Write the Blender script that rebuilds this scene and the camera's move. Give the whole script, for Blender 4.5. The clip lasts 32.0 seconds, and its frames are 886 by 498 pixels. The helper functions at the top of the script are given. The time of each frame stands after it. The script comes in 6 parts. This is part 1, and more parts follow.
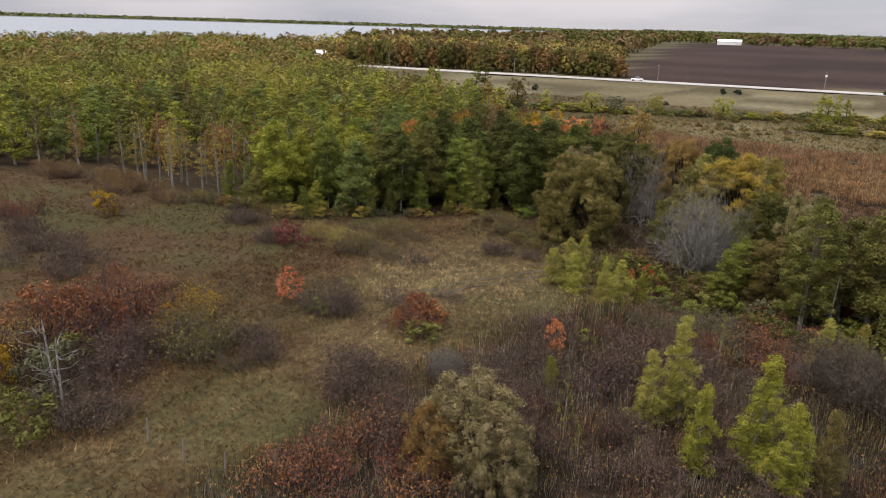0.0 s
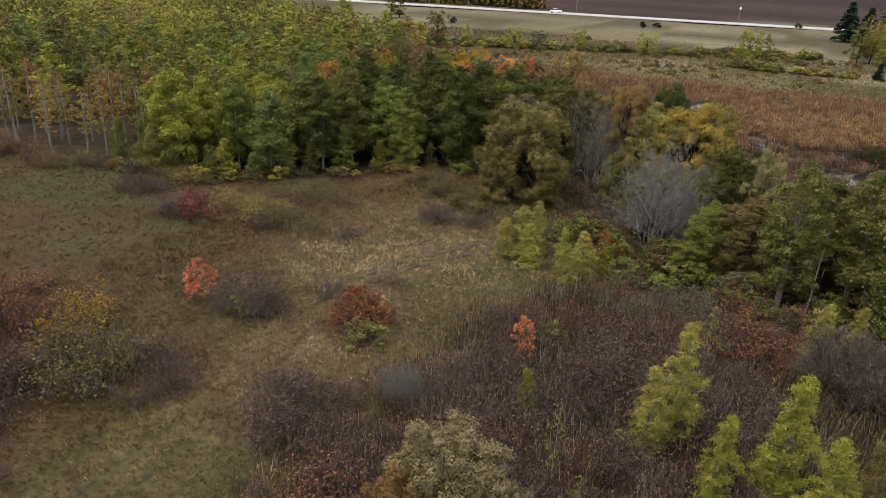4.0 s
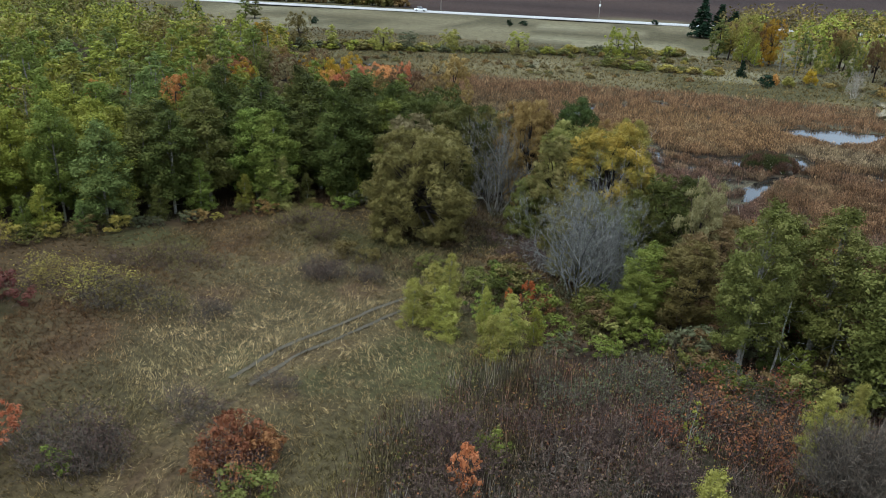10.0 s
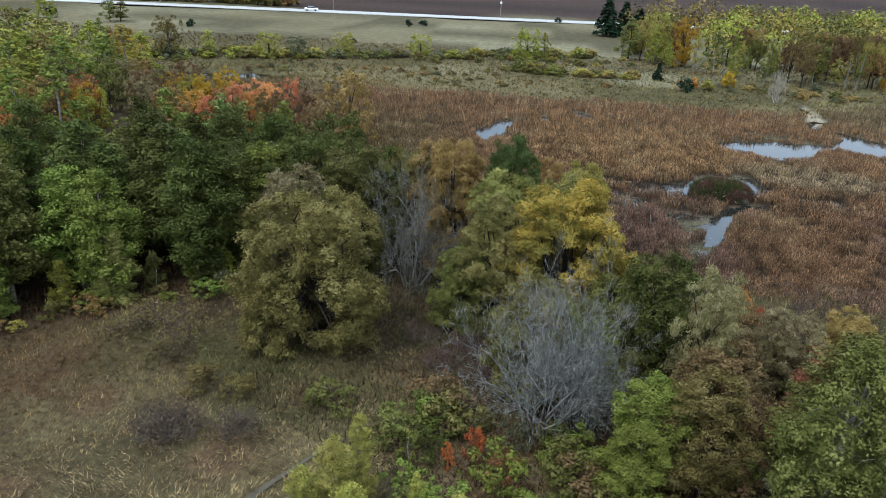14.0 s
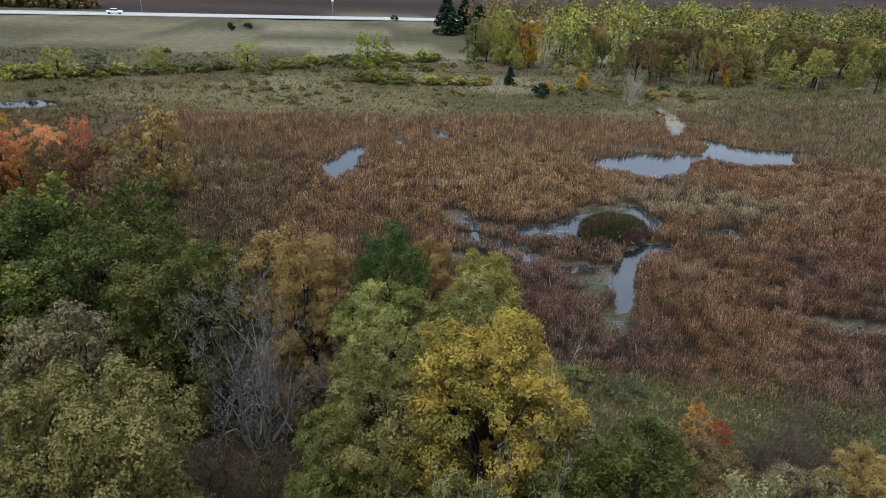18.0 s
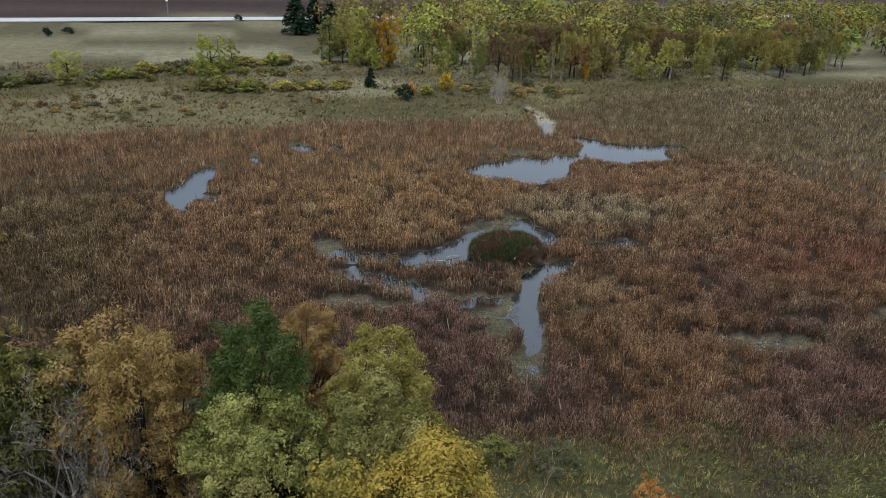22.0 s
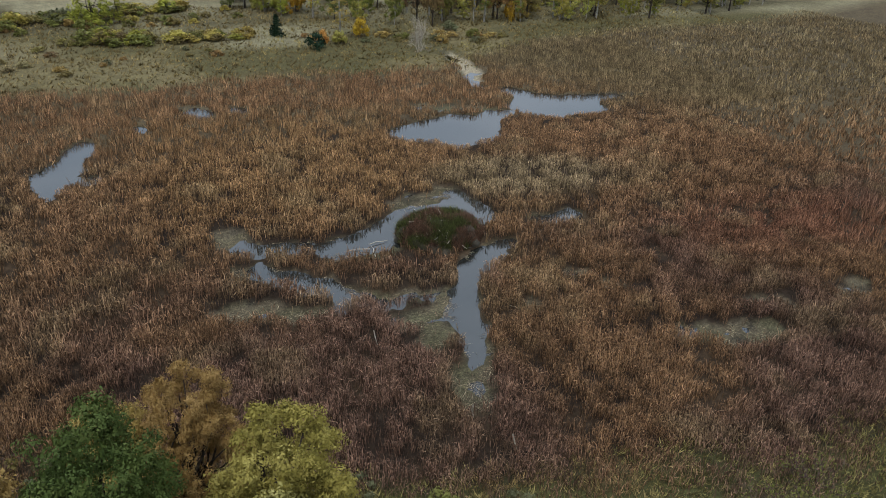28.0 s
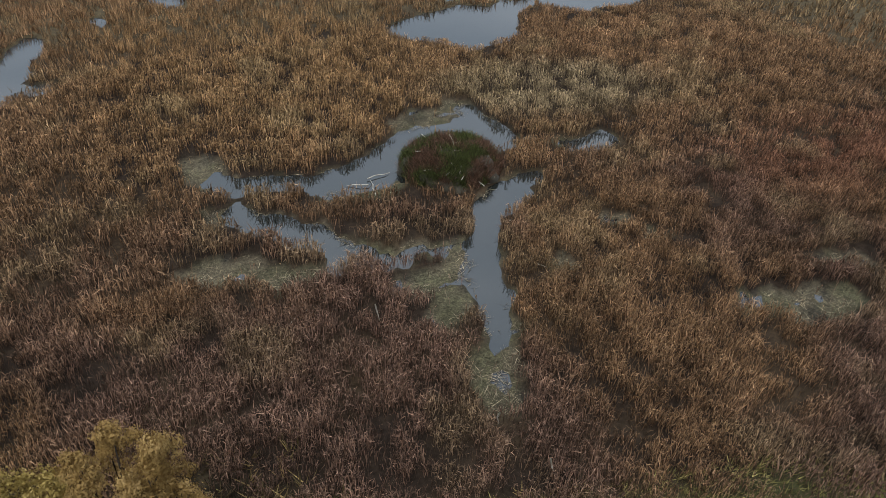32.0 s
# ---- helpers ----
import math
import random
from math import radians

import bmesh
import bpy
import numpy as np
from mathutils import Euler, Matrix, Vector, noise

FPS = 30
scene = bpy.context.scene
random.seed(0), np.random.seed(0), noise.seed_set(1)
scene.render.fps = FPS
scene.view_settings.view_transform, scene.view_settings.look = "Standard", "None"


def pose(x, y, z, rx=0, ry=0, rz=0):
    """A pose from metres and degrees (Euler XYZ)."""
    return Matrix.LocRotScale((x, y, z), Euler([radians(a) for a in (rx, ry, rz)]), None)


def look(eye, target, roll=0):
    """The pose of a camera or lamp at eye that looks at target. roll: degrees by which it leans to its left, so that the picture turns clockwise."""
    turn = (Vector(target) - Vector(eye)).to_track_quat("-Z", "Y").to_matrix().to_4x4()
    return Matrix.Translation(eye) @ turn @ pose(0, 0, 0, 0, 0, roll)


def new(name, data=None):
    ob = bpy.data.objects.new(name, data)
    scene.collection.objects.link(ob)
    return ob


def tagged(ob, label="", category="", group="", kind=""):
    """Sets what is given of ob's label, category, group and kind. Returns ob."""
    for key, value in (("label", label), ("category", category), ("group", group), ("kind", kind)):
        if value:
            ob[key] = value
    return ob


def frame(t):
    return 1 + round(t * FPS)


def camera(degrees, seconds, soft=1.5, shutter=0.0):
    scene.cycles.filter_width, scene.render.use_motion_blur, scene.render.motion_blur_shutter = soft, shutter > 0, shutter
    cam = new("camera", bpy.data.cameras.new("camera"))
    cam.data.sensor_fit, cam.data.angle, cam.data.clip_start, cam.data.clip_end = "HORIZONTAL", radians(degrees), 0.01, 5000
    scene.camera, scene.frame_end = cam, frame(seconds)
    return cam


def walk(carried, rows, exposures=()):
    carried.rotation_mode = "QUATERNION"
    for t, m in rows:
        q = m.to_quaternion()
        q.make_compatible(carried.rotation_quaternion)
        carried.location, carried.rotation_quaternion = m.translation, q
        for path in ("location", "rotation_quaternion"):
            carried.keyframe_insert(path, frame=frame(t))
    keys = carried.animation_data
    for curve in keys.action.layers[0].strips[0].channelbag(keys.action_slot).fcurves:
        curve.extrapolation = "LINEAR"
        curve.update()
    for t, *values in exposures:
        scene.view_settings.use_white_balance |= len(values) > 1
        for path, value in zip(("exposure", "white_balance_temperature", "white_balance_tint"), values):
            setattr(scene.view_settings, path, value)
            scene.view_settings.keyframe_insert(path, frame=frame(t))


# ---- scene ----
import collections

cam = camera(64.4, 32.0, soft=0.5)

PATH = [
    (0, (11.895, -45.197, 22.114), (10.877, -43.587, 21.503), 1.7),
    (0.5, (10.992, -44.314, 22.099), (9.994, -42.691, 21.491), 1.6),
    (1, (10.128, -43.475, 22.182), (9.155, -41.838, 21.573), 1.6),
    (1.5, (9.332, -42.653, 22.193), (8.386, -41.001, 21.578), 1.6),
    (2, (8.553, -41.748, 22.233), (7.632, -40.083, 21.618), 1.6),
    (2.5, (7.861, -41.007, 22.297), (6.975, -39.337, 21.645), 1.6),
    (3, (7.187, -40.345, 22.375), (6.332, -38.659, 21.723), 1.7),
    (3.5, (6.616, -39.688, 22.451), (5.81, -38.027, 21.682), 1.8),
    (5.5, (4.229, -36.898, 22.288), (3.524, -35.193, 21.516), 2.4),
    (6, (3.716, -36.206, 22.293), (3.038, -34.491, 21.522), 2.5),
    (6.5, (3.219, -35.472, 22.336), (2.57, -33.744, 21.566), 2.5),
    (7, (2.712, -34.762, 22.417), (2.095, -33.023, 21.646), 2.6),
    (7.5, (2.225, -34.114, 22.494), (1.642, -32.363, 21.723), 2.6),
    (8, (1.834, -33.343, 22.564), (1.281, -31.582, 21.793), 2.7),
    (8.5, (1.368, -32.516, 22.574), (0.821, -30.754, 21.801), 2.7),
    (9, (0.937, -31.627, 22.574), (0.392, -29.864, 21.8), 2.9),
    (9.5, (0.583, -30.506, 22.548), (0.076, -28.733, 21.774), 2.9),
    (10, (0.224, -29.168, 22.484), (-0.213, -27.375, 21.712), 2.8),
    (10.5, (-0.171, -27.633, 22.39), (-0.573, -25.832, 21.619), 2.8),
    (11, (-0.565, -25.869, 22.312), (-0.937, -24.061, 21.541), 2.7),
    (11.5, (-0.967, -24.038, 22.304), (-1.302, -22.223, 21.534), 2.7),
    (12, (-1.457, -21.963, 22.291), (-1.753, -20.141, 21.522), 2.8),
    (12.5, (-1.949, -19.822, 22.327), (-2.205, -17.993, 21.558), 2.8),
    (13, (-2.532, -17.503, 22.376), (-2.757, -15.671, 21.607), 2.8),
    (13.5, (-3.078, -15.108, 22.459), (-3.28, -13.273, 21.688), 2.8),
    (14, (-3.539, -12.657, 22.518), (-3.718, -10.821, 21.747), 2.9),
    (14.5, (-3.762, -10.295, 22.613), (-3.908, -8.456, 21.84), 2.8),
    (16.5, (-4.963, -2.761, 23.875), (-4.885, -0.922, 23.094), 2.5),
    (17, (-5.094, -0.666, 23.869), (-4.961, 1.171, 23.088), 2.5),
    (17.5, (-5.154, 1.281, 23.771), (-4.969, 3.115, 22.994), 2.7),
    (18, (-5.188, 2.99, 23.712), (-4.946, 4.818, 22.937), 2.7),
    (18.5, (-5.136, 4.654, 23.601), (-4.836, 6.474, 22.828), 2.7),
    (19, (-5.087, 6.094, 23.514), (-4.731, 7.906, 22.745), 2.7),
    (19.5, (-5.005, 7.301, 23.521), (-4.604, 9.104, 22.752), 2.7),
    (20, (-4.891, 8.377, 23.515), (-4.455, 10.171, 22.746), 2.6),
    (20.5, (-4.765, 9.316, 23.461), (-4.292, 11.101, 22.693), 2.5),
    (21, (-4.679, 10.223, 23.354), (-4.161, 11.995, 22.586), 2.5),
    (21.5, (-4.641, 11.002, 23.349), (-4.075, 12.76, 22.58), 2.5),
    (22, (-4.515, 11.759, 23.377), (-3.91, 13.503, 22.607), 2.4),
    (22.5, (-4.351, 12.524, 23.365), (-3.713, 14.256, 22.594), 2.3),
    (23, (-4.155, 13.283, 23.362), (-3.485, 15.0, 22.586), 2.3),
    (23.5, (-3.945, 13.899, 23.355), (-3.256, 15.585, 22.529), 2.3),
    (24, (-3.719, 14.519, 23.389), (-3.014, 16.163, 22.495), 2.2),
    (24.5, (-3.471, 15.199, 23.311), (-2.744, 16.832, 22.415), 2.2),
    (25, (-3.184, 15.779, 23.354), (-2.435, 17.401, 22.454), 2.1),
    (25.5, (-2.887, 16.47, 23.339), (-2.114, 18.078, 22.436), 2.1),
    (27.5, (-1.8, 18.777, 23.168), (-1.025, 20.382, 22.26), 2.2),
    (28, (-1.475, 19.446, 23.186), (-0.701, 21.05, 22.275), 2.2),
    (28.5, (-1.085, 20.271, 23.157), (-0.313, 21.876, 22.248), 2.2),
    (29, (-0.655, 21.164, 23.047), (0.117, 22.771, 22.14), 2.2),
    (29.5, (-0.301, 22.155, 23.053), (0.471, 23.762, 22.146), 2.3),
    (30, (0.092, 23.142, 23.055), (0.862, 24.747, 22.143), 2.2),
    (30.5, (0.394, 24.222, 23.013), (1.166, 25.819, 22.089), 2.3),
    (31, (0.771, 25.344, 22.819), (1.543, 26.94, 21.894), 2.4),
    (31.5, (0.974, 26.476, 22.548), (1.732, 28.016, 21.52), 3.0),
    (32, (1.268, 27.651, 22.54), (1.986, 29.083, 21.343), 3.3),
]
EXPOSURES = [(0.0, 0.56, 7050, 19), (3.0, 0.54, 6950, 19), (6.0, 0.48, 6250, 9), (9.0, 0.52, 5800, 4), (13.0, 0.76, 5650, 4), (17.0, 0.5, 5720, 7), (23.0, 0.34, 5980, 9), (32.0, 0.4, 6250, 8)]
walk(cam, [(t, look(e, g, r)) for t, e, g, r in PATH], EXPOSURES)

# ---- light ----
world = bpy.data.worlds.new("overcast_sky")
scene.world = world
world.use_nodes = True
wn, wl = world.node_tree.nodes, world.node_tree.links
wn.clear()
w_out = wn.new("ShaderNodeOutputWorld")
w_bg = wn.new("ShaderNodeBackground")
w_sky = wn.new("ShaderNodeTexSky")
w_sky.sky_type = "NISHITA"
w_sky.sun_disc = False
w_sky.sun_elevation = radians(38)
w_sky.sun_rotation = radians(200)
w_sky.air_density, w_sky.dust_density = 1.0, 2.0
w_co = wn.new("ShaderNodeTexCoord")
w_map = wn.new("ShaderNodeMapping")
w_map.inputs["Scale"].default_value = (1.6, 1.6, 9.0)
w_noise = wn.new("ShaderNodeTexNoise")
w_noise.inputs["Scale"].default_value = 1.7
w_noise.inputs["Detail"].default_value = 6
w_ramp = wn.new("ShaderNodeValToRGB")
w_ramp.color_ramp.elements[0].position, w_ramp.color_ramp.elements[0].color = 0.38, (5.0, 5.6, 6.4, 1)
w_ramp.color_ramp.elements[1].position, w_ramp.color_ramp.elements[1].color = 0.66, (7.1, 7.5, 8.1, 1)
w_mix = wn.new("ShaderNodeMix")
w_mix.data_type = "RGBA"
w_mix.inputs["Factor"].default_value = 0.86
wl.new(w_co.outputs["Generated"], w_map.inputs["Vector"])
wl.new(w_map.outputs["Vector"], w_noise.inputs["Vector"])
wl.new(w_noise.outputs["Fac"], w_ramp.inputs["Fac"])
wl.new(w_sky.outputs["Color"], w_mix.inputs["A"])
wl.new(w_ramp.outputs["Color"], w_mix.inputs["B"])
w_sep = wn.new("ShaderNodeSeparateXYZ")
wl.new(w_co.outputs["Generated"], w_sep.inputs["Vector"])
w_rise = wn.new("ShaderNodeMapRange")  # an overcast sky is brighter overhead than at the horizon
w_rise.inputs["From Max"].default_value = 1.0
w_rise.inputs["To Min"].default_value, w_rise.inputs["To Max"].default_value = 0.8, 2.9
wl.new(w_sep.outputs["Z"], w_rise.inputs["Value"])
w_dim = wn.new("ShaderNodeVectorMath")
w_dim.operation = "SCALE"
wl.new(w_mix.outputs["Result"], w_dim.inputs[0])
wl.new(w_rise.outputs["Result"], w_dim.inputs["Scale"])
wl.new(w_dim.outputs["Vector"], w_bg.inputs["Color"])
w_bg.inputs["Strength"].default_value = 0.082
wl.new(w_bg.outputs["Background"], w_out.inputs["Surface"])

sun = new("sun", bpy.data.lights.new("sun", "SUN"))
sun.data.energy, sun.data.angle, sun.data.color = 1.5, radians(14), (1.0, 0.95, 0.88)
sun.matrix_world = look((-28, -36, 90), (0, 0, 0))


# ---- materials ----
def material(name):
    m = bpy.data.materials.new(name)
    m.use_nodes = True
    n, l = m.node_tree.nodes, m.node_tree.links
    return m, n, l, n["Principled BSDF"]


def ramp(n, l, source, colours):
    r = n.new("ShaderNodeValToRGB")
    e = r.color_ramp.elements
    while len(e) < len(colours):
        e.new(0.5)
    for i, c in enumerate(colours):
        e[i].position = i / (len(colours) - 1)
        e[i].color = (*c, 1)
    l.new(source, r.inputs["Fac"])
    return r.outputs["Color"]


def noise_node(n, l, scale, detail=3, coord="Object", rough=0.55):
    co = n.new("ShaderNodeTexCoord")
    t = n.new("ShaderNodeTexNoise")
    t.inputs["Scale"].default_value, t.inputs["Detail"].default_value = scale, detail
    t.inputs["Roughness"].default_value = rough
    l.new(co.outputs[coord], t.inputs["Vector"])
    return t.outputs["Fac"]


def world_noise(n, l, scale, detail=3, rough=0.55):
    g = n.new("ShaderNodeNewGeometry")
    t = n.new("ShaderNodeTexNoise")
    t.inputs["Scale"].default_value, t.inputs["Detail"].default_value = scale, detail
    t.inputs["Roughness"].default_value = rough
    l.new(g.outputs["Position"], t.inputs["Vector"])
    return t.outputs["Fac"]


def mix_colour(n, l, fac, a, b, blend="MIX"):
    x = n.new("ShaderNodeMix")
    x.data_type, x.blend_type = "RGBA", blend
    for key, v in (("Factor", fac), ("A", a), ("B", b)):
        if isinstance(v, (int, float)):
            x.inputs[key].default_value = v
        elif isinstance(v, tuple):
            x.inputs[key].default_value = (*v, 1)
        else:
            l.new(v, x.inputs[key])
    return x.outputs["Result"]


def stretch(n, l, v, lo, hi, a=0.0, b=1.0):
    r = n.new("ShaderNodeMapRange")
    r.inputs["From Min"].default_value, r.inputs["From Max"].default_value = lo, hi
    r.inputs["To Min"].default_value, r.inputs["To Max"].default_value = a, b
    l.new(v, r.inputs["Value"])
    return r.outputs["Result"]


DEPTH = 0.74  # how dark bark, soil and dry blades are


def leaves_material(name, colours, trans=0.15, patch=0.45, rough=0.6, size=0.55):
    """Leaves: each leaf its own tone, patches of tone in the crown, each plant its own cast."""
    m, n, l, p = material(name)
    g = n.new("ShaderNodeNewGeometry")
    o = n.new("ShaderNodeObjectInfo")
    colours = [tuple(0.7 * v for v in c) for c in colours]
    patchy = stretch(n, l, noise_node(n, l, size, 2), 0.33, 0.67, 0.0, patch)
    tufts = stretch(n, l, noise_node(n, l, 2.6, 3), 0.3, 0.7, 0.0, (1 - patch) * 0.5)
    single = stretch(n, l, g.outputs["Random Per Island"], 0.0, 1.0, 0.0, (1 - patch) * 0.5)
    f = n.new("ShaderNodeMath")
    f.operation = "ADD"
    l.new(patchy, f.inputs[0])
    l.new(tufts, f.inputs[1])
    f2 = n.new("ShaderNodeMath")
    f2.operation = "ADD"
    l.new(f.outputs["Value"], f2.inputs[0])
    l.new(single, f2.inputs[1])
    c = ramp(n, l, f2.outputs["Value"], colours)
    h = n.new("ShaderNodeHueSaturation")
    l.new(c, h.inputs["Color"])
    h.inputs["Saturation"].default_value = 1.1
    l.new(stretch(n, l, o.outputs["Random"], 0, 1, 0.485, 0.515), h.inputs["Hue"])
    l.new(stretch(n, l, o.outputs["Random"], 0, 1, 0.8, 1.2), h.inputs["Value"])
    l.new(h.outputs["Color"], p.inputs["Base Color"])
    p.inputs["Roughness"].default_value = rough
    p.inputs["Specular IOR Level"].default_value = 0.08
    t = n.new("ShaderNodeBsdfTranslucent")
    l.new(h.outputs["Color"], t.inputs["Color"])
    mx = n.new("ShaderNodeMixShader")
    mx.inputs["Fac"].default_value = trans
    l.new(p.outputs["BSDF"], mx.inputs[1])
    l.new(t.outputs["BSDF"], mx.inputs[2])
    l.new(mx.outputs["Shader"], n["Material Output"].inputs["Surface"])
    return m


def bark_material(name, light, dark, scale=3.0):
    m, n, l, p = material(name)
    light, dark = tuple(DEPTH * v for v in light), tuple(DEPTH * v for v in dark)
    fine = noise_node(n, l, scale * 4, 4)
    coarse = noise_node(n, l, scale, 3)
    c = ramp(n, l, stretch(n, l, fine, 0.35, 0.68), (dark, light))
    c = mix_colour(n, l, stretch(n, l, coarse, 0.4, 0.7, 0, 0.6), c, tuple(0.6 * v for v in light))
    g = n.new("ShaderNodeNewGeometry")
    c = mix_colour(n, l, 1.0, c, ramp(n, l, g.outputs["Random Per Island"], ((0.5, 0.5, 0.5), (1.0, 1.0, 1.0), (1.7, 1.65, 1.6))), "MULTIPLY")
    l.new(c, p.inputs["Base Color"])
    p.inputs["Roughness"].default_value = 0.9
    p.inputs["Specular IOR Level"].default_value = 0.1
    b = n.new("ShaderNodeBump")
    b.inputs["Strength"].default_value = 0.5
    l.new(fine, b.inputs["Height"])
    l.new(b.outputs["Normal"], p.inputs["Normal"])
    return m


def plain_material(name, colour, rough=0.7, metal=0.0, vary=0.25, scale=4.0):
    m, n, l, p = material(name)
    f = noise_node(n, l, scale, 4)
    c = mix_colour(n, l, stretch(n, l, f, 0.3, 0.7, 0, vary), colour, tuple(0.45 * v for v in colour))
    l.new(c, p.inputs["Base Color"])
    p.inputs["Roughness"].default_value, p.inputs["Metallic"].default_value = rough, metal
    return m


LEAF = {
    "olive": leaves_material("olive_oak_leaves", ((0.088, 0.073, 0.026), (0.19, 0.156, 0.06), (0.33, 0.27, 0.125))),
    "olive_green": leaves_material("olive_green_leaves", ((0.07, 0.076, 0.022), (0.15, 0.15, 0.046), (0.27, 0.245, 0.1))),
    "dark_green": leaves_material("dark_green_leaves", ((0.042, 0.05, 0.016), (0.09, 0.102, 0.03), (0.18, 0.185, 0.058))),
    "green": leaves_material("green_leaves", ((0.09, 0.115, 0.03), (0.19, 0.22, 0.056), (0.34, 0.36, 0.11))),
    "blue_green": leaves_material("blue_green_aspen_leaves", ((0.086, 0.11, 0.038), (0.18, 0.212, 0.072), (0.33, 0.36, 0.13))),
    "yellow_green": leaves_material("yellow_green_leaves", ((0.145, 0.152, 0.034), (0.285, 0.285, 0.064), (0.49, 0.45, 0.125))),
    "lime": leaves_material("lime_leaves", ((0.19, 0.19, 0.055), (0.37, 0.355, 0.1), (0.6, 0.55, 0.2))),
    "yellow": leaves_material("yellow_leaves", ((0.17, 0.145, 0.042), (0.36, 0.29, 0.09), (0.6, 0.46, 0.165))),
    "gold": leaves_material("gold_leaves", ((0.22, 0.135, 0.03), (0.43, 0.275, 0.06), (0.65, 0.46, 0.12))),
    "tan": leaves_material("tan_leaves", ((0.15, 0.1, 0.038), (0.32, 0.215, 0.09), (0.5, 0.36, 0.175))),
    "pale": leaves_material("pale_tan_leaves", ((0.13, 0.112, 0.054), (0.27, 0.228, 0.118), (0.47, 0.41, 0.24))),
    "brown": leaves_material("brown_leaves", ((0.085, 0.058, 0.032), (0.18, 0.118, 0.062), (0.31, 0.215, 0.115))),
    "russet": leaves_material("russet_leaves", ((0.14, 0.066, 0.038), (0.29, 0.135, 0.075), (0.45, 0.235, 0.13))),
    "orange": leaves_material("orange_leaves", ((0.34, 0.17, 0.065), (0.6, 0.32, 0.12), (0.78, 0.47, 0.2)), trans=0.2),
    "coral": leaves_material("coral_leaves", ((0.4, 0.16, 0.085), (0.7, 0.31, 0.16), (0.85, 0.47, 0.28)), trans=0.15),
    "red": leaves_material("red_leaves", ((0.27, 0.085, 0.045), (0.48, 0.165, 0.085), (0.62, 0.27, 0.14)), trans=0.2),
    "maroon": leaves_material("maroon_leaves", ((0.085, 0.036, 0.034), (0.18, 0.07, 0.062), (0.29, 0.125, 0.1)), trans=0.2),
    "conifer": leaves_material("conifer_needles", ((0.01, 0.022, 0.012), (0.02, 0.04, 0.02), (0.036, 0.06, 0.03)), trans=0.1),
    "pale_green": leaves_material("pale_green_leaves", ((0.1, 0.105, 0.042), (0.21, 0.21, 0.088), (0.38, 0.355, 0.17))),
    "deep_green": leaves_material("deep_green_leaves", ((0.034, 0.056, 0.018), (0.08, 0.118, 0.036), (0.17, 0.212, 0.075))),
    "straw": leaves_material("straw_gold_leaves", ((0.24, 0.17, 0.062), (0.45, 0.325, 0.13), (0.66, 0.5, 0.23))),
    "olive_yellow": leaves_material("olive_yellow_leaves", ((0.13, 0.108, 0.032), (0.28, 0.232, 0.074), (0.47, 0.395, 0.155))),
    "golden": leaves_material("golden_oak_leaves", ((0.085, 0.09, 0.028), (0.225, 0.195, 0.058), (0.44, 0.32, 0.088), (0.62, 0.44, 0.14)), patch=0.62, size=0.38),
    "mixed": leaves_material("green_and_yellow_leaves", ((0.066, 0.076, 0.024), (0.165, 0.158, 0.052), (0.32, 0.285, 0.11), (0.5, 0.43, 0.2)), patch=0.55, size=0.45),
    "dry": leaves_material("dry_shrub_leaves", ((0.06, 0.042, 0.035), (0.125, 0.086, 0.067), (0.24, 0.165, 0.115))),
    "grey_green": leaves_material("grey_green_leaves", ((0.068, 0.072, 0.038), (0.135, 0.138, 0.075), (0.235, 0.225, 0.135))),
}
BARK = {
    "oak": bark_material("oak_bark", (0.075, 0.06, 0.048), (0.02, 0.016, 0.013)),
    "aspen": bark_material("aspen_bark", (0.42, 0.4, 0.34), (0.1, 0.09, 0.075), 1.4),
    "grey": bark_material("grey_dead_wood", (0.28, 0.265, 0.225), (0.12, 0.113, 0.097)),
    "purple": bark_material("grey_brown_twigs", (0.2, 0.165, 0.13), (0.06, 0.05, 0.038)),
    "stem": bark_material("brown_stems", (0.2, 0.14, 0.118), (0.06, 0.042, 0.036)),
    "silver": bark_material("silver_dead_wood", (0.31, 0.305, 0.275), (0.12, 0.118, 0.105)),
    "bleached": bark_material("bleached_wood", (0.6, 0.55, 0.46), (0.3, 0.265, 0.21)),
}


# ---- mesh tools ----
def rng_for(seed):
    return np.random.default_rng(seed)


def mesh_of(name, verts, faces, mat=None, smooth=False):
    """A mesh from arrays; faces all with the same number of corners."""
    me = bpy.data.meshes.new(name)
    verts = np.asarray(verts, np.float32)
    faces = np.asarray(faces, np.int32)
    k = faces.shape[1]
    me.vertices.add(len(verts))
    me.vertices.foreach_set("co", verts.ravel())
    me.loops.add(faces.size)
    me.loops.foreach_set("vertex_index", faces.ravel())
    me.polygons.add(len(faces))
    me.polygons.foreach_set("loop_start", np.arange(len(faces), dtype=np.int32) * k)
    if smooth:
        me.polygons.foreach_set("use_smooth", np.ones(len(faces), bool))
    me.update(calc_edges=True)
    if mat:
        me.materials.append(mat)
    return me


def part(name, me, material=None, parent=None, label=""):
    """One mesh object under a thing or a part; a material given here dresses this object alone."""
    ob = new(name, me)
    if material:
        if not me.materials:
            me.materials.append(material)
        if me.materials[0] != material:
            ob.material_slots[0].link = "OBJECT"
            ob.material_slots[0].material = material
    if parent:
        ob.parent = parent
    return tagged(ob, label)


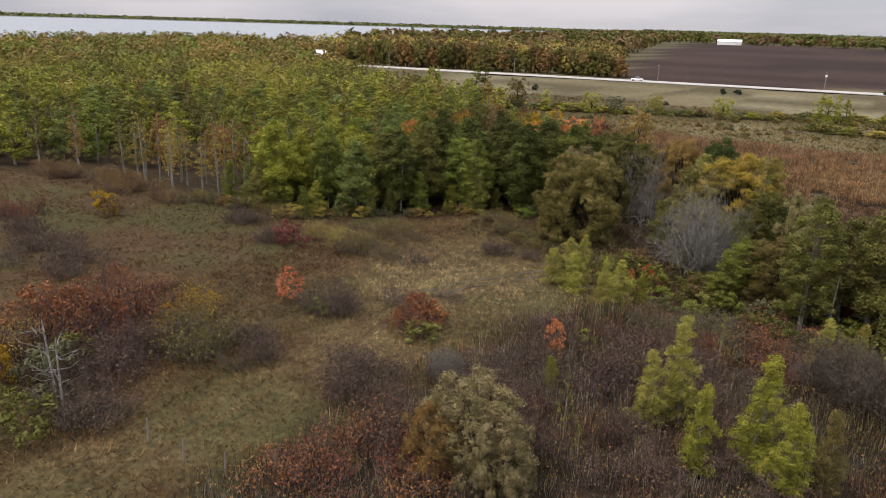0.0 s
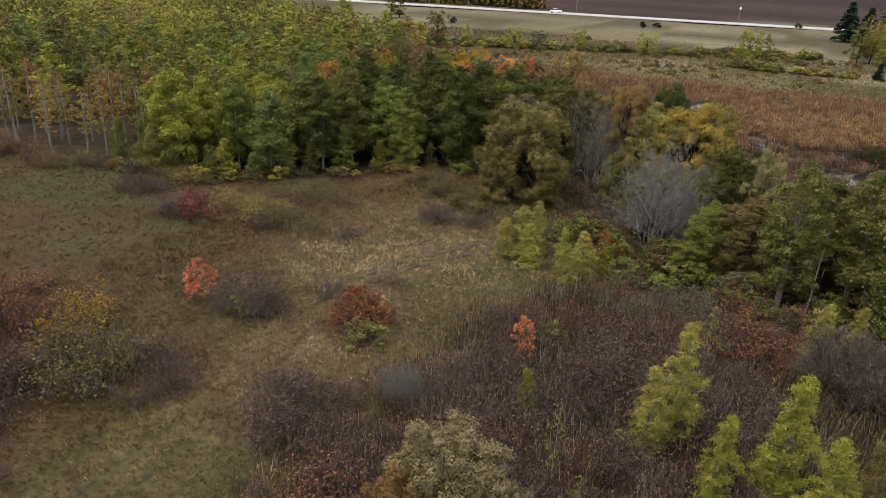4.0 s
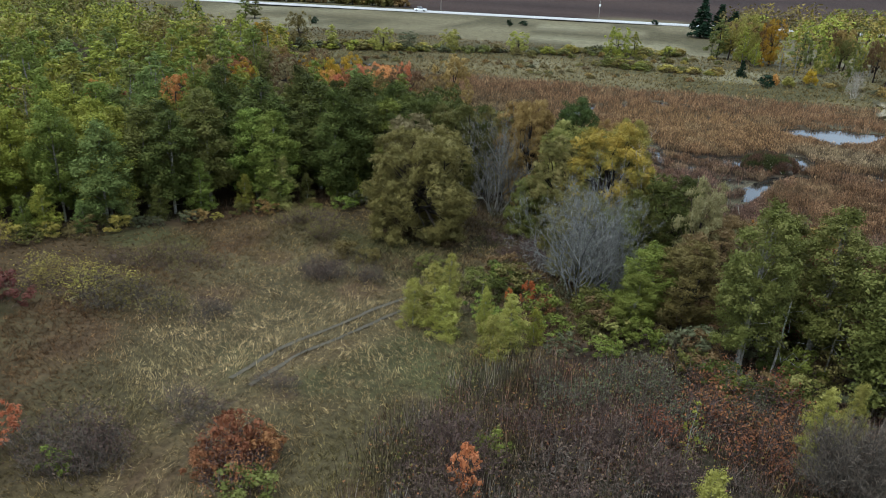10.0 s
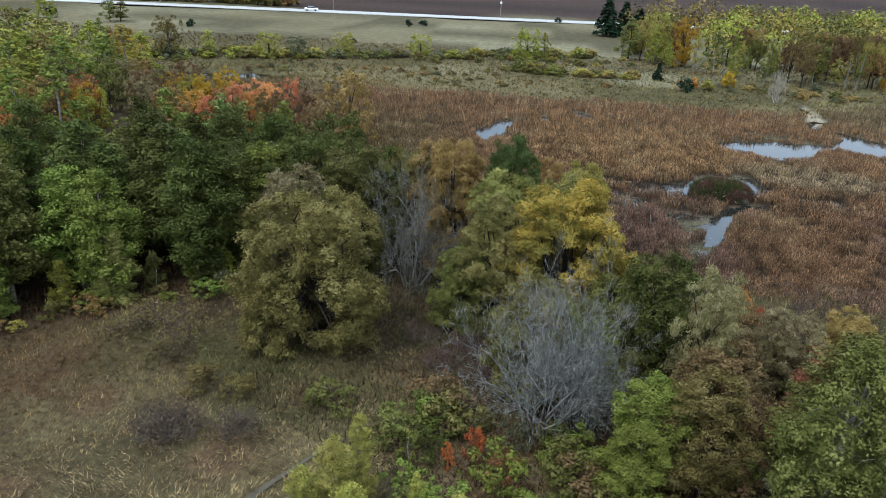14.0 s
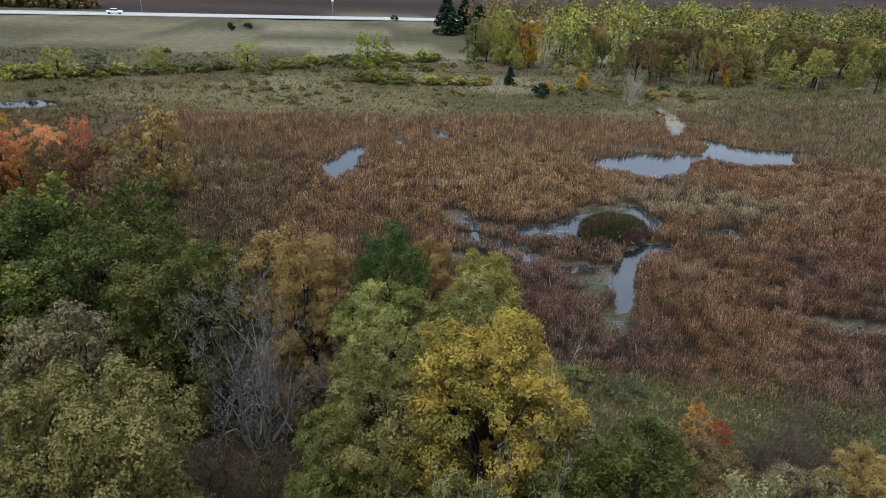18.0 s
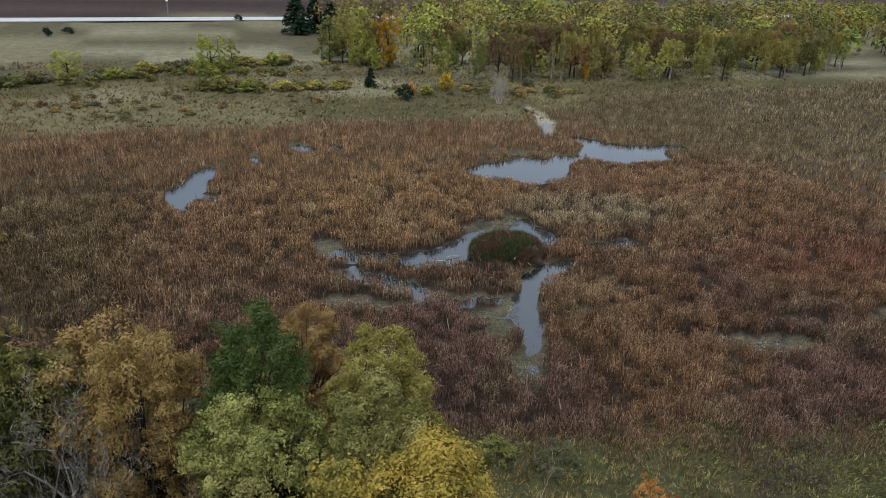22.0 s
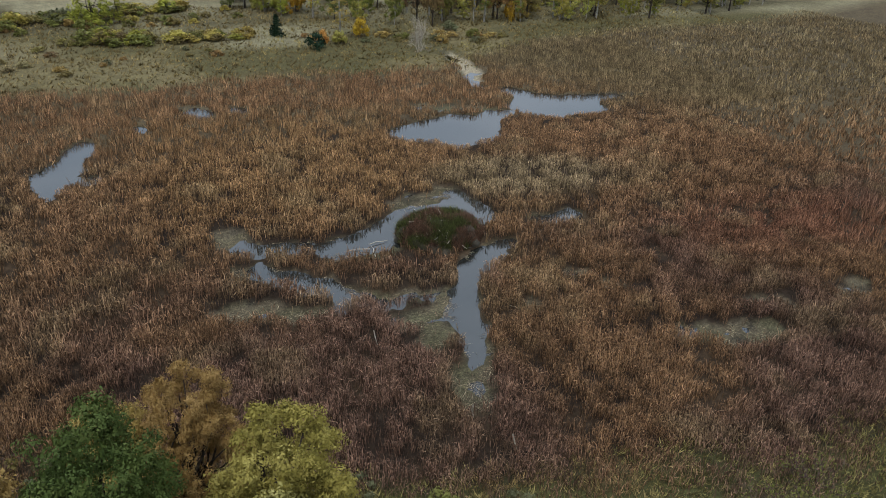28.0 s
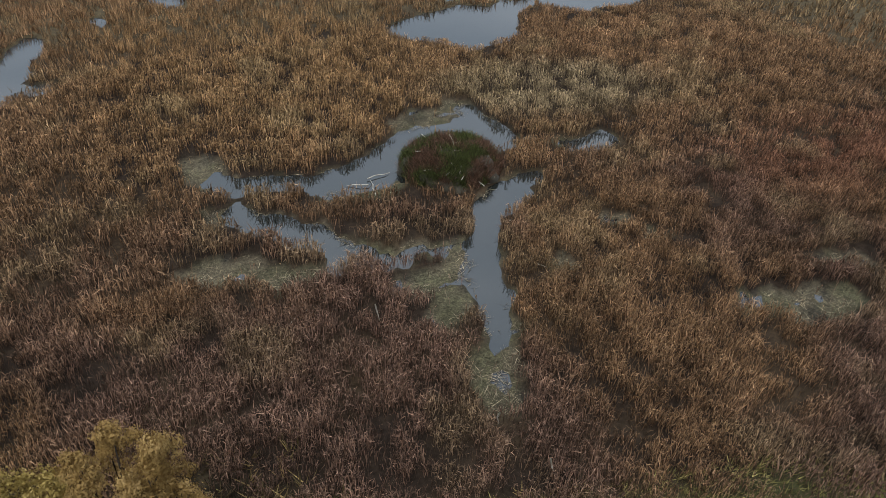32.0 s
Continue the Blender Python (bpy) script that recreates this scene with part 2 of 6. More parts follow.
def bm_mesh(name, bm, mat=None, smooth=False):
    me = bpy.data.meshes.new(name)
    bm.to_mesh(me)
    bm.free()
    if smooth:
        for f in me.polygons:
            f.use_smooth = True
    if mat:
        me.materials.append(mat)
    return me


def box_bm(bm, x, y, z, sx, sy, sz, bevel=0.0):
    r = bmesh.ops.create_cube(bm, size=1, matrix=Matrix.LocRotScale((x, y, z), None, (sx, sy, sz)))
    if bevel:
        edges = list({e for v in r["verts"] for e in v.link_edges})
        bmesh.ops.bevel(bm, geom=edges, offset=bevel, segments=2, affect="EDGES", profile=0.5)


def unit(v):
    return v / np.maximum(np.linalg.norm(v, axis=-1, keepdims=True), 1e-9)


def leaf_quads(c, nrm, size, rng, aspect=1.35):
    """Pointed three-cornered leaves at c, facing roughly along nrm."""
    n = len(c)
    nrm = unit(nrm)
    a = unit(np.cross(nrm, unit(rng.normal(size=(n, 3)))))
    b = np.cross(nrm, a)
    s = np.asarray(size).reshape(-1, 1) * np.ones((n, 1))
    skew = rng.uniform(-0.25, 0.25, (n, 1))
    v = np.stack([c + a * s * aspect * 0.62, c - a * s * aspect * (0.42 + skew) + b * s * 0.55, c - a * s * aspect * (0.42 - skew) - b * s * 0.55], 1)
    return v.reshape(-1, 3), np.arange(3 * n).reshape(n, 3)


def join_arrays(parts):
    vs, fs, at = [], [], 0
    for v, f in parts:
        vs.append(v)
        fs.append(f + at)
        at += len(v)
    return np.concatenate(vs), np.concatenate(fs)


def tube(points, radii, sides=5):
    pts = np.asarray(points, float)
    out = []
    for i, p in enumerate(pts):
        d = unit(pts[min(i + 1, len(pts) - 1)] - pts[max(i - 1, 0)])
        ref = np.array((1.0, 0, 0)) if abs(d[0]) < 0.8 else np.array((0, 1.0, 0))
        u = unit(np.cross(d, ref))
        w = np.cross(d, u)
        ang = np.arange(sides) * 2 * np.pi / sides
        out.append(p + radii[i] * (np.cos(ang)[:, None] * u + np.sin(ang)[:, None] * w))
    v = np.concatenate(out)
    f = []
    for i in range(len(pts) - 1):
        for j in range(sides):
            f.append((i * sides + j, i * sides + (j + 1) % sides, (i + 1) * sides + (j + 1) % sides, (i + 1) * sides + j))
    return v, np.array(f)


def value_noise(x, y, seed=0):
    """Smooth noise from 0 to 1 on arrays."""
    x, y = np.asarray(x, float), np.asarray(y, float)
    xi, yi = np.floor(x).astype(np.int64), np.floor(y).astype(np.int64)
    fx, fy = x - xi, y - yi
    fx, fy = fx * fx * (3 - 2 * fx), fy * fy * (3 - 2 * fy)

    def h(a, b):
        k = (a * 374761393 + b * 668265263 + seed * 974634777) & 0xFFFFFFFF
        k = ((k ^ (k >> 13)) * 1274126177) & 0xFFFFFFFF
        return ((k ^ (k >> 16)) & 0xFFFF) / 65535.0

    return (h(xi, yi) * (1 - fx) + h(xi + 1, yi) * fx) * (1 - fy) + (h(xi, yi + 1) * (1 - fx) + h(xi + 1, yi + 1) * fx) * fy


def fbm(x, y, seed=0, octaves=4):
    s, a, t = 0.0, 0.5, 0.0
    for i in range(octaves):
        s = s + a * value_noise(x * 2 ** i, y * 2 ** i, seed + i)
        t += a
        a *= 0.5
    return s / t


def smooth_step(v, lo, hi):
    k = np.clip((v - lo) / (hi - lo), 0, 1)
    return k * k * (3 - 2 * k)


# ---- the lie of the land ----
def blob(x, y, cx, cy, rx, ry, turn=0.0):
    """Rough distance in metres to the rim of an ellipse; negative inside."""
    c, s = math.cos(radians(turn)), math.sin(radians(turn))
    u, v = (x - cx) * c + (y - cy) * s, -(x - cx) * s + (y - cy) * c
    return (np.sqrt((u / rx) ** 2 + (v / ry) ** 2) - 1) * min(rx, ry)


def stroke(x, y, nodes):
    """Distance in metres to the rim of a channel that runs through nodes (x, y, half width); negative inside."""
    d = np.full(np.shape(x), 1e3)
    for (ax, ay, ar), (bx, by, br) in zip(nodes[:-1], nodes[1:]):
        k = np.clip(((x - ax) * (bx - ax) + (y - ay) * (by - ay)) / ((bx - ax) ** 2 + (by - ay) ** 2), 0, 1)
        d = np.minimum(d, np.hypot(x - ax - k * (bx - ax), y - ay - k * (by - ay)) - ar - k * (br - ar))
    return d


LODGE = (18.8, 62.2)
WEST_CHANNEL = ((5.4, 65.4, 0.8), (9.0, 63.8, 0.7), (12.2, 63.2, 1.0), (15.0, 64.2, 1.5), (17.2, 66.4, 1.2))
LODGE_MOAT = ((17.4, 66.6, 0.8), (20.6, 66.9, 0.8), (23.2, 66.6, 1.6), (23.6, 64.6, 1.4), (24.8, 64.0, 0.7))
NORTH_BAY = ((22.6, 67.0, 1.2), (23.4, 69.2, 0.9))
EAST_SPUR = ((28.0, 62.4, 0.4), (30.8, 62.6, 0.9))
SOUTH_CHANNEL = ((23.4, 59.9, 0.6), (21.4, 59.2, 1.0), (19.0, 57.2, 0.7), (17.0, 54.6, 0.5), (16.0, 51.8, 0.65), (14.9, 49.4, 0.35), (13.7, 47.2, 0.2))
WEST_DITCH = ((6.0, 65.4, 0.5), (5.3, 62.0, 0.4), (5.6, 60.6, 0.6), (7.2, 59.9, 0.9), (9.3, 57.8, 0.9), (9.0, 55.4, 0.7))
MIDDLE_DITCH = ((10.0, 56.6, 0.4), (11.6, 54.8, 0.4), (13.4, 54.6, 0.2))
WIDE_POOL = ((26.6, 86.2, 3.0), (30.8, 85.4, 4.7), (34.8, 87.8, 2.8), (40.4, 90.0, 0.8))
EAST_POOL = ((45.4, 98.4, 1.8), (46.0, 91.2, 4.9), (49.8, 90.4, 4.2), (54.0, 92.2, 1.6), (58.0, 92.2, 0.5))
FAR_DITCH = ((43.0, 106.6, 0.8), (42.5, 101.4, 1.1))
WEST_POOL = ((-5.1, 92.6, 0.7), (-6.0, 88.4, 1.6), (-7.6, 84.4, 2.0), (-7.7, 80.4, 1.0))
WEST_POOL_ARM = ((-6.2, 83.4, 0.6), (-4.5, 82.6, 1.0))
WATERS = (WEST_CHANNEL, LODGE_MOAT, NORTH_BAY, EAST_SPUR, SOUTH_CHANNEL, WEST_DITCH, MIDDLE_DITCH, WIDE_POOL, EAST_POOL, FAR_DITCH, WEST_POOL, WEST_POOL_ARM,
          ((6.0, 100.8, 0.9), (7.2, 100.2, 0.9)), ((10.2, 100.6, 0.7), (11.4, 99.8, 0.9)), ((0.0, 97.6, 0.5), (0.5, 95.2, 0.7)), ((-67.0, 111.5, 2.4), (-52.0, 115.5, 2.2)))
MUDS = (  # mud and weed barely under water
    ((18.8, 68.6, 1.5), (22.8, 69.6, 1.6)), ((4.4, 68.0, 1.5), (4.7, 65.4, 1.3), (4.0, 61.6, 1.1)), ((3.0, 56.8, 1.3), (6.0, 56.2, 1.8), (8.4, 55.6, 1.5)),
    ((10.2, 62.0, 0.8), (14.0, 61.6, 1.2)), ((9.6, 57.4, 0.9), (12.0, 54.8, 1.2), (15.4, 54.8, 1.0)), ((12.4, 52.4, 1.5), (14.6, 52.2, 1.4), (12.8, 50.0, 1.0)),
    ((25.4, 63.6, 0.8), (29.0, 61.8, 0.9)), ((24.6, 53.6, 0.9), (27.2, 51.5, 0.8)), ((20.8, 53.2, 0.5), (20.4, 51.2, 0.7)), ((27.6, 44.8, 0.9), (30.0, 43.8, 1.5), (32.4, 43.6, 1.0)),
    ((33.0, 46.2, 0.6), (35.6, 45.2, 0.6)), ((14.4, 47.8, 1.1), (13.0, 44.6, 1.0)), ((47.2, 120.5, 1.0), (46.4, 114.6, 1.5), (44.8, 109.0, 1.7), (43.4, 104.0, 1.4)),
)
FAR_MUDS = (
    ((31.6, 102.6, 1.0), (35.4, 103.4, 0.9)), ((2.8, 104.2, 0.9), (6.6, 101.2, 1.2)), ((39.0, 91.4, 0.6), (30.6, 94.6, 0.6)), ((57.0, 92.2, 0.8), (61.0, 91.0, 0.7)),
    ((40.2, 44.6, 1.0), (43.0, 45.2, 0.8)), ((-69.0, 111.0, 3.4), (-50.0, 116.0, 3.6)))
TUFTS = (  # reed clumps standing in the water
    ((18.4, 62.2, 2.7), (19.2, 62.2, 2.7)), ((10.6, 58.6, 0.9), (13.6, 57.9, 1.5), (16.4, 57.2, 1.3)), ((6.9, 62.3, 0.7), (9.4, 61.2, 0.7)), ((6.4, 57.2, 0.7), (8.0, 56.4, 0.7)),
    ((24.0, 61.4, 0.5), (26.2, 61.8, 0.9)), ((4.0, 63.6, 0.6), (4.6, 63.2, 0.5)), ((41.6, 95.0, 1.8), (42.4, 96.0, 1.6)))


def field_of(channels, x, y):
    d = np.full(np.shape(x), 1e3)
    for nodes in channels:
        d = np.minimum(d, stroke(x, y, nodes))
    return d


def wet(x, y):
    """Signed distance to open water and to mud, islands taken out."""
    wob = (fbm(x / 1.5, y / 1.5, 5, 4) - 0.5) * 1.7 + (fbm(x / 3.2, y / 3.2, 6, 3) - 0.5) * 2.2 * smooth_step(y, 74, 82)
    w = np.minimum(field_of(WATERS, x, y), field_of(WATERS, x, y + 0.5)) - 0.05 + wob
    m = field_of(MUDS + FAR_MUDS, x, y) + 0.1 + wob * 1.3
    i = -field_of(TUFTS, x, y) + 0.2 + wob * 0.6
    return np.maximum(w, i), np.maximum(np.minimum(m, w), i)


def marsh(x, y):
    """Positive inside the reed bed, in metres from its edge."""
    south = np.interp(x, (-32, -23, -17, -13, -6, 2, 7, 18, 30, 45, 70, 180), (84, 71, 58, 51, 45.5, 43, 40, 35.5, 34, 30, 20, 20))
    north = np.interp(x, (-40, 20, 40, 60, 85, 120, 180), (110, 112, 111, 122, 131, 131, 150))
    wob = (fbm(x / 6, y / 6, 21, 3) - 0.5) * 5
    return np.minimum(np.minimum((y - south) * 0.8, north - y), x + 32) + wob


def road_y(x):
    return 247.0 + 0.19 * x


def shore_x(y):
    return np.interp(y, (-400, 400, 800, 1500, 3000, 3500), (-415, -428, -445, -560, -1000, -1100))


def ground_z(x, y):
    x, y = np.asarray(x, float), np.asarray(y, float)
    near = np.clip(1.0 - 0.055 * (y - 5), 0.35, 2.3)
    far = 0.5 + 1.9 * smooth_step(y, 118, 235) + 0.5 * smooth_step(y, 235, 500)
    h = near + (far - near) * smooth_step(y, 60, 125)
    h = h + (fbm(x / 9, y / 9, 3, 3) - 0.5) * 0.5
    m = smooth_step(marsh(x, y), -3, 5)
    h = h * (1 - m) + 0.14 * m
    h = h + (fbm(x / 0.9, y / 0.9, 8, 2) - 0.5) * 0.12
    w, s = wet(x, y)
    h = h * smooth_step(s, -0.2, 0.5) + (-0.012 + (fbm(x / 1.1, y / 1.1, 9, 2) - 0.5) * 0.055) * (1 - smooth_step(s, -0.2, 0.5))
    h = h - 0.45 * smooth_step(-w, 0.0, 0.7)
    d = y - road_y(x)
    bank = smooth_step(-np.abs(d), -10, -6)
    h = h * (1 - bank) + 2.75 * bank
    lake = smooth_step(shore_x(y) - x, 0, 14)
    return h * (1 - lake) - 4.0 * lake


def gz(x, y):
    return float(ground_z(np.array([x]), np.array([y]))[0])


def axis_steps(bands, first, last, grow=1.18, most=180.0):
    """Steps along one axis: fine within the bands, growing away from them."""
    lo, hi, step = bands
    mid = list(np.arange(lo, hi + step * 0.5, step))
    up, s = mid[-1], step
    while up < last:
        s = min(s * grow, most)
        up += s
        mid.append(up)
    down, s, left = mid[0], step, []
    while down > first:
        s = min(s * grow, most)
        down -= s
        left.append(down)
    return np.array(left[::-1] + mid)


gx = axis_steps((-30.0, 58.0, 0.5), -4600, 3400)
gy = axis_steps((-34.0, 108.0, 0.6), -900, 4700)
GX, GY = np.meshgrid(gx, gy)
GZ = ground_z(GX, GY)
nx, ny = len(gx), len(gy)
quads = (np.arange(ny - 1)[:, None] * nx + np.arange(nx - 1)[None, :]).ravel()
ground_mesh = mesh_of("ground", np.stack([GX.ravel(), GY.ravel(), GZ.ravel()], 1),
                      np.stack([quads, quads + 1, quads + nx + 1, quads + nx], 1), smooth=True)


def track_x(y):
    return np.interp(y, (-34, -27, -17, -10, -2, 2, 6, 10, 13, 16), (-17, -14.8, -14.6, -16.4, -17.2, -16.3, -14.4, -12.6, -11.1, -9.2))


def track_distance(x, y):
    """Distance to the two-wheel track that crosses the meadow."""
    ty = np.linspace(-34, 16, 26)
    tx = track_x(ty)
    d = np.full(np.shape(x), 1e3)
    for i in range(len(ty) - 1):
        ax, ay, bx, by = tx[i], ty[i], tx[i + 1], ty[i + 1]
        k = np.clip(((x - ax) * (bx - ax) + (y - ay) * (by - ay)) / ((bx - ax) ** 2 + (by - ay) ** 2), 0, 1)
        d = np.minimum(d, np.hypot(x - ax - k * (bx - ax), y - ay - k * (by - ay)))
    return d


def land_colours(x, y):
    """Base colours of soil and turf by what grows or lies there, with shade painted under plants."""
    def c(r, g, b):
        return np.array((r, g, b))[None, :]

    def lay(col, k, paint):
        return col * (1 - k[:, None]) + paint * k[:, None]

    n1, n2, n3 = fbm(x / 14, y / 14, 31, 4), fbm(x / 4, y / 4, 37, 3), fbm(x / 45, y / 30, 41, 3)
    col = c(0.078, 0.063, 0.031) * np.ones((len(x), 1))
    col = lay(col, smooth_step(n1, 0.4, 0.65), c(0.14, 0.115, 0.058))
    col = lay(col, smooth_step(n2, 0.5, 0.75) * 0.7, c(0.1, 0.06, 0.035))
    col = lay(col, np.maximum(smooth_step(-y, 4, 22), smooth_step(-x - 22, 0, 14)) * 0.7, c(0.07, 0.044, 0.023))
    col = lay(col, smooth_step(fbm(x / 8, y / 8, 47, 3), 0.5, 0.7) * 0.6, c(0.06, 0.07, 0.026))
    # tree shade painted into the ground colour under the wood
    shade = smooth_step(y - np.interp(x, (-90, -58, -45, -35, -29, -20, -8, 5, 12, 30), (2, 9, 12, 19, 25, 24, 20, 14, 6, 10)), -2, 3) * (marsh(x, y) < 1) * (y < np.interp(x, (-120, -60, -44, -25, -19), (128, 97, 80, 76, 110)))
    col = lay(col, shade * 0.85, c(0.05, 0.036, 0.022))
    # near-black ground colour paints the shaded gaps between the thicket's stems
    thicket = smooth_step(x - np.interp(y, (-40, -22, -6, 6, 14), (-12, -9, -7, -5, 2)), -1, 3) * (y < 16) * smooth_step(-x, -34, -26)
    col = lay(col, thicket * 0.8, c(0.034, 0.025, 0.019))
    fringe = smooth_step(marsh(x, y), -14, -3) * (x > 3) * (y < 60)
    col = lay(col, fringe * 0.8, c(0.06, 0.064, 0.024))
    far = smooth_step(y, 108, 118)
    scrub = c(0.082, 0.072, 0.031)
    pale = c(0.135, 0.113, 0.056)
    turf = c(0.165, 0.142, 0.082)
    fcol = lay(scrub * np.ones((len(x), 1)), smooth_step(n1, 0.45, 0.6), pale)
    fcol = lay(fcol, smooth_step(y, 150, 166), turf)
    fcol = lay(fcol, smooth_step(n3, 0.5, 0.62) * 0.8 * (y > 130), c(0.215, 0.195, 0.122))
    fcol = lay(fcol, smooth_step(fbm(x / 22, y / 5, 53, 3), 0.5, 0.6) * 0.8 * (y > 150), c(0.07, 0.06, 0.03))
    col = lay(col, far, fcol)
    mk = smooth_step(marsh(x, y), -1, 2)
    # dark marsh soil, painted darker still for the shade beneath the reeds
    mcol = lay(c(0.026, 0.018, 0.013) * np.ones((len(x), 1)), smooth_step(n2, 0.4, 0.7), c(0.05, 0.034, 0.021))
    mcol = lay(mcol, np.maximum(smooth_step(x, 50, 75), smooth_step(y, 84, 96)) * 0.8, c(0.1, 0.078, 0.045))
    col = lay(col, mk, mcol)
    w, s = wet(x, y)
    mud = lay(c(0.11, 0.094, 0.066) * np.ones((len(x), 1)), smooth_step(fbm(x / 1.3, y / 1.3, 61, 3), 0.42, 0.62), c(0.085, 0.08, 0.05))
    mud = lay(mud, smooth_step(fbm(x / 0.8, y / 0.8, 67, 2), 0.6, 0.8), c(0.05, 0.045, 0.036))
    col = lay(col, smooth_step(-s, -0.1, 0.25), mud)
    col = lay(col, smooth_step(-w, 0.1, 0.5), c(0.018, 0.017, 0.014))
    col = lay(col, smooth_step(-stroke(x, y, MUDS[12]) + (n2 - 0.5) * 2, -0.3, 0.6), c(0.3, 0.265, 0.2))
    d = track_distance(x, y)
    ruts = smooth_step(-np.abs(d - 0.62), -0.3, -0.1)
    col = lay(col, ruts * 0.12, c(0.055, 0.043, 0.026))
    col = lay(col, smooth_step(-d, -3.6, -1.6) * (1 - ruts) * 0.3, c(0.17, 0.13, 0.065))
    beyond = smooth_step(y - road_y(x), 8, 12)
    plough = (x > np.interp(y, (240, 380, 1013, 2000), (-92, -132, -290, -400))) & (y < 1250)
    plough &= ~((x > 30) & (y < np.interp(x, (25, 130, 330), (225, 330, 420))))
    soil = lay(c(0.034, 0.021, 0.017) * np.ones((len(x), 1)), smooth_step(fbm(x / 120, y / 26, 71, 4), 0.42, 0.62), c(0.058, 0.037, 0.029))
    rest = lay(c(0.16, 0.15, 0.08) * np.ones((len(x), 1)), smooth_step(n3, 0.45, 0.6), c(0.1, 0.1, 0.05))
    col = lay(col, beyond, np.where(plough[:, None], soil, rest))
    return np.clip(col * DEPTH, 0.004, 1)


attr = ground_mesh.color_attributes.new("land", "FLOAT_COLOR", "POINT")
rgba = np.ones((nx * ny, 4), np.float32)
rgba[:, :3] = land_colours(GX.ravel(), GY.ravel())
rgba[:, 3] = smooth_step(-wet(GX.ravel(), GY.ravel())[1], -0.3, 0.2)
attr.data.foreach_set("color", rgba.ravel())
m, n, l, p = material("soil_turf_mud_and_shade")
a_node = n.new("ShaderNodeVertexColor")
a_node.layer_name = "land"
fine, coarse = world_noise(n, l, 3.2, 6, 0.65), world_noise(n, l, 0.5, 4)
c = mix_colour(n, l, 1.0, a_node.outputs["Color"], ramp(n, l, stretch(n, l, fine, 0.25, 0.75), ((0.4, 0.38, 0.36), (1.0, 1.0, 1.0), (1.7, 1.65, 1.5))), "MULTIPLY")
c = mix_colour(n, l, 1.0, c, ramp(n, l, stretch(n, l, coarse, 0.3, 0.7), ((0.78, 0.76, 0.74), (1.18, 1.18, 1.16))), "MULTIPLY")
speck = world_noise(n, l, 9.0, 5, 0.75)
scum = ramp(n, l, stretch(n, l, speck, 0.32, 0.68), ((0.25, 0.24, 0.22), (0.7, 0.7, 0.66), (1.15, 1.12, 1.05), (2.0, 1.95, 1.8)))
c = mix_colour(n, l, a_node.outputs["Alpha"], c, mix_colour(n, l, 1.0, c, scum, "MULTIPLY"))
l.new(c, p.inputs["Base Color"])
p.inputs["Roughness"].default_value = 0.95
p.inputs["Specular IOR Level"].default_value = 0.08
bump = n.new("ShaderNodeBump")
bump.inputs["Strength"].default_value, bump.inputs["Distance"].default_value = 0.7, 0.15
l.new(fine, bump.inputs["Height"])
l.new(bump.outputs["Normal"], p.inputs["Normal"])
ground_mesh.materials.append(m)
ground = tagged(new("ground", ground_mesh), "autumn meadow, dark marsh soil and distant fields, with painted shade under plants", "ground", kind="structure")


def sheet(name, x0, x1, y0, y1, z, mat, label):
    ob = new(name, mesh_of(name, [(x0, y0, z), (x1, y0, z), (x1, y1, z), (x0, y1, z)], [(0, 1, 2, 3)], mat))
    return tagged(ob, label, "water", kind="structure")


m, n, l, p = material("still_marsh_water")
p.inputs["Base Color"].default_value = (0.012, 0.014, 0.013, 1)
p.inputs["Roughness"].default_value = 0.03
p.inputs["IOR"].default_value = 1.7
bump = n.new("ShaderNodeBump")
bump.inputs["Strength"].default_value, bump.inputs["Distance"].default_value = 0.05, 0.03
l.new(world_noise(n, l, 2.2, 3), bump.inputs["Height"])
l.new(bump.outputs["Normal"], p.inputs["Normal"])
sheet("water", -78, 75, 30, 128, -0.02, m, "still dark pools of the marsh reflecting the sky")
m, n, l, p = material("lake_water")
p.inputs["Base Color"].default_value = (0.17, 0.2, 0.22, 1)
p.inputs["Roughness"].default_value = 0.22
bump = n.new("ShaderNodeBump")
bump.inputs["Strength"].default_value, bump.inputs["Distance"].default_value = 0.3, 1.0
l.new(world_noise(n, l, 0.05, 4), bump.inputs["Height"])
l.new(bump.outputs["Normal"], p.inputs["Normal"])
sheet("lake", -4300, -405, -800, 4500, -0.6, m, "wide pale grey lake under a cloudy sky")

# the two wheel ruts of the meadow track, trodden a little into the turf
rut_mat = plain_material("dark_trodden_turf", (0.078, 0.063, 0.038), 0.95, 0, 0.6, 1.6)
track = tagged(new("meadow_track"), "faint two-wheel track of trodden turf across the meadow", "track", kind="structure")
rut_y = np.linspace(-1.5, 14.5, 90)
rut_x = track_x(rut_y)
slope = np.gradient(rut_x, rut_y)
side = np.stack([np.ones_like(slope), -slope], 1) / np.hypot(1, slope)[:, None]
for off in (-0.66, 0.66):
    rim = []
    for j, edge in enumerate((-1, 1)):
        width = 0.07 + 0.13 * fbm(rut_y / 1.4, np.full_like(rut_y, off * 9 + j * 5), 73, 3)
        px_, py_ = rut_x + side[:, 0] * (off + edge * width), rut_y + side[:, 1] * (off + edge * width)
        rim.append(np.stack([px_, py_, ground_z(px_, py_) + 0.05], 1))
    k_ = np.arange(len(rut_y) - 1)
    n_ = len(rut_y)
    part("wheel_rut", mesh_of("wheel_rut", np.concatenate(rim), np.stack([k_, k_ + n_, k_ + n_ + 1, k_ + 1], 1), rut_mat), None, track)

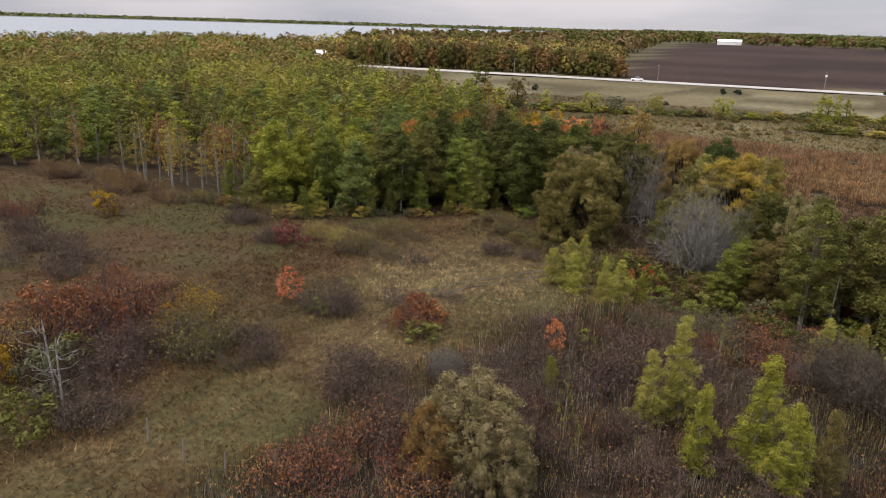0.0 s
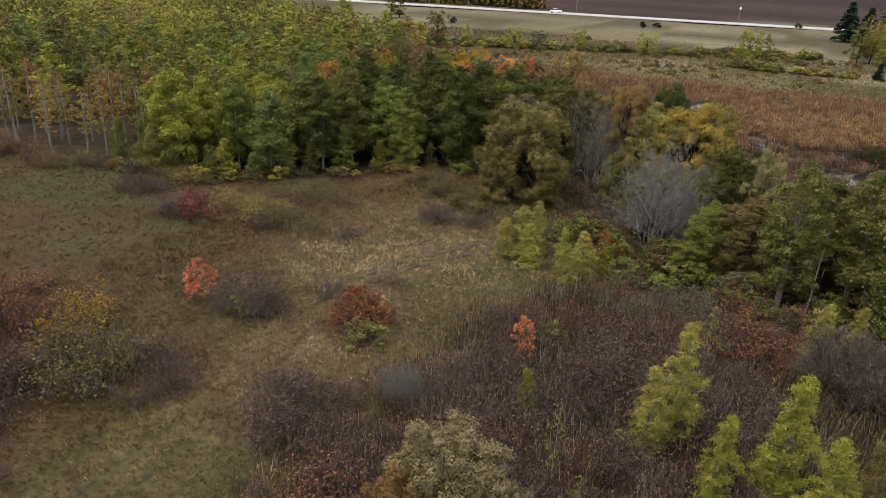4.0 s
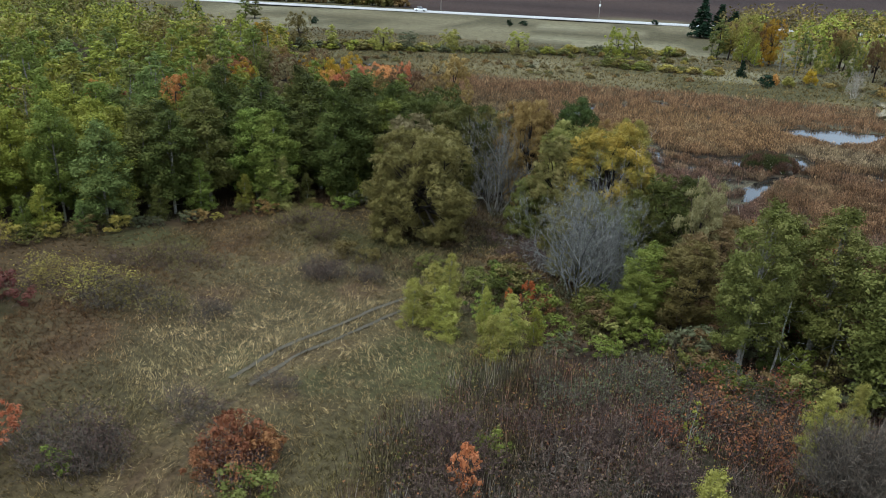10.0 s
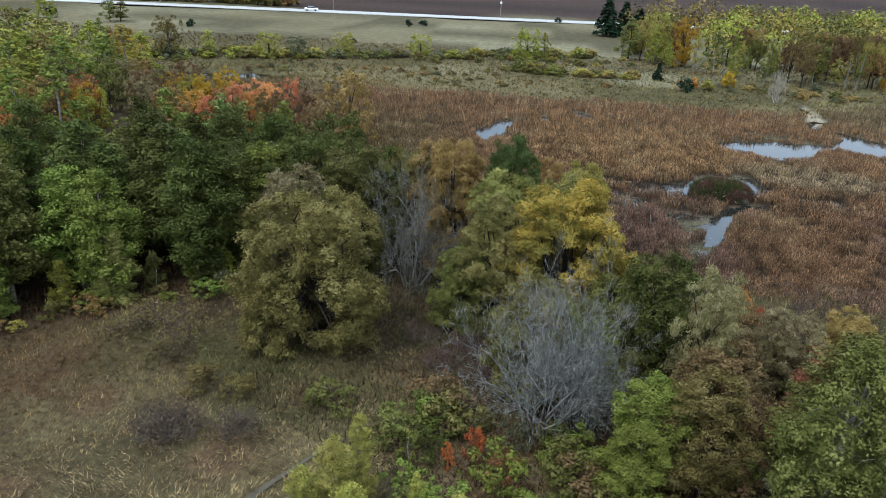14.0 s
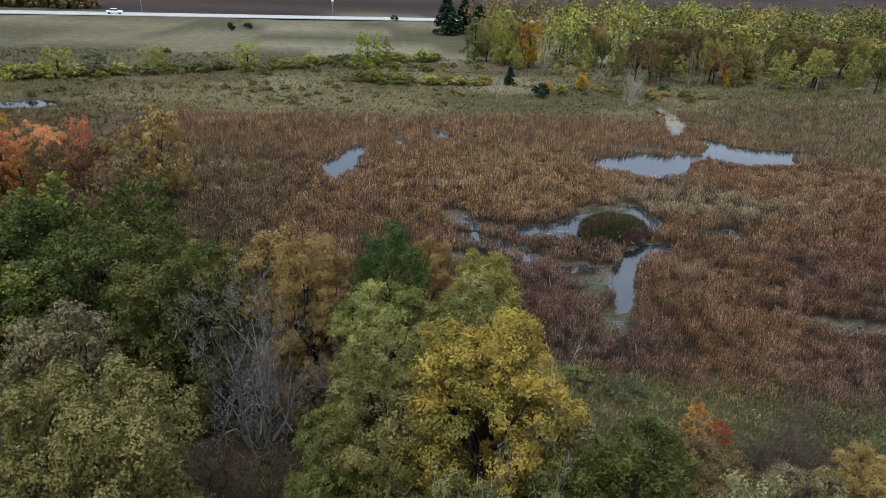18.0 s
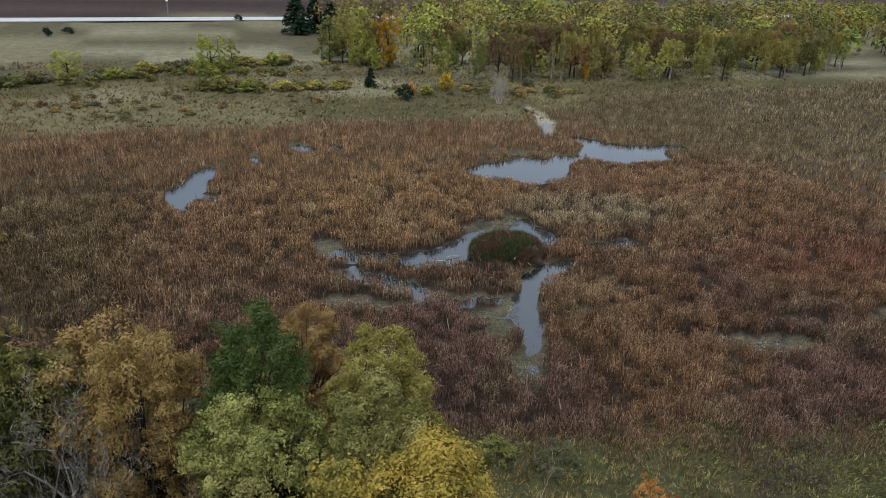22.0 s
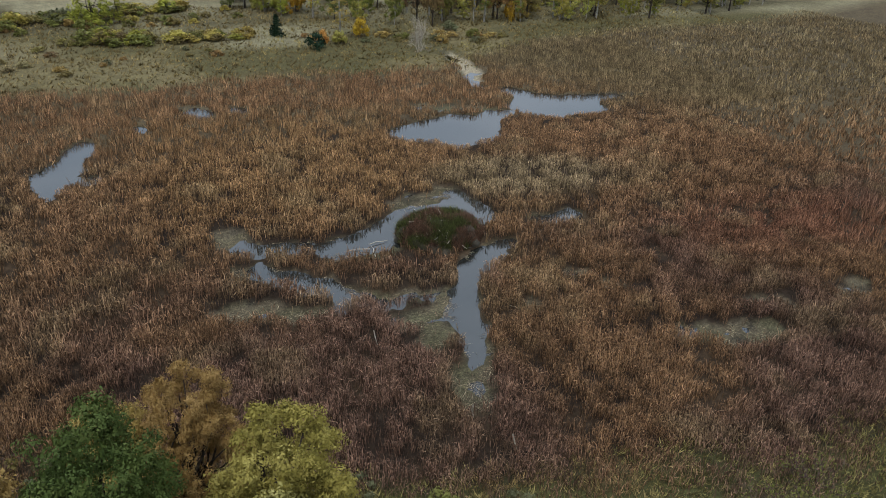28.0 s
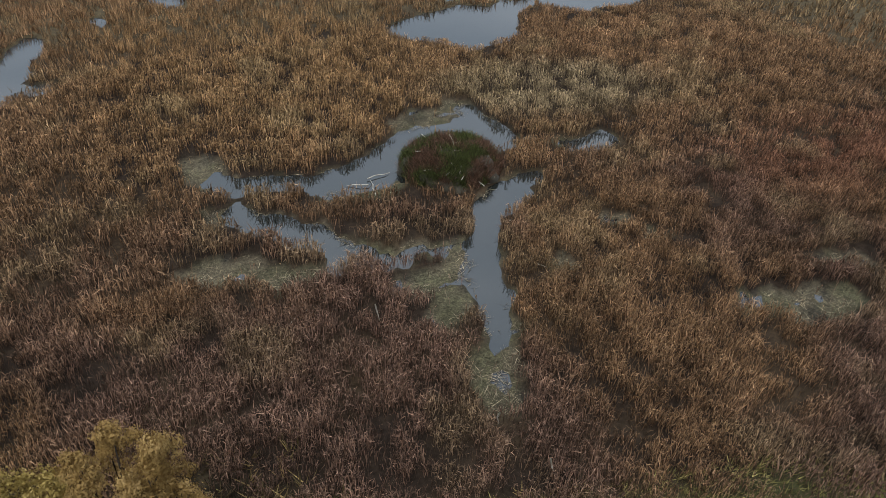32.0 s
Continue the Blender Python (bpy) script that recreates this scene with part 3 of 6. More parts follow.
# the road: a raised pale strip with a white edge line on either side
road_mat = plain_material("pale_asphalt", (0.37, 0.355, 0.33), 0.85, 0, 0.3, 0.4)
paint_mat = plain_material("white_road_paint", (0.75, 0.74, 0.7), 0.6, 0, 0.3, 0.6)
xs = np.linspace(-1400, 1400, 141)


def strip(name, off, half, z, mat):
    ys = road_y(xs)
    nrm = np.array((-0.19, 1.0)) / math.hypot(0.19, 1)
    top = np.stack([np.stack([xs + nrm[0] * (off + s * half), ys + nrm[1] * (off + s * half), np.full_like(xs, z)], 1) for s in (-1, 1)], 1)
    low = top.copy()
    low[:, :, 2] -= 0.18
    v = np.concatenate([top, low], 1).reshape(-1, 3)
    i = np.arange(len(xs) - 1)[:, None] * 4
    f = np.concatenate([i + (0, 4, 5, 1), i + (0, 2, 6, 4), i + (1, 5, 7, 3)])
    return mesh_of(name, v, f, mat)


road = tagged(new("road", strip("road", 0, 5.0, 2.93, road_mat)), "straight pale asphalt country road on a low bank", "road", kind="structure")
for off in (-3.4, 3.4):
    part("edge_line", strip("edge_line", off, 0.09, 2.936, paint_mat), None, road, "white painted edge line")


# ---- kinds of plant ----
def crown_leaves(lobes, density, leaf, rng, droop=0.35, fill=0.75, sub=0, puff=(0.36, 0.56), spread=0.72, tuft=0, reach=0.15):
    """Leaves on the outer shells of a crown's lobes (x, y, z, r)."""
    cs, ns = [], []
    mid = np.mean([b[:3] for b in lobes], axis=0)
    if sub:
        finer = []
        for x, y, z, r in lobes:
            for d in unit(rng.normal(size=(sub, 3)) + unit(np.array((x, y, z)) - mid) * 0.7 + (0, 0, 0.4)):
                finer.append((x + d[0] * r * spread, y + d[1] * r * spread, z + d[2] * r * spread * 0.9, r * rng.uniform(*puff)))
        lobes = finer
    for x, y, z, r in lobes:
        k = max(6, int(density * 12.6 * r * r))
        d = unit(rng.normal(size=(k, 3)))
        out = unit(np.array((x, y, z)) - mid + 1e-6)
        keep = (d @ out + d[:, 2] * 0.6 > -droop - 0.5 * rng.random(k))
        d = d[keep]
        rad = r * (1 - (1 - fill) * rng.random((len(d), 1)) ** 1.5) * rng.uniform(0.9, 1.08, (len(d), 1))
        cs.append(np.array((x, y, z)) + d * rad * (1, 1, 0.85))
        ns.append(d + 0.32 * rng.normal(size=d.shape) + (0, 0, 0.15))
    c, nn = np.concatenate(cs), np.concatenate(ns)
    if tuft:  # leaves sit in sprays at the ends of twigs
        c = np.repeat(c, tuft, 0) + rng.normal(size=(len(c) * tuft, 3)) * reach * (1, 1, 0.7)
        nn = np.repeat(nn, tuft, 0) + rng.normal(size=c.shape) * 0.25
    return leaf_quads(c, nn, leaf * rng.uniform(0.6, 1.35, len(c)), rng)


def limb_to(p, q, r0, r1, rng, sides=4, sag=0.12):
    p, q = np.asarray(p, float), np.asarray(q, float)
    length = np.linalg.norm(q - p)
    m1 = p + (q - p) * 0.4 + rng.normal(size=3) * length * sag * 0.5 - (0, 0, length * sag * 0.3)
    m2 = p + (q - p) * 0.72 + rng.normal(size=3) * length * sag * 0.5
    return tube([p, m1, m2, q], [r0, r0 * 0.75, (r0 + r1) * 0.42, r1], sides)


def broad_tree(seed, h=10.0, r=4.8, lobes=80, density=13, leaf=0.2, sub=4, limbs=3, tuft=0, puff=(0.36, 0.56), low=0.07, lobe=0.205):
    """Oak-like: short trunk, spreading limbs, a full dome of rounded lobes reaching nearly to the ground."""
    rng = rng_for(seed)
    bl = []
    squash = rng.uniform(0.88, 1.12)
    for i in range(lobes):
        a = i * 2.39996 + rng.normal() * 0.35
        k = (i + 0.5) / lobes
        z = h * (low + (0.92 - low) * k ** 1.2)
        ring = (1 - max(0, (z / h - 0.42) / 0.58) ** 2.1) ** 0.5 * (0.82 + 0.18 * min(1, z / h / 0.35))
        ring *= rng.uniform(0.6, 1.12)
        s = rng.uniform(0.75, 1.25)
        bl.append((ring * r * 0.84 * math.cos(a) * squash, ring * r * 0.84 * math.sin(a) / squash, z, lobe * r * s))
    bl += [(rng.normal() * r * 0.3, rng.normal() * r * 0.3, h * rng.uniform(max(0.2, low + 0.1), 0.85), 0.33 * r) for _ in range(13)]
    crown = crown_leaves(bl, density, leaf, rng, sub=sub, tuft=tuft, reach=leaf * 1.4, puff=puff, droop=0.3)
    fork = np.array((rng.normal() * 0.2, rng.normal() * 0.2, h * 0.24))
    wood = [tube([(0, 0, -0.4), (0.02, 0, 0.15), fork * 0.6, fork, (fork[0], fork[1], h * 0.72)],
                 [h * 0.042, h * 0.034, h * 0.027, h * 0.024, h * 0.007], 7)]
    for b in bl[::limbs]:
        start = fork * (1, 1, rng.uniform(0.75, 1.9))
        wood.append(limb_to(start, b[:3], h * 0.011, h * 0.003, rng))
    return join_arrays(wood), crown


def tall_tree(seed, h=12.0, r=2.1, low=0.12, lobes=26, density=13, leaf=0.2, taper=0.7, lean=0.02, sub=3, limbs=2, fill=0.6, stem=1.0, ragged=0.25, tuft=0):
    """Aspen-like: one straight stem through a narrow crown."""
    rng = rng_for(seed)
    bl = []
    tip = np.array((rng.normal() * lean * h, rng.normal() * lean * h, h))
    for i in range(lobes):
        k = (i + 0.4) / lobes
        z = h * (low + (0.97 - low) * k)
        a = i * 2.39996 + rng.normal() * 0.5
        belly = math.sin(math.pi * min(1, 0.22 + k * 0.74)) ** 0.8 * (1 - (1 - taper) * k)
        rad = r * belly * rng.uniform(ragged, 0.88)
        ax = tip * (z / h)
        bl.append((ax[0] + rad * math.cos(a), ax[1] + rad * math.sin(a), z, r * rng.uniform(0.38, 0.6) * (0.55 + 0.6 * belly)))
    crown = crown_leaves(bl, density, leaf, rng, droop=0.9, fill=fill, sub=sub, tuft=tuft, reach=leaf * 1.5)
    pts = [np.array((0, 0, -0.4)), tip * 0.25 + rng.normal(size=3) * (0.1, 0.1, 0), tip * 0.55 + rng.normal(size=3) * (0.12, 0.12, 0), tip * 0.8, tip * 0.97]
    wood = [tube(pts, [h * 0.0125 * stem, h * 0.0105 * stem, h * 0.008 * stem, h * 0.0045 * stem, h * 0.0015], 6)]
    for b in bl[1::limbs]:
        z0 = b[2] * rng.uniform(0.72, 0.92)
        wood.append(limb_to(tip * (z0 / h), b[:3], h * 0.0032, h * 0.001, rng, 3))
    for _ in range(5):
        z0 = h * rng.uniform(low * 0.45, low + 0.1)
        a = rng.uniform(0, 6.28)
        wood.append(limb_to(tip * (z0 / h), tip * (z0 / h) + np.array((math.cos(a), math.sin(a), 0.25)) * rng.uniform(0.5, 1.4), h * 0.0022, 0.004, rng, 3, 0.25))
    return join_arrays(wood), crown


def twigs(p, q, w):
    """Flat tapering twigs from p to q, w wide at the foot."""
    d = unit(q - p)
    k = np.arange(len(p))
    side = unit(np.cross(d, np.stack([np.cos(k * 1.7), np.sin(k * 1.7), 0 * k + 0.3], 1)))
    w = np.asarray(w).reshape(-1, 1)
    v = np.stack([p - side * w * 0.5, p + side * w * 0.5, q], 1).reshape(-1, 3)
    return v, np.arange(len(v)).reshape(-1, 3)


def bare_crown(seed, h=9.0, spread=0.9, stems=5, order=4, kids=5, thick=0.012, first=0.34, up=0.35, narrow=0.5):
    """Leafless: stems that fork again and again into fine twigs. Returns limbs and twigs."""
    rng = rng_for(seed)
    level = []
    for i in range(stems):
        a = i * 2.39996 + rng.normal() * 0.4
        k = narrow * math.sqrt((i + 0.3) / stems)
        d = unit(np.array((math.cos(a) * k, math.sin(a) * k, 1.0)))
        p = np.array((math.cos(a), math.sin(a), 0)) * 0.12 * math.sqrt(stems) * h / 9
        level.append((p + (0, 0, -0.3), d, h * first * rng.uniform(0.85, 1.2), h * thick))
    limbs, tp, tq, tw = [], [], [], []
    for o in range(order):
        nxt = []
        for p, d, length, rad in level:
            q = p + d * length + rng.normal(size=3) * length * 0.05
            m = (p + q) / 2 + rng.normal(size=3) * length * 0.07
            if o < 2:
                limbs.append(tube([p, m, q], [rad, rad * 0.8, rad * 0.55], 5 if o == 0 else 4))
            else:
                tp += [p, m]
                tq += [m, q]
                tw += [rad * 2.2, rad * 1.6]
            for j in range(kids if o else kids + 1):
                t = rng.uniform(0.3, 1.0) if j else 1.0
                s = p + (q - p) * t
                nd = unit(d + rng.normal(size=3) * spread * 0.55 + np.array((0, 0, up)))
                nxt.append((s, nd, length * rng.uniform(0.5, 0.78), max(rad * 0.52, 0.004)))
        level = nxt
    for p, d, length, rad in level:
        tp.append(p)
        tq.append(p + d * length * 0.8)
        tw.append(max(rad * 1.6, 0.02))
    return join_arrays(limbs), twigs(np.array(tp), np.array(tq), np.array(tw))


def stem_shrub(seed, h=1.9, r=1.4, stems=60, forks=6, width=0.05):
    """A thicket shrub: a fan of upright stems with twigs towards the top."""
    rng = rng_for(seed)
    a = rng.uniform(0, 6.283, stems)
    k = np.sqrt(rng.random(stems))
    foot = np.stack([np.cos(a) * k * r * 0.55, np.sin(a) * k * r * 0.55, np.full(stems, -0.15)], 1)
    hh = h * rng.uniform(0.35, 1.15, stems) * (1 - 0.4 * k)
    hh = hh * (0.65 + 0.7 * value_noise(foot[:, 0] * 1.6 + seed, foot[:, 1] * 1.6, 5))
    top = foot + np.stack([np.cos(a) * k * r * 0.5, np.sin(a) * k * r * 0.5, hh], 1) + rng.normal(size=(stems, 3)) * (0.16, 0.16, 0)
    mid = foot + (top - foot) * 0.5 + rng.normal(size=(stems, 3)) * 0.08
    ps, qs, ws = [foot, mid], [mid, top], [np.full(stems, width), np.full(stems, width * 0.75)]
    tips = [top]
    for _ in range(forks):
        t = rng.uniform(0.3, 0.95, (stems, 1))
        s = mid + (top - mid) * t
        e = s + unit(rng.normal(size=(stems, 3)) * (1, 1, 0.4) + (0, 0, 1.0)) * rng.uniform(0.2, 0.55, (stems, 1)) * h / 1.9
        ps.append(s)
        qs.append(e)
        ws.append(np.full(stems, width * 0.55))
        tips.append(e)
    return twigs(np.concatenate(ps), np.concatenate(qs), np.concatenate(ws)), np.concatenate(tips)


def leaves_at(tips, per, leaf, rng, scatter=0.12):
    c = np.repeat(tips, per, 0) + rng.normal(size=(len(tips) * per, 3)) * scatter
    return leaf_quads(c, rng.normal(size=c.shape) + (0, 0, 0.5), leaf * rng.uniform(0.6, 1.3, len(c)), rng)


def leafy_bush(seed, h=1.8, r=1.2, lobes=9, density=22, leaf=0.13, low=0.1, fill=0.5, sub=0):
    rng = rng_for(seed)
    bl = []
    for i in range(lobes):
        a = i * 2.39996 + rng.normal() * 0.4
        k = math.sqrt((i + 0.5) / lobes)
        z = h * (low + 0.75 * (1 - k * k * 0.75) * rng.uniform(0.65, 1.0))
        bl.append((r * 0.72 * k * math.cos(a), r * 0.72 * k * math.sin(a), z, r * rng.uniform(0.28, 0.44)))
        if i % 2:
            bl.append((r * 0.72 * k * math.cos(a), r * 0.72 * k * math.sin(a), z * 0.45, r * 0.34))
    stems, _ = stem_shrub(seed + 1, h * 0.95, r, 26, 3, 0.022)
    return stems, crown_leaves(bl, density, leaf, rng, droop=0.9, fill=fill, sub=sub)


def conifer(seed, h=9.0, r=2.4, tiers=12, leaf=0.38):
    rng = rng_for(seed)
    cs, ns = [], []
    for i in range(tiers):
        k = (i + 0.5) / tiers
        z, rad = h * (0.08 + 0.9 * k), r * (1 - k) ** 0.8 + 0.1
        for j in range(int(7 + 11 * (1 - k))):
            a = rng.uniform(0, 6.283)
            t = np.sqrt(rng.random(9)) * rad * rng.uniform(0.75, 1.1)
            cs.append(np.stack([np.cos(a) * t, np.sin(a) * t, z - t * 0.22 + rng.normal(size=9) * 0.1], 1))
            ns.append(rng.normal(size=(9, 3)) * 0.7 + (math.cos(a) * 0.5, math.sin(a) * 0.5, 0.8))
    c = np.concatenate(cs)
    leaves = leaf_quads(c, np.concatenate(ns), leaf * rng.uniform(0.6, 1.3, len(c)), rng, 2.2)
    return tube([(0, 0, -0.3), (0, 0, h * 0.5), (0, 0, h * 0.96)], [h * 0.02, h * 0.012, 0.02], 6), leaves


MODELS = {}


def model(key, make, count, first_seed):
    MODELS[key] = []
    for i in range(count):
        wood, crown = make(first_seed + i)
        MODELS[key].append((mesh_of(key + "_trunk", *wood, BARK["oak"], True), mesh_of(key + "_crown", *crown, LEAF["green"])))


model("oak", lambda s: broad_tree(s, lobes=80, density=6.5, leaf=0.115, sub=4, tuft=9, puff=(0.42, 0.6)), 4, 100)
model("oak_near", lambda s: broad_tree(s, lobes=110, density=9.0, leaf=0.095, sub=4, limbs=2, tuft=9, puff=(0.42, 0.6)), 4, 105)
model("oak_slim", lambda s: broad_tree(s, r=2.8, lobes=72, density=7.5, leaf=0.1, sub=5, tuft=8, puff=(0.36, 0.54), lobe=0.31), 4, 400)
model("oak_slim_near", lambda s: broad_tree(s, r=2.8, lobes=76, density=18.0, leaf=0.068, sub=6, limbs=2, tuft=8, puff=(0.34, 0.52), lobe=0.31), 4, 410)
model("oak_mid", lambda s: broad_tree(s, lobes=44, density=10, leaf=0.22, sub=4, limbs=6), 4, 110)
model("oak_wood", lambda s: broad_tree(s, lobes=44, density=10, leaf=0.22, sub=4, limbs=5, low=0.36), 4, 115)
model("oak_far", lambda s: broad_tree(s, lobes=24, density=2.6, leaf=0.7, sub=0, limbs=8), 3, 120)
model("aspen", lambda s: tall_tree(s, r=2.3, low=0.18, lobes=40, density=6.0, leaf=0.13, fill=0.6, sub=4, ragged=0.4, tuft=7), 5, 130)
model("aspen_near", lambda s: tall_tree(s, r=2.3, low=0.22, lobes=36, density=6.0, leaf=0.1, limbs=1, fill=0.4, sub=5, stem=1.35, ragged=0.35, tuft=9), 4, 135)
model("aspen_mid", lambda s: tall_tree(s, r=2.3, lobes=22, density=11, leaf=0.2, sub=4, limbs=6), 4, 140)
model("aspen_bare", lambda s: tall_tree(s, r=1.5, low=0.3, lobes=18, density=14, leaf=0.15, sub=3, stem=1.2), 3, 160)
model("young_aspen", lambda s: tall_tree(s, h=7, r=1.45, low=0.05, lobes=52, density=8.0, leaf=0.055, taper=0.3, lean=0.04, fill=0.2, sub=5, ragged=0.15, tuft=9), 4, 170)
model("sapling", lambda s: tall_tree(s, h=4, r=1.25, low=0.06, lobes=28, density=8.0, leaf=0.06, taper=0.35, fill=0.2, sub=5, ragged=0.15, tuft=8), 3, 180)
model("thin_sapling", lambda s: tall_tree(s, h=4, r=1.0, low=0.2, lobes=14, density=14, leaf=0.07, taper=0.5, fill=0.1, sub=3, limbs=1), 2, 185)
model("bush", lambda s: leafy_bush(s, density=56, leaf=0.08, fill=0.25, sub=4), 4, 190)
model("bush_far", lambda s: leafy_bush(s, density=18, leaf=0.16, fill=0.3), 3, 200)
model("conifer", lambda s: conifer(s), 2, 210)
model("round_sapling", lambda s: leafy_bush(s, h=2.6, r=1.05, lobes=15, density=52, leaf=0.08, low=0.25, fill=0.2, sub=4), 3, 220)

BARE = {}
for key, make, count, seed in (
    ("vase", lambda s: bare_crown(s, 9.0, 1.15, 9, 5, 4, 0.0075, 0.27, 0.16, 0.75), 2, 300),
    ("round", lambda s: bare_crown(s, 9.0, 1.35, 6, 5, 4, 0.008, 0.22, 0.14, 0.75), 2, 310),
    ("pale", lambda s: bare_crown(s, 9.0, 1.3, 2, 4, 4, 0.011, 0.4, 0.25, 0.2), 1, 330),
    ("low", lambda s: bare_crown(s, 4.0, 1.0, 22, 4, 5, 0.008, 0.4, 0.3, 0.7), 2, 320),
):
    BARE[key] = []
    for i in range(count):
        limbs, fine = make(seed + i)
        top = float(np.quantile(fine[0][:, 2], 0.995))
        limbs, fine = (limbs[0] / top, limbs[1]), (fine[0] / top, fine[1])
        BARE[key].append((mesh_of(key + "_limbs", *limbs, BARK["grey"], True), mesh_of(key + "_twigs", *fine, BARK["grey"])))

SHRUB = []
for i in range(5):
    st, tips = stem_shrub(400 + i)
    lv = leaves_at(tips[::2], 2, 0.075, rng_for(430 + i), 0.16)
    SHRUB.append((mesh_of("shrub_stems", *st, BARK["stem"]), mesh_of("shrub_leaves", *lv, LEAF["brown"]), st, lv))

NOMINAL = {"oak": (10.0, 4.8), "oak_slim": (10.0, 2.8), "oak_slim_near": (10.0, 2.8), "aspen": (12.0, 2.3), "aspen_bare": (12.0, 1.5), "young_aspen": (7.0, 1.5),
           "sapling": (4.0, 1.2), "thin": (4.0, 1.0), "bush": (1.8, 1.2), "bush_far": (1.8, 1.2), "conifer": (9.0, 2.4), "round_sapling": (2.6, 1.05)}
pick = rng_for(7)


def tree(kind, x, y, h, r, leaf, bark, name, label, category="tree", group="", z=None, turn=None):
    """A tree or bush: its base on the ground, its parts under it."""
    base = NOMINAL.get(kind) or NOMINAL[kind.split("_")[0]]
    trunk, crown = MODELS[kind][pick.integers(len(MODELS[kind]))]
    e = new(name)
    zz = gz(x, y) if z is None else z
    k = r / base[1]
    e.matrix_world = Matrix.LocRotScale((x, y, zz), Euler((0, 0, pick.uniform(0, 6.283) if turn is None else turn)), (k, k, h / base[0]))
    woody = kind.startswith(("bush", "round"))
    wood = part("brushwood" if woody else "trunk", trunk, BARK[bark], e)
    leafage = part("foliage" if woody else "crown", crown, LEAF[leaf], e)
    if woody:
        wood["kind"] = leafage["kind"] = "stuff"
    return tagged(e, label, category, group)


def bare_tree(kind, x, y, h, bark, name, label, width=1.0, group=""):
    limbs, fine = BARE[kind][pick.integers(len(BARE[kind]))]
    e = new(name)
    k = h
    e.matrix_world = Matrix.LocRotScale((x, y, gz(x, y)), Euler((0, 0, pick.uniform(0, 6.283))), (k * width, k * width, k))
    part("branch_work", limbs, BARK[bark], e)
    part("twig_work", fine, BARK[bark], e)
    return tagged(e, label, "tree", group)


FAR_SHRUBS = collections.defaultdict(list)  # shrubs too far off to pick apart, by material


def shrub(x, y, h, r, leaf, bark, label, name="shrub", group="shrub thicket"):
    st, lv, stem_arrays, leaf_arrays = SHRUB[pick.integers(len(SHRUB))]
    spin = pick.uniform(0, 6.283)
    if x < -40 or y > 20:
        turn = np.array(((math.cos(spin), math.sin(spin), 0), (-math.sin(spin), math.cos(spin), 0), (0, 0, 1)))
        for mat, (v, f) in ((BARK[bark], stem_arrays), (LEAF[leaf or "dry"], leaf_arrays)):
            FAR_SHRUBS[mat].append((v * (r / 1.4, r / 1.4, h / 1.9) @ turn + (x, y, gz(x, y)), f))
        return None
    e = new(name)
    e.matrix_world = Matrix.LocRotScale((x, y, gz(x, y)), Euler((0, 0, spin)), (r / 1.4, r / 1.4, h / 1.9))
    part("brushwood", st, BARK[bark], e)["kind"] = "stuff"
    part("foliage", lv, LEAF[leaf or "dry"], e)["kind"] = "stuff"
    return tagged(e, label, "shrub", group)


# ---- the wood by the marsh ----
OAKS = (  # x, y, height, radius, leaf, what it is
    (-15.0, 24.4, 9.1, 4.4, "olive", "broad olive-brown oak standing free at the meadow edge"),
    (-14.6, 35.0, 9.3, 2.7, "olive_green", "dark olive-green oak in the wood"),
    (-22.6, 34.2, 9.6, 3.0, "dark_green", "dark green oak with a few red leaves"),
    (-17.8, 31.0, 9.0, 2.2, "pale", "pale olive-tan oak behind the free-standing oak"),
    (-19.5, 38.0, 9.2, 4.2, "dark_green", "dark green oak in the shade of the wood"),
    (-14.0, 39.0, 8.6, 3.6, "dark_green", "dark green oak in the wood"),
    (-11.6, 38.2, 9.0, 2.1, "olive", "grey-olive tree among oaks"),
    (-7.6, 35.6, 10.3, 2.1, "tan", "tan-orange oak at the marsh edge"),
    (-9.4, 38.6, 9.4, 2.6, "tan", "light tan tree at the marsh edge"),
    (-3.6, 35.3, 10.7, 2.3, "deep_green", "round bright green tree at the marsh edge"),
    (-0.9, 40.5, 8.2, 1.6, "straw", "golden-tan tree at the edge of the reeds"), (1.3, 35.2, 9.3, 2.3, "olive_yellow", "olive-yellow oak at the edge of the reeds"), (-8.4, 42.6, 3.6, 1.8, "tan", "low tan tree at the marsh edge"), (-3.6, 41.5, 6.6, 1.5, "tan", "slim orange-tan tree at the marsh edge"), (-12.6, 44.0, 6.0, 2.6, "brown", "low brown tree at the marsh edge"),
    (-3.8, 32.4, 9.3, 2.5, "mixed", "pale green and yellow oak"),
    (0.2, 31.4, 9.4, 2.5, "mixed", "olive-yellow oak beside the reeds"),
    (-0.2, 26.2, 10.8, 3.2, "golden", "broad golden-yellow oak beside the marsh"),
    (-3.9, 27.2, 9.0, 2.5, "mixed", "green and yellow oak beside the golden one"), (2.2, 26.8, 8.0, 2.2, "golden", "yellow-tan oak beside the marsh"),
    (2.6, 22.0, 6.6, 2.6, "olive_green", "low green tree under the golden oak"), (-5.6, 27.6, 5.4, 2.4, "olive_green", "low olive-green tree in the wood"),
    (3.6, 25.6, 6.2, 2.0, "pale", "pale tan tree at the edge of the wood"),
    (-1.6, 20.8, 6.6, 2.8, "mixed", "green and yellow young oak below the golden one"), (0.9, 20.4, 6.0, 2.6, "green", "green young oak below the golden one"),
)
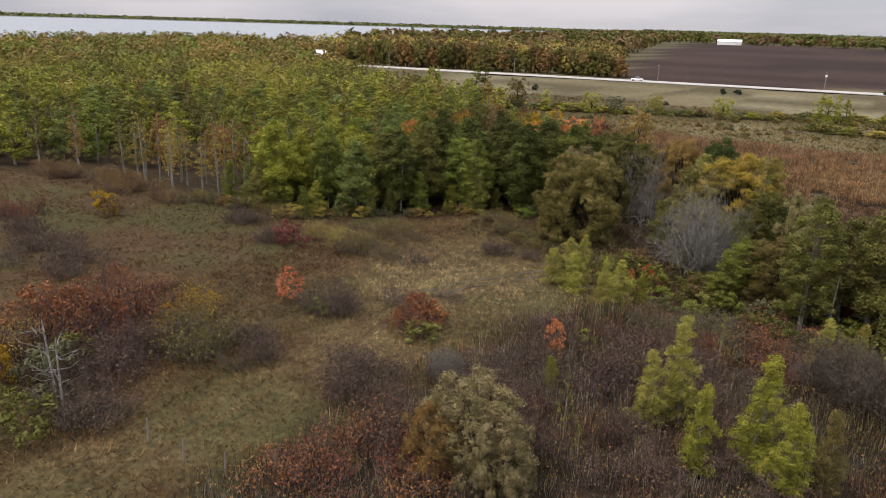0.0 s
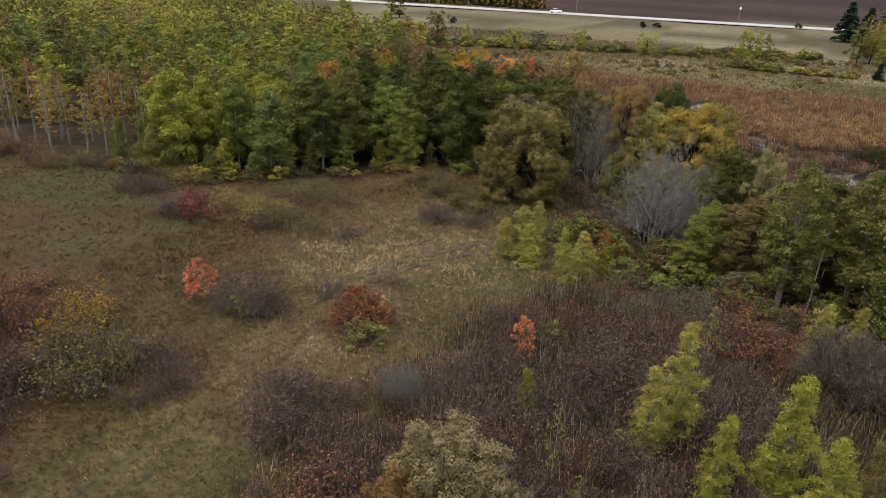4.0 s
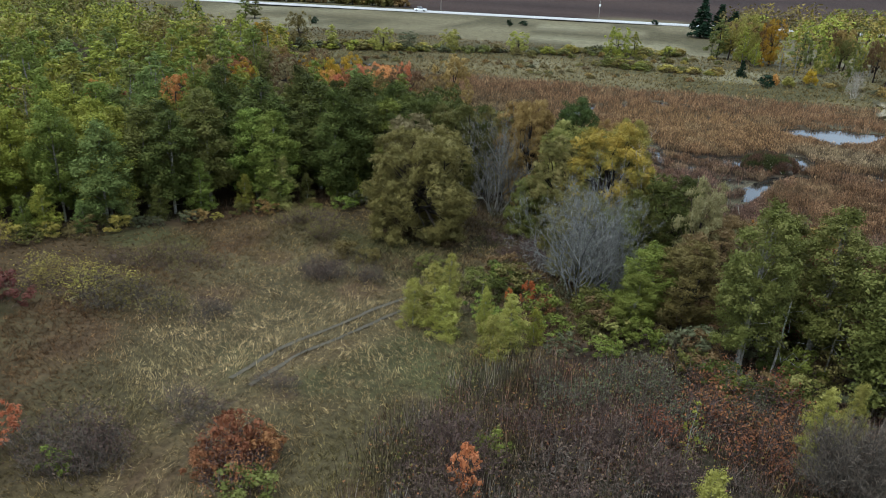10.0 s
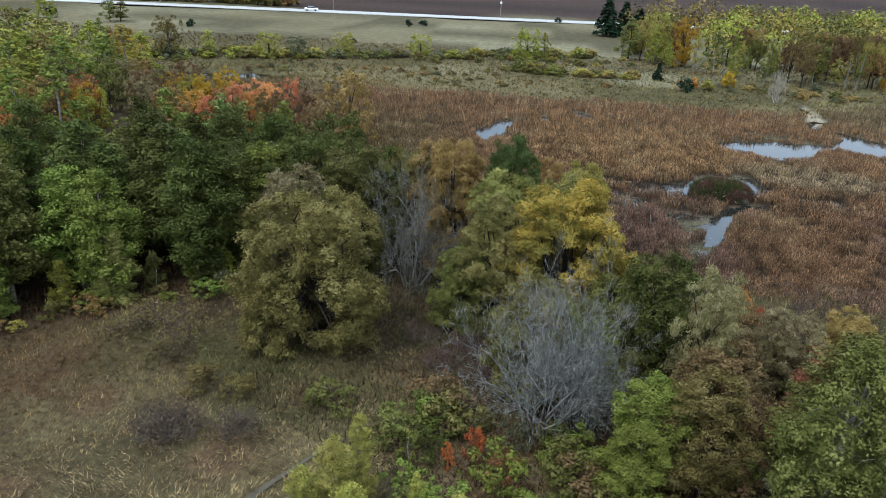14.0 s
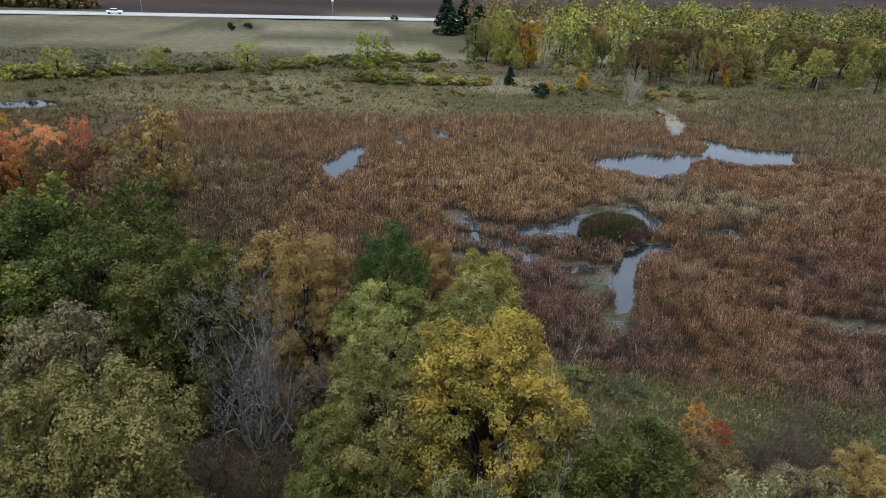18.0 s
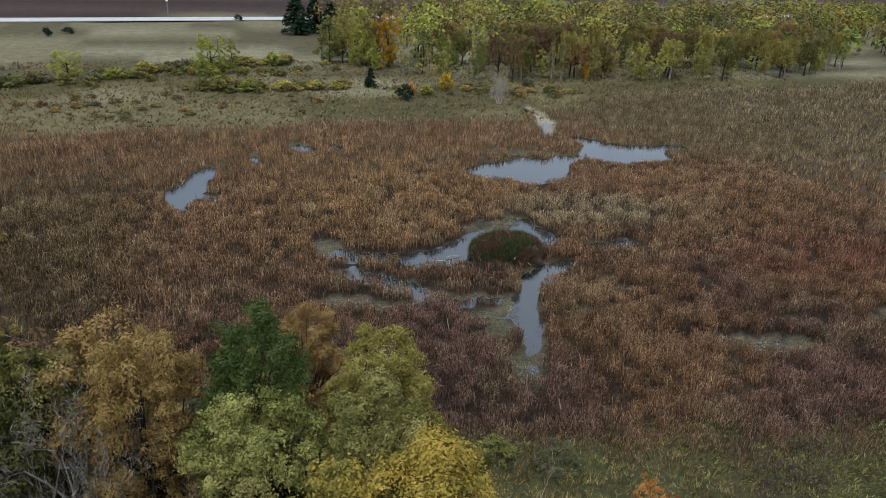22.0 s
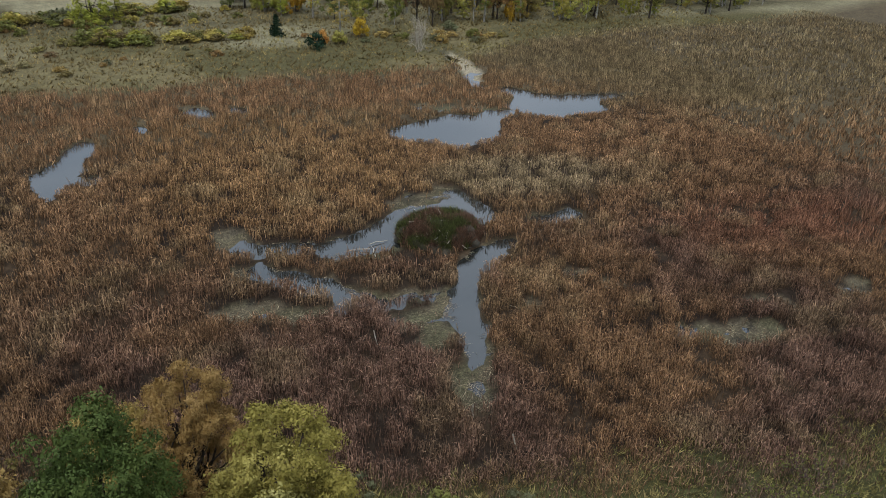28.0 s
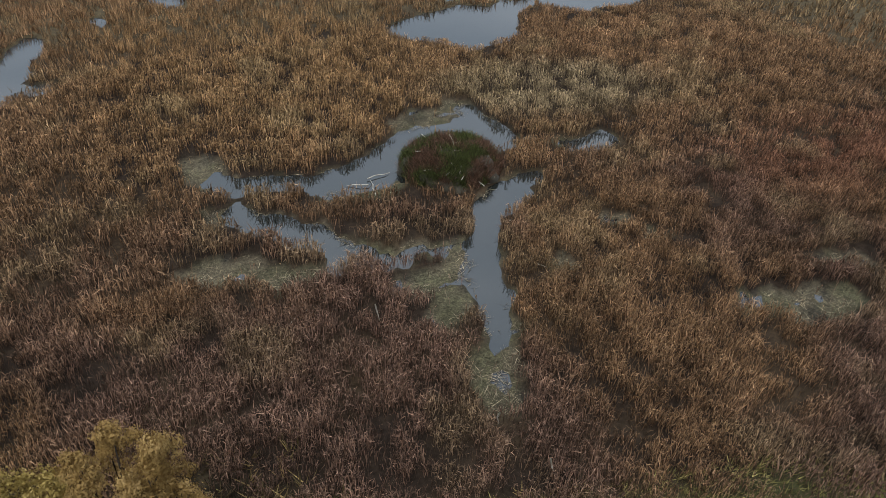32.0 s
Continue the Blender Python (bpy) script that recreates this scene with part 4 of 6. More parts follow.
OAKS_EAST = (
    (4.8, 22.2, 8.4, 2.5, "dark_green", "dark green tree in the wood"),
    (6.5, 18.5, 9.2, 1.5, "pale", "pale tan slender oak"),
    (7.2, 17.4, 6.4, 2.1, "brown", "brown oak in the wood"),
    (5.8, 13.8, 6.4, 2.0, "olive", "olive-brown tree at the edge of the wood"),
    (12.0, 22.4, 5.4, 2.2, "pale", "pale tan bushy tree near the marsh"),
    (15.6, 24.0, 5.0, 1.9, "tan", "tan bushy tree near the marsh"),
    (9.4, 25.2, 4.6, 2.2, "brown", "brown leafy tree near the marsh"),
    (12.4, 16.6, 6.6, 2.4, "russet", "russet-leaved oak behind the aspens"),
    (16.5, 17.0, 6.2, 2.6, "brown", "brown-leaved oak behind the aspens"),
    (-27.0, 43.0, 8.6, 3.6, "dark_green", "dark green oak in the wood by the reeds"), (-30.5, 48.0, 8.4, 3.5, "dark_green", "dark green oak in the wood by the reeds"), (-25.4, 50.0, 8.0, 3.2, "olive_green", "olive-green oak in the wood by the reeds"),
    (-23.9, 70.8, 9.2, 3.4, "tan", "brown-orange oak at the far end of the wood"),
    (-28.5, 64.0, 7.5, 3.0, "brown", "brown oak at the far end of the wood"),
    (-22.0, 46.0, 8.6, 3.6, "dark_green", "dark green oak by the reeds"),
    (-18.5, 45.0, 7.4, 2.8, "olive_green", "olive-green oak by the reeds"),
    (-21.0, 53.0, 8.0, 3.2, "dark_green", "dark green oak by the reeds"),
    (-24.0, 58.0, 7.6, 2.8, "brown", "brown oak by the reeds"),
    (33.5, 32.0, 6.0, 3.0, "dark_green", "dark green tree at the south shore of the marsh"),
)
NEAREST = ((-15.0, 24.4), (-0.2, 26.2), (-3.8, 32.4), (0.2, 31.4), (-3.6, 35.3), (1.3, 35.2), (-7.6, 35.6), (-0.9, 40.5), (-3.9, 27.2), (2.2, 26.8))
for x, y, h, r, leaf, label in OAKS + OAKS_EAST:
    slim = h > 2.7 * r
    tree("oak_mid" if y > 42 else ("oak_slim_near" if slim else "oak_near") if (x, y) in NEAREST else "oak_slim" if slim else "oak", x, y, h, r, leaf, "oak", "oak_tree", label, group="oaks of the wood")

bare_tree("round", -10.2, 33.2, 9.0, "grey", "bare_tree", "leafless grey-brown tree in the wood", 0.55)
bare_tree("vase", -0.9, 16.7, 9.6, "silver", "dead_tree", "leafless silver-grey many-stemmed tree", 0.72)
bare_tree("vase", 0.9, 17.6, 7.6, "silver", "dead_tree", "leafless silver-grey tree beside its twin", 0.55)
bare_tree("pale", 2.6, 24.4, 11.2, "bleached", "dead_tree", "tall bleached leafless tree beside the golden oak", 0.34)
bare_tree("round", 13.8, 27.2, 5.0, "stem", "bare_tree", "dark leafless crooked tree by the marsh", 0.6)
bare_tree("round", 15.4, 27.4, 4.2, "stem", "bare_tree", "dark leafless tree by the marsh", 0.6)
bare_tree("low", 11.8, -1.8, 4.2, "purple", "bare_shrub", "wide leafless grey-brown thorn bush", 1.0)
bare_tree("low", 14.6, -2.8, 4.2, "purple", "bare_shrub", "wide leafless grey-brown thorn bush", 1.0)
bare_tree("low", -7.6, -13.6, 1.9, "grey", "bare_shrub", "low tangled grey leafless bush", 1.0)

ASPENS = (
    (8.6, 9.0, 10.6, 1.9, "olive_green", "tall green aspen with a bare white trunk"),
    (12.8, 11.2, 10.0, 2.1, "olive_green", "green aspen with pale leaning trunk"),
    (15.6, 7.4, 9.8, 2.5, "olive_green", "green aspen in the wood"),
    (18.4, 10.4, 10.2, 2.8, "olive_green", "green and olive aspen in the wood"),
    (10.8, 13.4, 8.6, 2.2, "olive_green", "olive-green aspen in the wood"),
    (19.5, 4.0, 9.2, 3.0, "green", "green aspen in the wood"),
    (22.5, 14.0, 9.0, 3.0, "dark_green", "dark green tree in the wood"),
    (3.5, 14.2, 5.8, 1.6, "green", "bright green young tree beside the grey dead tree"),
    (2.6, 12.2, 4.2, 1.5, "green", "bright green young tree in the wood"),
)
for x, y, h, r, leaf, label in ASPENS:
    tree("aspen_near" if x < 14 else "aspen", x, y, h, r, leaf, "aspen", "aspen_tree", label, group="aspens of the wood")

YOUNG = (
    (4.9, -9.9, 6.2, 1.5, "lime"), (3.7, -11.6, 4.6, 1.35, "lime"), (9.1, -12.2, 6.0, 1.8, "yellow_green"), (10.8, -13.6, 4.6, 1.5, "yellow_green"),
    (6.8, -14.2, 4.6, 1.3, "yellow_green"), (12.2, -12.6, 4.4, 1.2, "olive"), (0.6, -15.4, 3.8, 0.7, "yellow_green"), (2.2, -17.6, 2.6, 0.6, "yellow_green"),
    (10.6, 0.2, 4.6, 1.25, "lime"), (12.4, 2.2, 4.2, 1.1, "lime"), (14.6, -0.8, 4.8, 1.4, "yellow_green"),
    (-9.6, 9.4, 4.2, 1.7, "lime"), (-8.4, 7.6, 3.4, 1.4, "lime"), (-10.6, 8.2, 3.2, 1.3, "lime"), (-6.2, 8.8, 3.2, 0.9, "lime"), (-4.2, 7.2, 3.6, 1.5, "lime"), (-9.0, 10.6, 4.4, 1.2, "lime"),
    (-5.2, 5.6, 2.8, 1.2, "lime"), (-3.0, 8.6, 2.4, 0.8, "yellow_green"), (-7.2, 13.4, 2.0, 0.6, "yellow_green"),
    (5.2, -1.4, 3.8, 0.9, "yellow_green"), (-2.2, -11.0, 2.2, 0.75, "yellow_green"), (14.8, -17.4, 3.6, 1.0, "lime"),
)
for x, y, h, r, leaf in YOUNG:
    tree("thin_sapling" if (x, y) in ((5.2, -1.4), (0.6, -15.4), (2.2, -17.6), (-7.2, 13.4)) else "young_aspen" if h > 3.5 else "sapling", x, y, h, r * 0.8, leaf, "aspen", "young_aspen", "slender yellow-green young aspen among shrubs", group="young aspens")
for x, y, h, r in ((-1.7, -20.6, 4.9, 2.3), (0.2, -21.6, 4.2, 1.6), (-3.0, -22.0, 3.8, 1.4)):
    tree("oak", x, y, h, r, "tan" if x < -2 else "pale", "oak", "young_oak", "low rounded tan-yellow young oak among shrubs")

# single bushes of the meadow
for x, y, h, r, leaf, name, label in (
    (-23.9, -9.9, 2.7, 1.15, "coral", "maple_sapling", "bright orange-red maple sapling in the meadow"),
    (-3.9, -6.6, 2.9, 0.8, "coral", "maple_sapling", "bright orange maple sapling among shrubs"),
    (12.4, 31.6, 2.6, 0.9, "orange", "maple_sapling", "bright orange sapling in the green marsh fringe"),
    (13.6, 31.2, 1.7, 0.7, "red", "maple_sapling", "orange-red sapling beside the orange one"),
):
    tree("round_sapling", x, y, h, r, leaf, "stem", name, label, "sapling")
for x, y, h, r, leaf, label in (
    (-13.9, -7.2, 2.9, 1.5, "russet", "russet-red bush in the meadow"), (-12.7, -7.0, 2.0, 1.2, "russet", "russet-brown bush in the meadow"),
    (-14.6, -8.6, 1.7, 1.0, "russet", "low russet bush in the meadow"), (-12.4, -9.4, 1.4, 1.7, "olive_green", "low olive-green bush at the foot of the red bush"),
    (-35.2, 1.6, 2.6, 1.9, "maroon", "dark maroon bush at the edge of the grove"), (-36.8, 2.6, 2.2, 1.4, "maroon", "dark maroon bush at the edge of the grove"),
    (-58.5, -2.4, 3.0, 1.8, "gold", "brown and orange bush in the meadow"), (-57.0, -2.8, 2.6, 1.4, "brown", "brown bush in the meadow"),
    (-20.4, -10.4, 1.3, 0.8, "green", "small green bush beside bare stems"),
    (-4.2, 14.4, 2.2, 0.7, "red", "red bush at the foot of the dead tree"), (-2.8, 13.2, 1.8, 1.0, "russet", "reddish bush at the foot of the dead tree"), (-5.4, 13.6, 1.4, 0.5, "red", "red low bush beside the dead tree"),
    (-25.8, -18.6, 2.0, 1.0, "gold", "orange-yellow bush in the meadow"), (-24.6, -20.4, 1.6, 0.9, "tan", "tan bush in the meadow"),
    (-31.0, -22.4, 3.2, 2.3, "russet", "large rust-orange bush at the meadow's edge"), (-28.8, -21.6, 2.6, 1.9, "russet", "rust-orange bush at the meadow's edge"), (-33.4, -23.4, 3.0, 2.2, "russet", "large rust-orange bush at the meadow's edge"),
    (-26.4, -25.2, 2.4, 1.8, "olive_green", "dark olive bush beside the dead trees"),
    (-27.5, -29.5, 3.4, 1.8, "gold", "yellow-orange leafy bush at the meadow edge"), 
    (-24.6, -27.5, 3.2, 2.2, "grey_green", "grey-green bush at the meadow's edge"), (-21.4, -31.2, 3.0, 2.2, "olive_green", "olive-green bush at the meadow's edge"),
    (-19.2, 17.8, 1.6, 1.5, "olive", "low olive bush beside the oak"), (-17.0, 17.6, 1.5, 1.2, "olive", "low olive bush beside the oak"), (-12.0, 17.6, 1.6, 1.6, "olive_green", "low green bush beside the oak"),
    (-7.0, 11.6, 1.3, 1.3, "green", "low green bush among yellow saplings"), (-5.0, 10.6, 1.2, 1.4, "green", "low green bush among yellow saplings"), (-2.0, 10.2, 1.3, 1.5, "green", "low green bush among yellow saplings"),
    (0.4, 11.4, 1.4, 1.5, "olive_green", "low green bush beside the young trees"), (-8.8, 15.2, 1.2, 1.3, "olive_green", "low olive-green bush in the grass"), (-1.2, 8.2, 1.1, 1.3, "grey_green", "low grey-green bush in the grass"),
    (1.2, 8.6, 1.4, 1.4, "green", "low green bush beside the young trees"), (2.4, 10.4, 1.6, 1.3, "green", "low green bush beside the young trees"), (-3.4, -3.4, 1.4, 1.1, "green", "low green bush among brown shrubs"),
    (6.2, 8.2, 1.8, 1.3, "olive_green", "olive bush under the aspens"), (9.8, 6.0, 1.6, 1.4, "dark_green", "dark green bush under the aspens"),
):
    tree("bush", x, y, h, r, leaf, "stem", "bush", label, "bush")

# leafless brown shrubs in drifts over the meadow and before the wood
scatter = rng_for(55)
DRIFTS = (  # centre, half axes, how many, height, leaf tone, stem tone
    (-20.6, -9.4, 2.0, 1.2, 7, 1.7, None, "purple"), (-13.6, -8.4, 1.8, 1.2, 6, 1.5, "russet", "stem"), (-31.0, -22.5, 3.0, 2.5, 7, 2.8, "russet", "stem"), (-28.6, -26.0, 2.2, 2.0, 4, 2.8, "tan", "stem"), (-62.0, -9.0, 3.0, 2.4, 6, 2.0, "russet", "stem"), (-27.6, 4.2, 2.6, 1.1, 6, 1.5, "olive", "purple"), (-23.0, 4.6, 1.4, 0.8, 2, 1.1, None, "purple"),
    (-24.5, -24.0, 4.5, 3.0, 16, 1.8, "dry", "stem"), (-20.5, -27.5, 3.0, 2.2, 8, 1.5, "dry", "purple"), (-29.5, -19.0, 3.0, 2.0, 8, 1.7, "russet", "stem"), (-72.0, 6.0, 16.0, 2.4, 26, 1.7, "tan", "stem"), (-56.0, -13.0, 9.0, 3.0, 12, 1.4, "dry", "purple"), (-34.0, -15.0, 4.0, 2.2, 8, 1.2, "russet", "stem"), (-26.0, -16.4, 2.6, 1.6, 6, 1.5, "gold", "stem"),
    (-17.8, 14.2, 2.3, 1.0, 7, 1.3, None, "purple"), (-37.6, 1.2, 1.6, 1.4, 3, 1.5, "dry", "purple"), (-45.5, 5.0, 3.4, 1.2, 5, 1.3, None, "purple"),
    (-22.4, -19.0, 3.2, 2.2, 13, 1.8, "olive", "purple"), (-18.8, -18.2, 2.4, 2.0, 6, 1.6, None, "purple"), (-45.0, -16.0, 7.0, 3.5, 9, 1.4, None, "purple"),
    (-17.0, -5.6, 1.6, 0.8, 2, 1.0, None, "purple"), (-14.8, -1.6, 1.2, 0.6, 2, 0.8, None, "purple"), (-11.0, -16.0, 2.6, 2.2, 8, 1.5, None, "purple"),
)
THICKET_DRIFTS = (
    (0.0, -4.0, 6.5, 6.5, 24, 1.6, "dry", "stem"), (4.5, -6.5, 5.0, 6.0, 16, 1.7, None, "purple"), (1.0, -13.0, 7.5, 6.0, 24, 1.6, "dry", "stem"),
    (-6.0, -18.0, 5.0, 5.0, 14, 1.5, "dry", "stem"), (8.0, 2.5, 6.0, 4.0, 14, 1.6, "russet", "stem"), (-5.0, -11.0, 4.0, 4.0, 14, 1.4, None, "purple"),
    (12.0, -18.0, 6.0, 5.0, 10, 2.0, "dry", "stem"), (3.0, 3.5, 6.0, 3.0, 14, 1.4, "grey_green", "purple"), (-6.0, -24.5, 5.0, 4.0, 14, 1.5, "russet", "stem"),
)
WOOD_DRIFTS = (
    (9.0, 30.0, 8.0, 2.6, 12, 1.2, "olive_green", "stem"), (24.0, 30.0, 8.0, 3.0, 10, 1.3, "olive_green", "stem"), (-6.0, 24.0, 2.6, 4.0, 10, 1.4, "dry", "stem"),
    (7.0, 22.0, 5.0, 4.0, 16, 1.6, "tan", "stem"), (-70.0, 8.0, 20.0, 2.5, 10, 1.5, "olive", "stem"), (-48.0, 10.5, 5.0, 2.0, 8, 1.5, "yellow", "stem"), (-33.0, 6.4, 6.0, 2.0, 12, 1.2, "yellow", "stem"), (-31.0, 11.5, 4.5, 2.2, 10, 1.2, "olive", "stem"), (-24.0, 22.5, 3.0, 2.0, 8, 1.2, "olive", "stem"),
)
for cx, cy, rx, ry, count, h, leaf, bark in DRIFTS + THICKET_DRIFTS + WOOD_DRIFTS:
    for i in range(count):
        a, k = scatter.uniform(0, 6.283), math.sqrt(scatter.random())
        s = scatter.uniform(0.7, 1.25)
        shrub(cx + rx * k * math.cos(a), cy + ry * k * math.sin(a), h * s * 1.15, 1.3 * s * (0.8 + 0.2 * h), leaf, bark,
              "leafless grey-brown shrub of thin upright stems" if leaf is None else "brown shrub of thin stems with a few last leaves")
brush = tagged(new("far_brushwood"), "brown and grey brushwood along the far woods", "undergrowth", kind="stuff")
for mat, pieces in FAR_SHRUBS.items():
    part("brushwood", mesh_of("far_brushwood", *join_arrays(pieces), mat), None, brush)["kind"] = "stuff"


# ---- the aspen grove and the forest behind it ----
FRONT = ((-430, -120, -90, -77, -58, -52, -46, -40, -35, -29, -24, -19), (-60, -8, 2, 7, 10.5, 12.5, 12, 17, 22.5, 27.5, 30.5, 33))
BACK = ((-430, -300, -240, -190, -120, -60, -44, -25, -19), (330, 262, 214, 182, 128, 97, 80, 74, 33))


def forest_cell(step, keep):
    xs_, ys_ = np.meshgrid(np.arange(-425, -18, step), np.arange(-20, 330, step * 0.9))
    fx = (xs_ + scatter.uniform(-0.42, 0.42, xs_.shape) * step).ravel()
    fy = (ys_ + scatter.uniform(-0.42, 0.42, xs_.shape) * step).ravel()
    d = np.hypot(fx - 8, fy + 42)
    seen = fy > (12 - fx) / 2.25 - 52
    ok = (fy > np.interp(fx, *FRONT)) & (fy < np.interp(fx, *BACK)) & seen & keep(d) & (fx > shore_x(fy) + 12)
    return fx[ok], fy[ok], d[ok]


def forest_tone(x, y, d):
    """Which leaf and kind grows where, drifting with the ground; the near grove's leaves are darkened as shade."""
    u = float(fbm(np.array([x / 16]), np.array([y / 16]), 91, 3)[0]) + scatter.normal() * 0.09
    if -92 < x < -52 and y < np.interp(x, *FRONT) + 13:
        return "aspen_bare", ("tan", "olive", "yellow")[int(3 * scatter.random())]
    if d < 92 and x > -52 and y < np.interp(x, *FRONT) + 19:
        # mostly dark green here: shade put into the leaf colour
        if x > -40:
            return "aspen", ("dark_green", "green", "dark_green", "dark_green", "olive_green")[int(5 * scatter.random())]
        return "aspen", ("green", "yellow_green", "blue_green", "yellow_green", "green", "yellow_green", "blue_green")[int(np.clip(u * 9 - 1, 0, 6.9))]
    if x > -50 and y > np.interp(x, *FRONT) + 19 and y < 66:
        return "low", ("brown", "tan", "olive_green", "dark_green", "green", "dark_green")[int(6 * scatter.random())]
    strip_ = abs((y - 27) - (x + 75) * 0.8) < 7
    if strip_ and y > np.interp(x, *FRONT) + 15 and -84 < x < -40 and scatter.random() < 0.62:
        return "oak_mid", ("orange", "coral", "russet", "russet")[int(4 * scatter.random())]
    if x > -62 and 60 < y < 100:
        return "oak_mid", ("brown", "tan", "olive", "russet", "gold", "yellow_green", "olive_green", "pale")[int(8 * scatter.random())]
    if d < 150:
        return "aspen_mid", ("green", "blue_green", "green", "yellow_green", "olive_green", "yellow_green")[int(np.clip(u * 6.4 - 0.3, 0, 5.9))]
    return "aspen_mid", ("green", "olive_green", "green", "yellow_green", "olive_yellow", "olive", "yellow")[int(np.clip(u * 8.5 - 0.9, 0, 6.9))]


forest = [forest_cell(3.4, lambda d: d < 100), forest_cell(5.8, lambda d: (d >= 100) & (d < 160))]
for fx, fy, fd in forest:
    for x, y, d in zip(fx, fy, fd):
        kind, leaf = forest_tone(x, y, d)
        s = scatter.uniform(0.85, 1.15)
        if kind == "low":
            if scatter.random() < 0.6:
                tree("oak_mid", x, y, 5.0 * s, 2.3 * s, leaf, "oak", "low_tree", "low brown and green tree between grove and maples", group="low forest trees")
        elif kind == "oak_mid":
            tree(kind, x, y, 6.2 * s, 2.3 * s, leaf, "oak", "maple_tree", "orange to russet autumn maple in the forest", group="forest maples")
        elif kind == "aspen_bare":
            tree(kind, x, y, 8.4 * s, 1.3 * s, leaf, "aspen", "aspen_tree", "slim grey aspen with thin yellowish top", group="bare aspens")
        else:
            tree(kind, x, y, (9.4 if d < 100 else 8.8) * s, (2.2 if d < 100 else 2.7) * scatter.uniform(0.8, 1.25), leaf, "aspen", "aspen_tree", "green to yellow aspen of the dense grove", group="grove aspens")
for x, y, h, r, leaf in ((-42.6, 69.0, 5.8, 2.2, "orange"), (-40.0, 67.0, 5.6, 2.0, "coral"), (-38.6, 71.6, 6.6, 2.2, "coral"), (-36.2, 70.0, 5.8, 2.0, "orange"), (-34.6, 73.0, 6.6, 2.1, "coral"),
                         (-37.0, 75.4, 6.4, 2.2, "coral"), (-40.6, 74.0, 5.6, 2.2, "tan"), (-33.4, 77.0, 6.8, 1.7, "coral"), (-32.4, 68.6, 4.6, 1.6, "gold"), (-30.8, 59.6, 4.0, 0.9, "coral"), (-31.5, 65.0, 3.6, 1.3, "orange"),
                         (-29.4, 74.0, 5.6, 1.8, "tan"), (-27.6, 78.5, 5.2, 1.8, "brown"), (-46.0, 71.0, 5.6, 2.0, "gold")):
    tree("oak_mid", x, y, h, r, leaf, "oak", "maple_tree", "glowing orange-red maple behind the wood", group="orange maples")


def wood_mass(name, fx, fy, height, radius, leaf_size, quads, tones, label, seed):
    """Trees too far off to pick apart, as clouds of leaf clumps on thin trunks: one mesh a leaf tone."""
    rng = rng_for(seed)
    tone = (fbm(fx / 22, fy / 22, seed, 3) * 1.5 - 0.25 + rng.normal(size=len(fx)) * 0.16)
    which = np.clip((tone * len(tones)).astype(int), 0, len(tones) - 1)
    root = tagged(new(name), label, "forest", kind="stuff")
    for t, leaf in enumerate(tones):
        sel = which == t
        if not sel.any():
            continue
        x, y = fx[sel], fy[sel]
        n_ = len(x)
        z = ground_z(x, y)
        h = height * rng.uniform(0.75, 1.2, n_)
        r = radius * rng.uniform(0.8, 1.2, n_)
        d = unit(rng.normal(size=(n_, quads, 3)))
        d[:, :, 2] = np.abs(d[:, :, 2]) * 1.2 - 0.35
        bump_ = 1 + 0.25 * np.sin(d[:, :, 0] * 5 + x[:, None]) * np.cos(d[:, :, 1] * 5 + y[:, None])
        c = np.stack([x[:, None] + d[:, :, 0] * r[:, None] * bump_, y[:, None] + d[:, :, 1] * r[:, None] * bump_,
                      (z + h * 0.55)[:, None] + d[:, :, 2] * (h * 0.47)[:, None] * bump_], 2).reshape(-1, 3)
        nn = d.reshape(-1, 3) + rng.normal(size=(n_ * quads, 3)) * 0.6 + (0, 0, 0.3)
        leaves = leaf_quads(c, nn, leaf_size * rng.uniform(0.6, 1.3, len(c)), rng, 1.3)
        foot = np.stack([x, y, z - 0.3], 1)
        top = foot + np.stack([rng.normal(size=n_) * 0.3, rng.normal(size=n_) * 0.3, h * 0.75], 1)
        tri = [np.stack([foot + np.array(o) * radius, foot - np.array(o) * radius, top], 1) for o in ((0.06, 0, 0), (0, 0.06, 0))]
        tv = np.concatenate(tri).reshape(-1, 3)
        part("leaf_mass", mesh_of("leaf_mass", *leaves, LEAF[leaf]), None, root)
        part("trunk_mass", mesh_of("trunk_mass", tv, np.arange(len(tv)).reshape(-1, 3), BARK["oak"]), None, root)
    return root


far1, far2 = forest_cell(6.2, lambda d: (d >= 160) & (d < 260)), forest_cell(8.5, lambda d: d >= 260)
wood_mass("forest", far1[0], far1[1], 8.6, 3.2, 0.42, 240, ("olive_green", "green", "yellow_green", "olive", "yellow_green", "olive_yellow"), "olive and yellow autumn forest reaching to the lake", 701)
wood_mass("forest", far2[0], far2[1], 8.4, 4.6, 0.95, 95, ("olive_green", "olive", "olive_yellow", "green", "tan"), "olive and brown forest on the lake shore", 702)


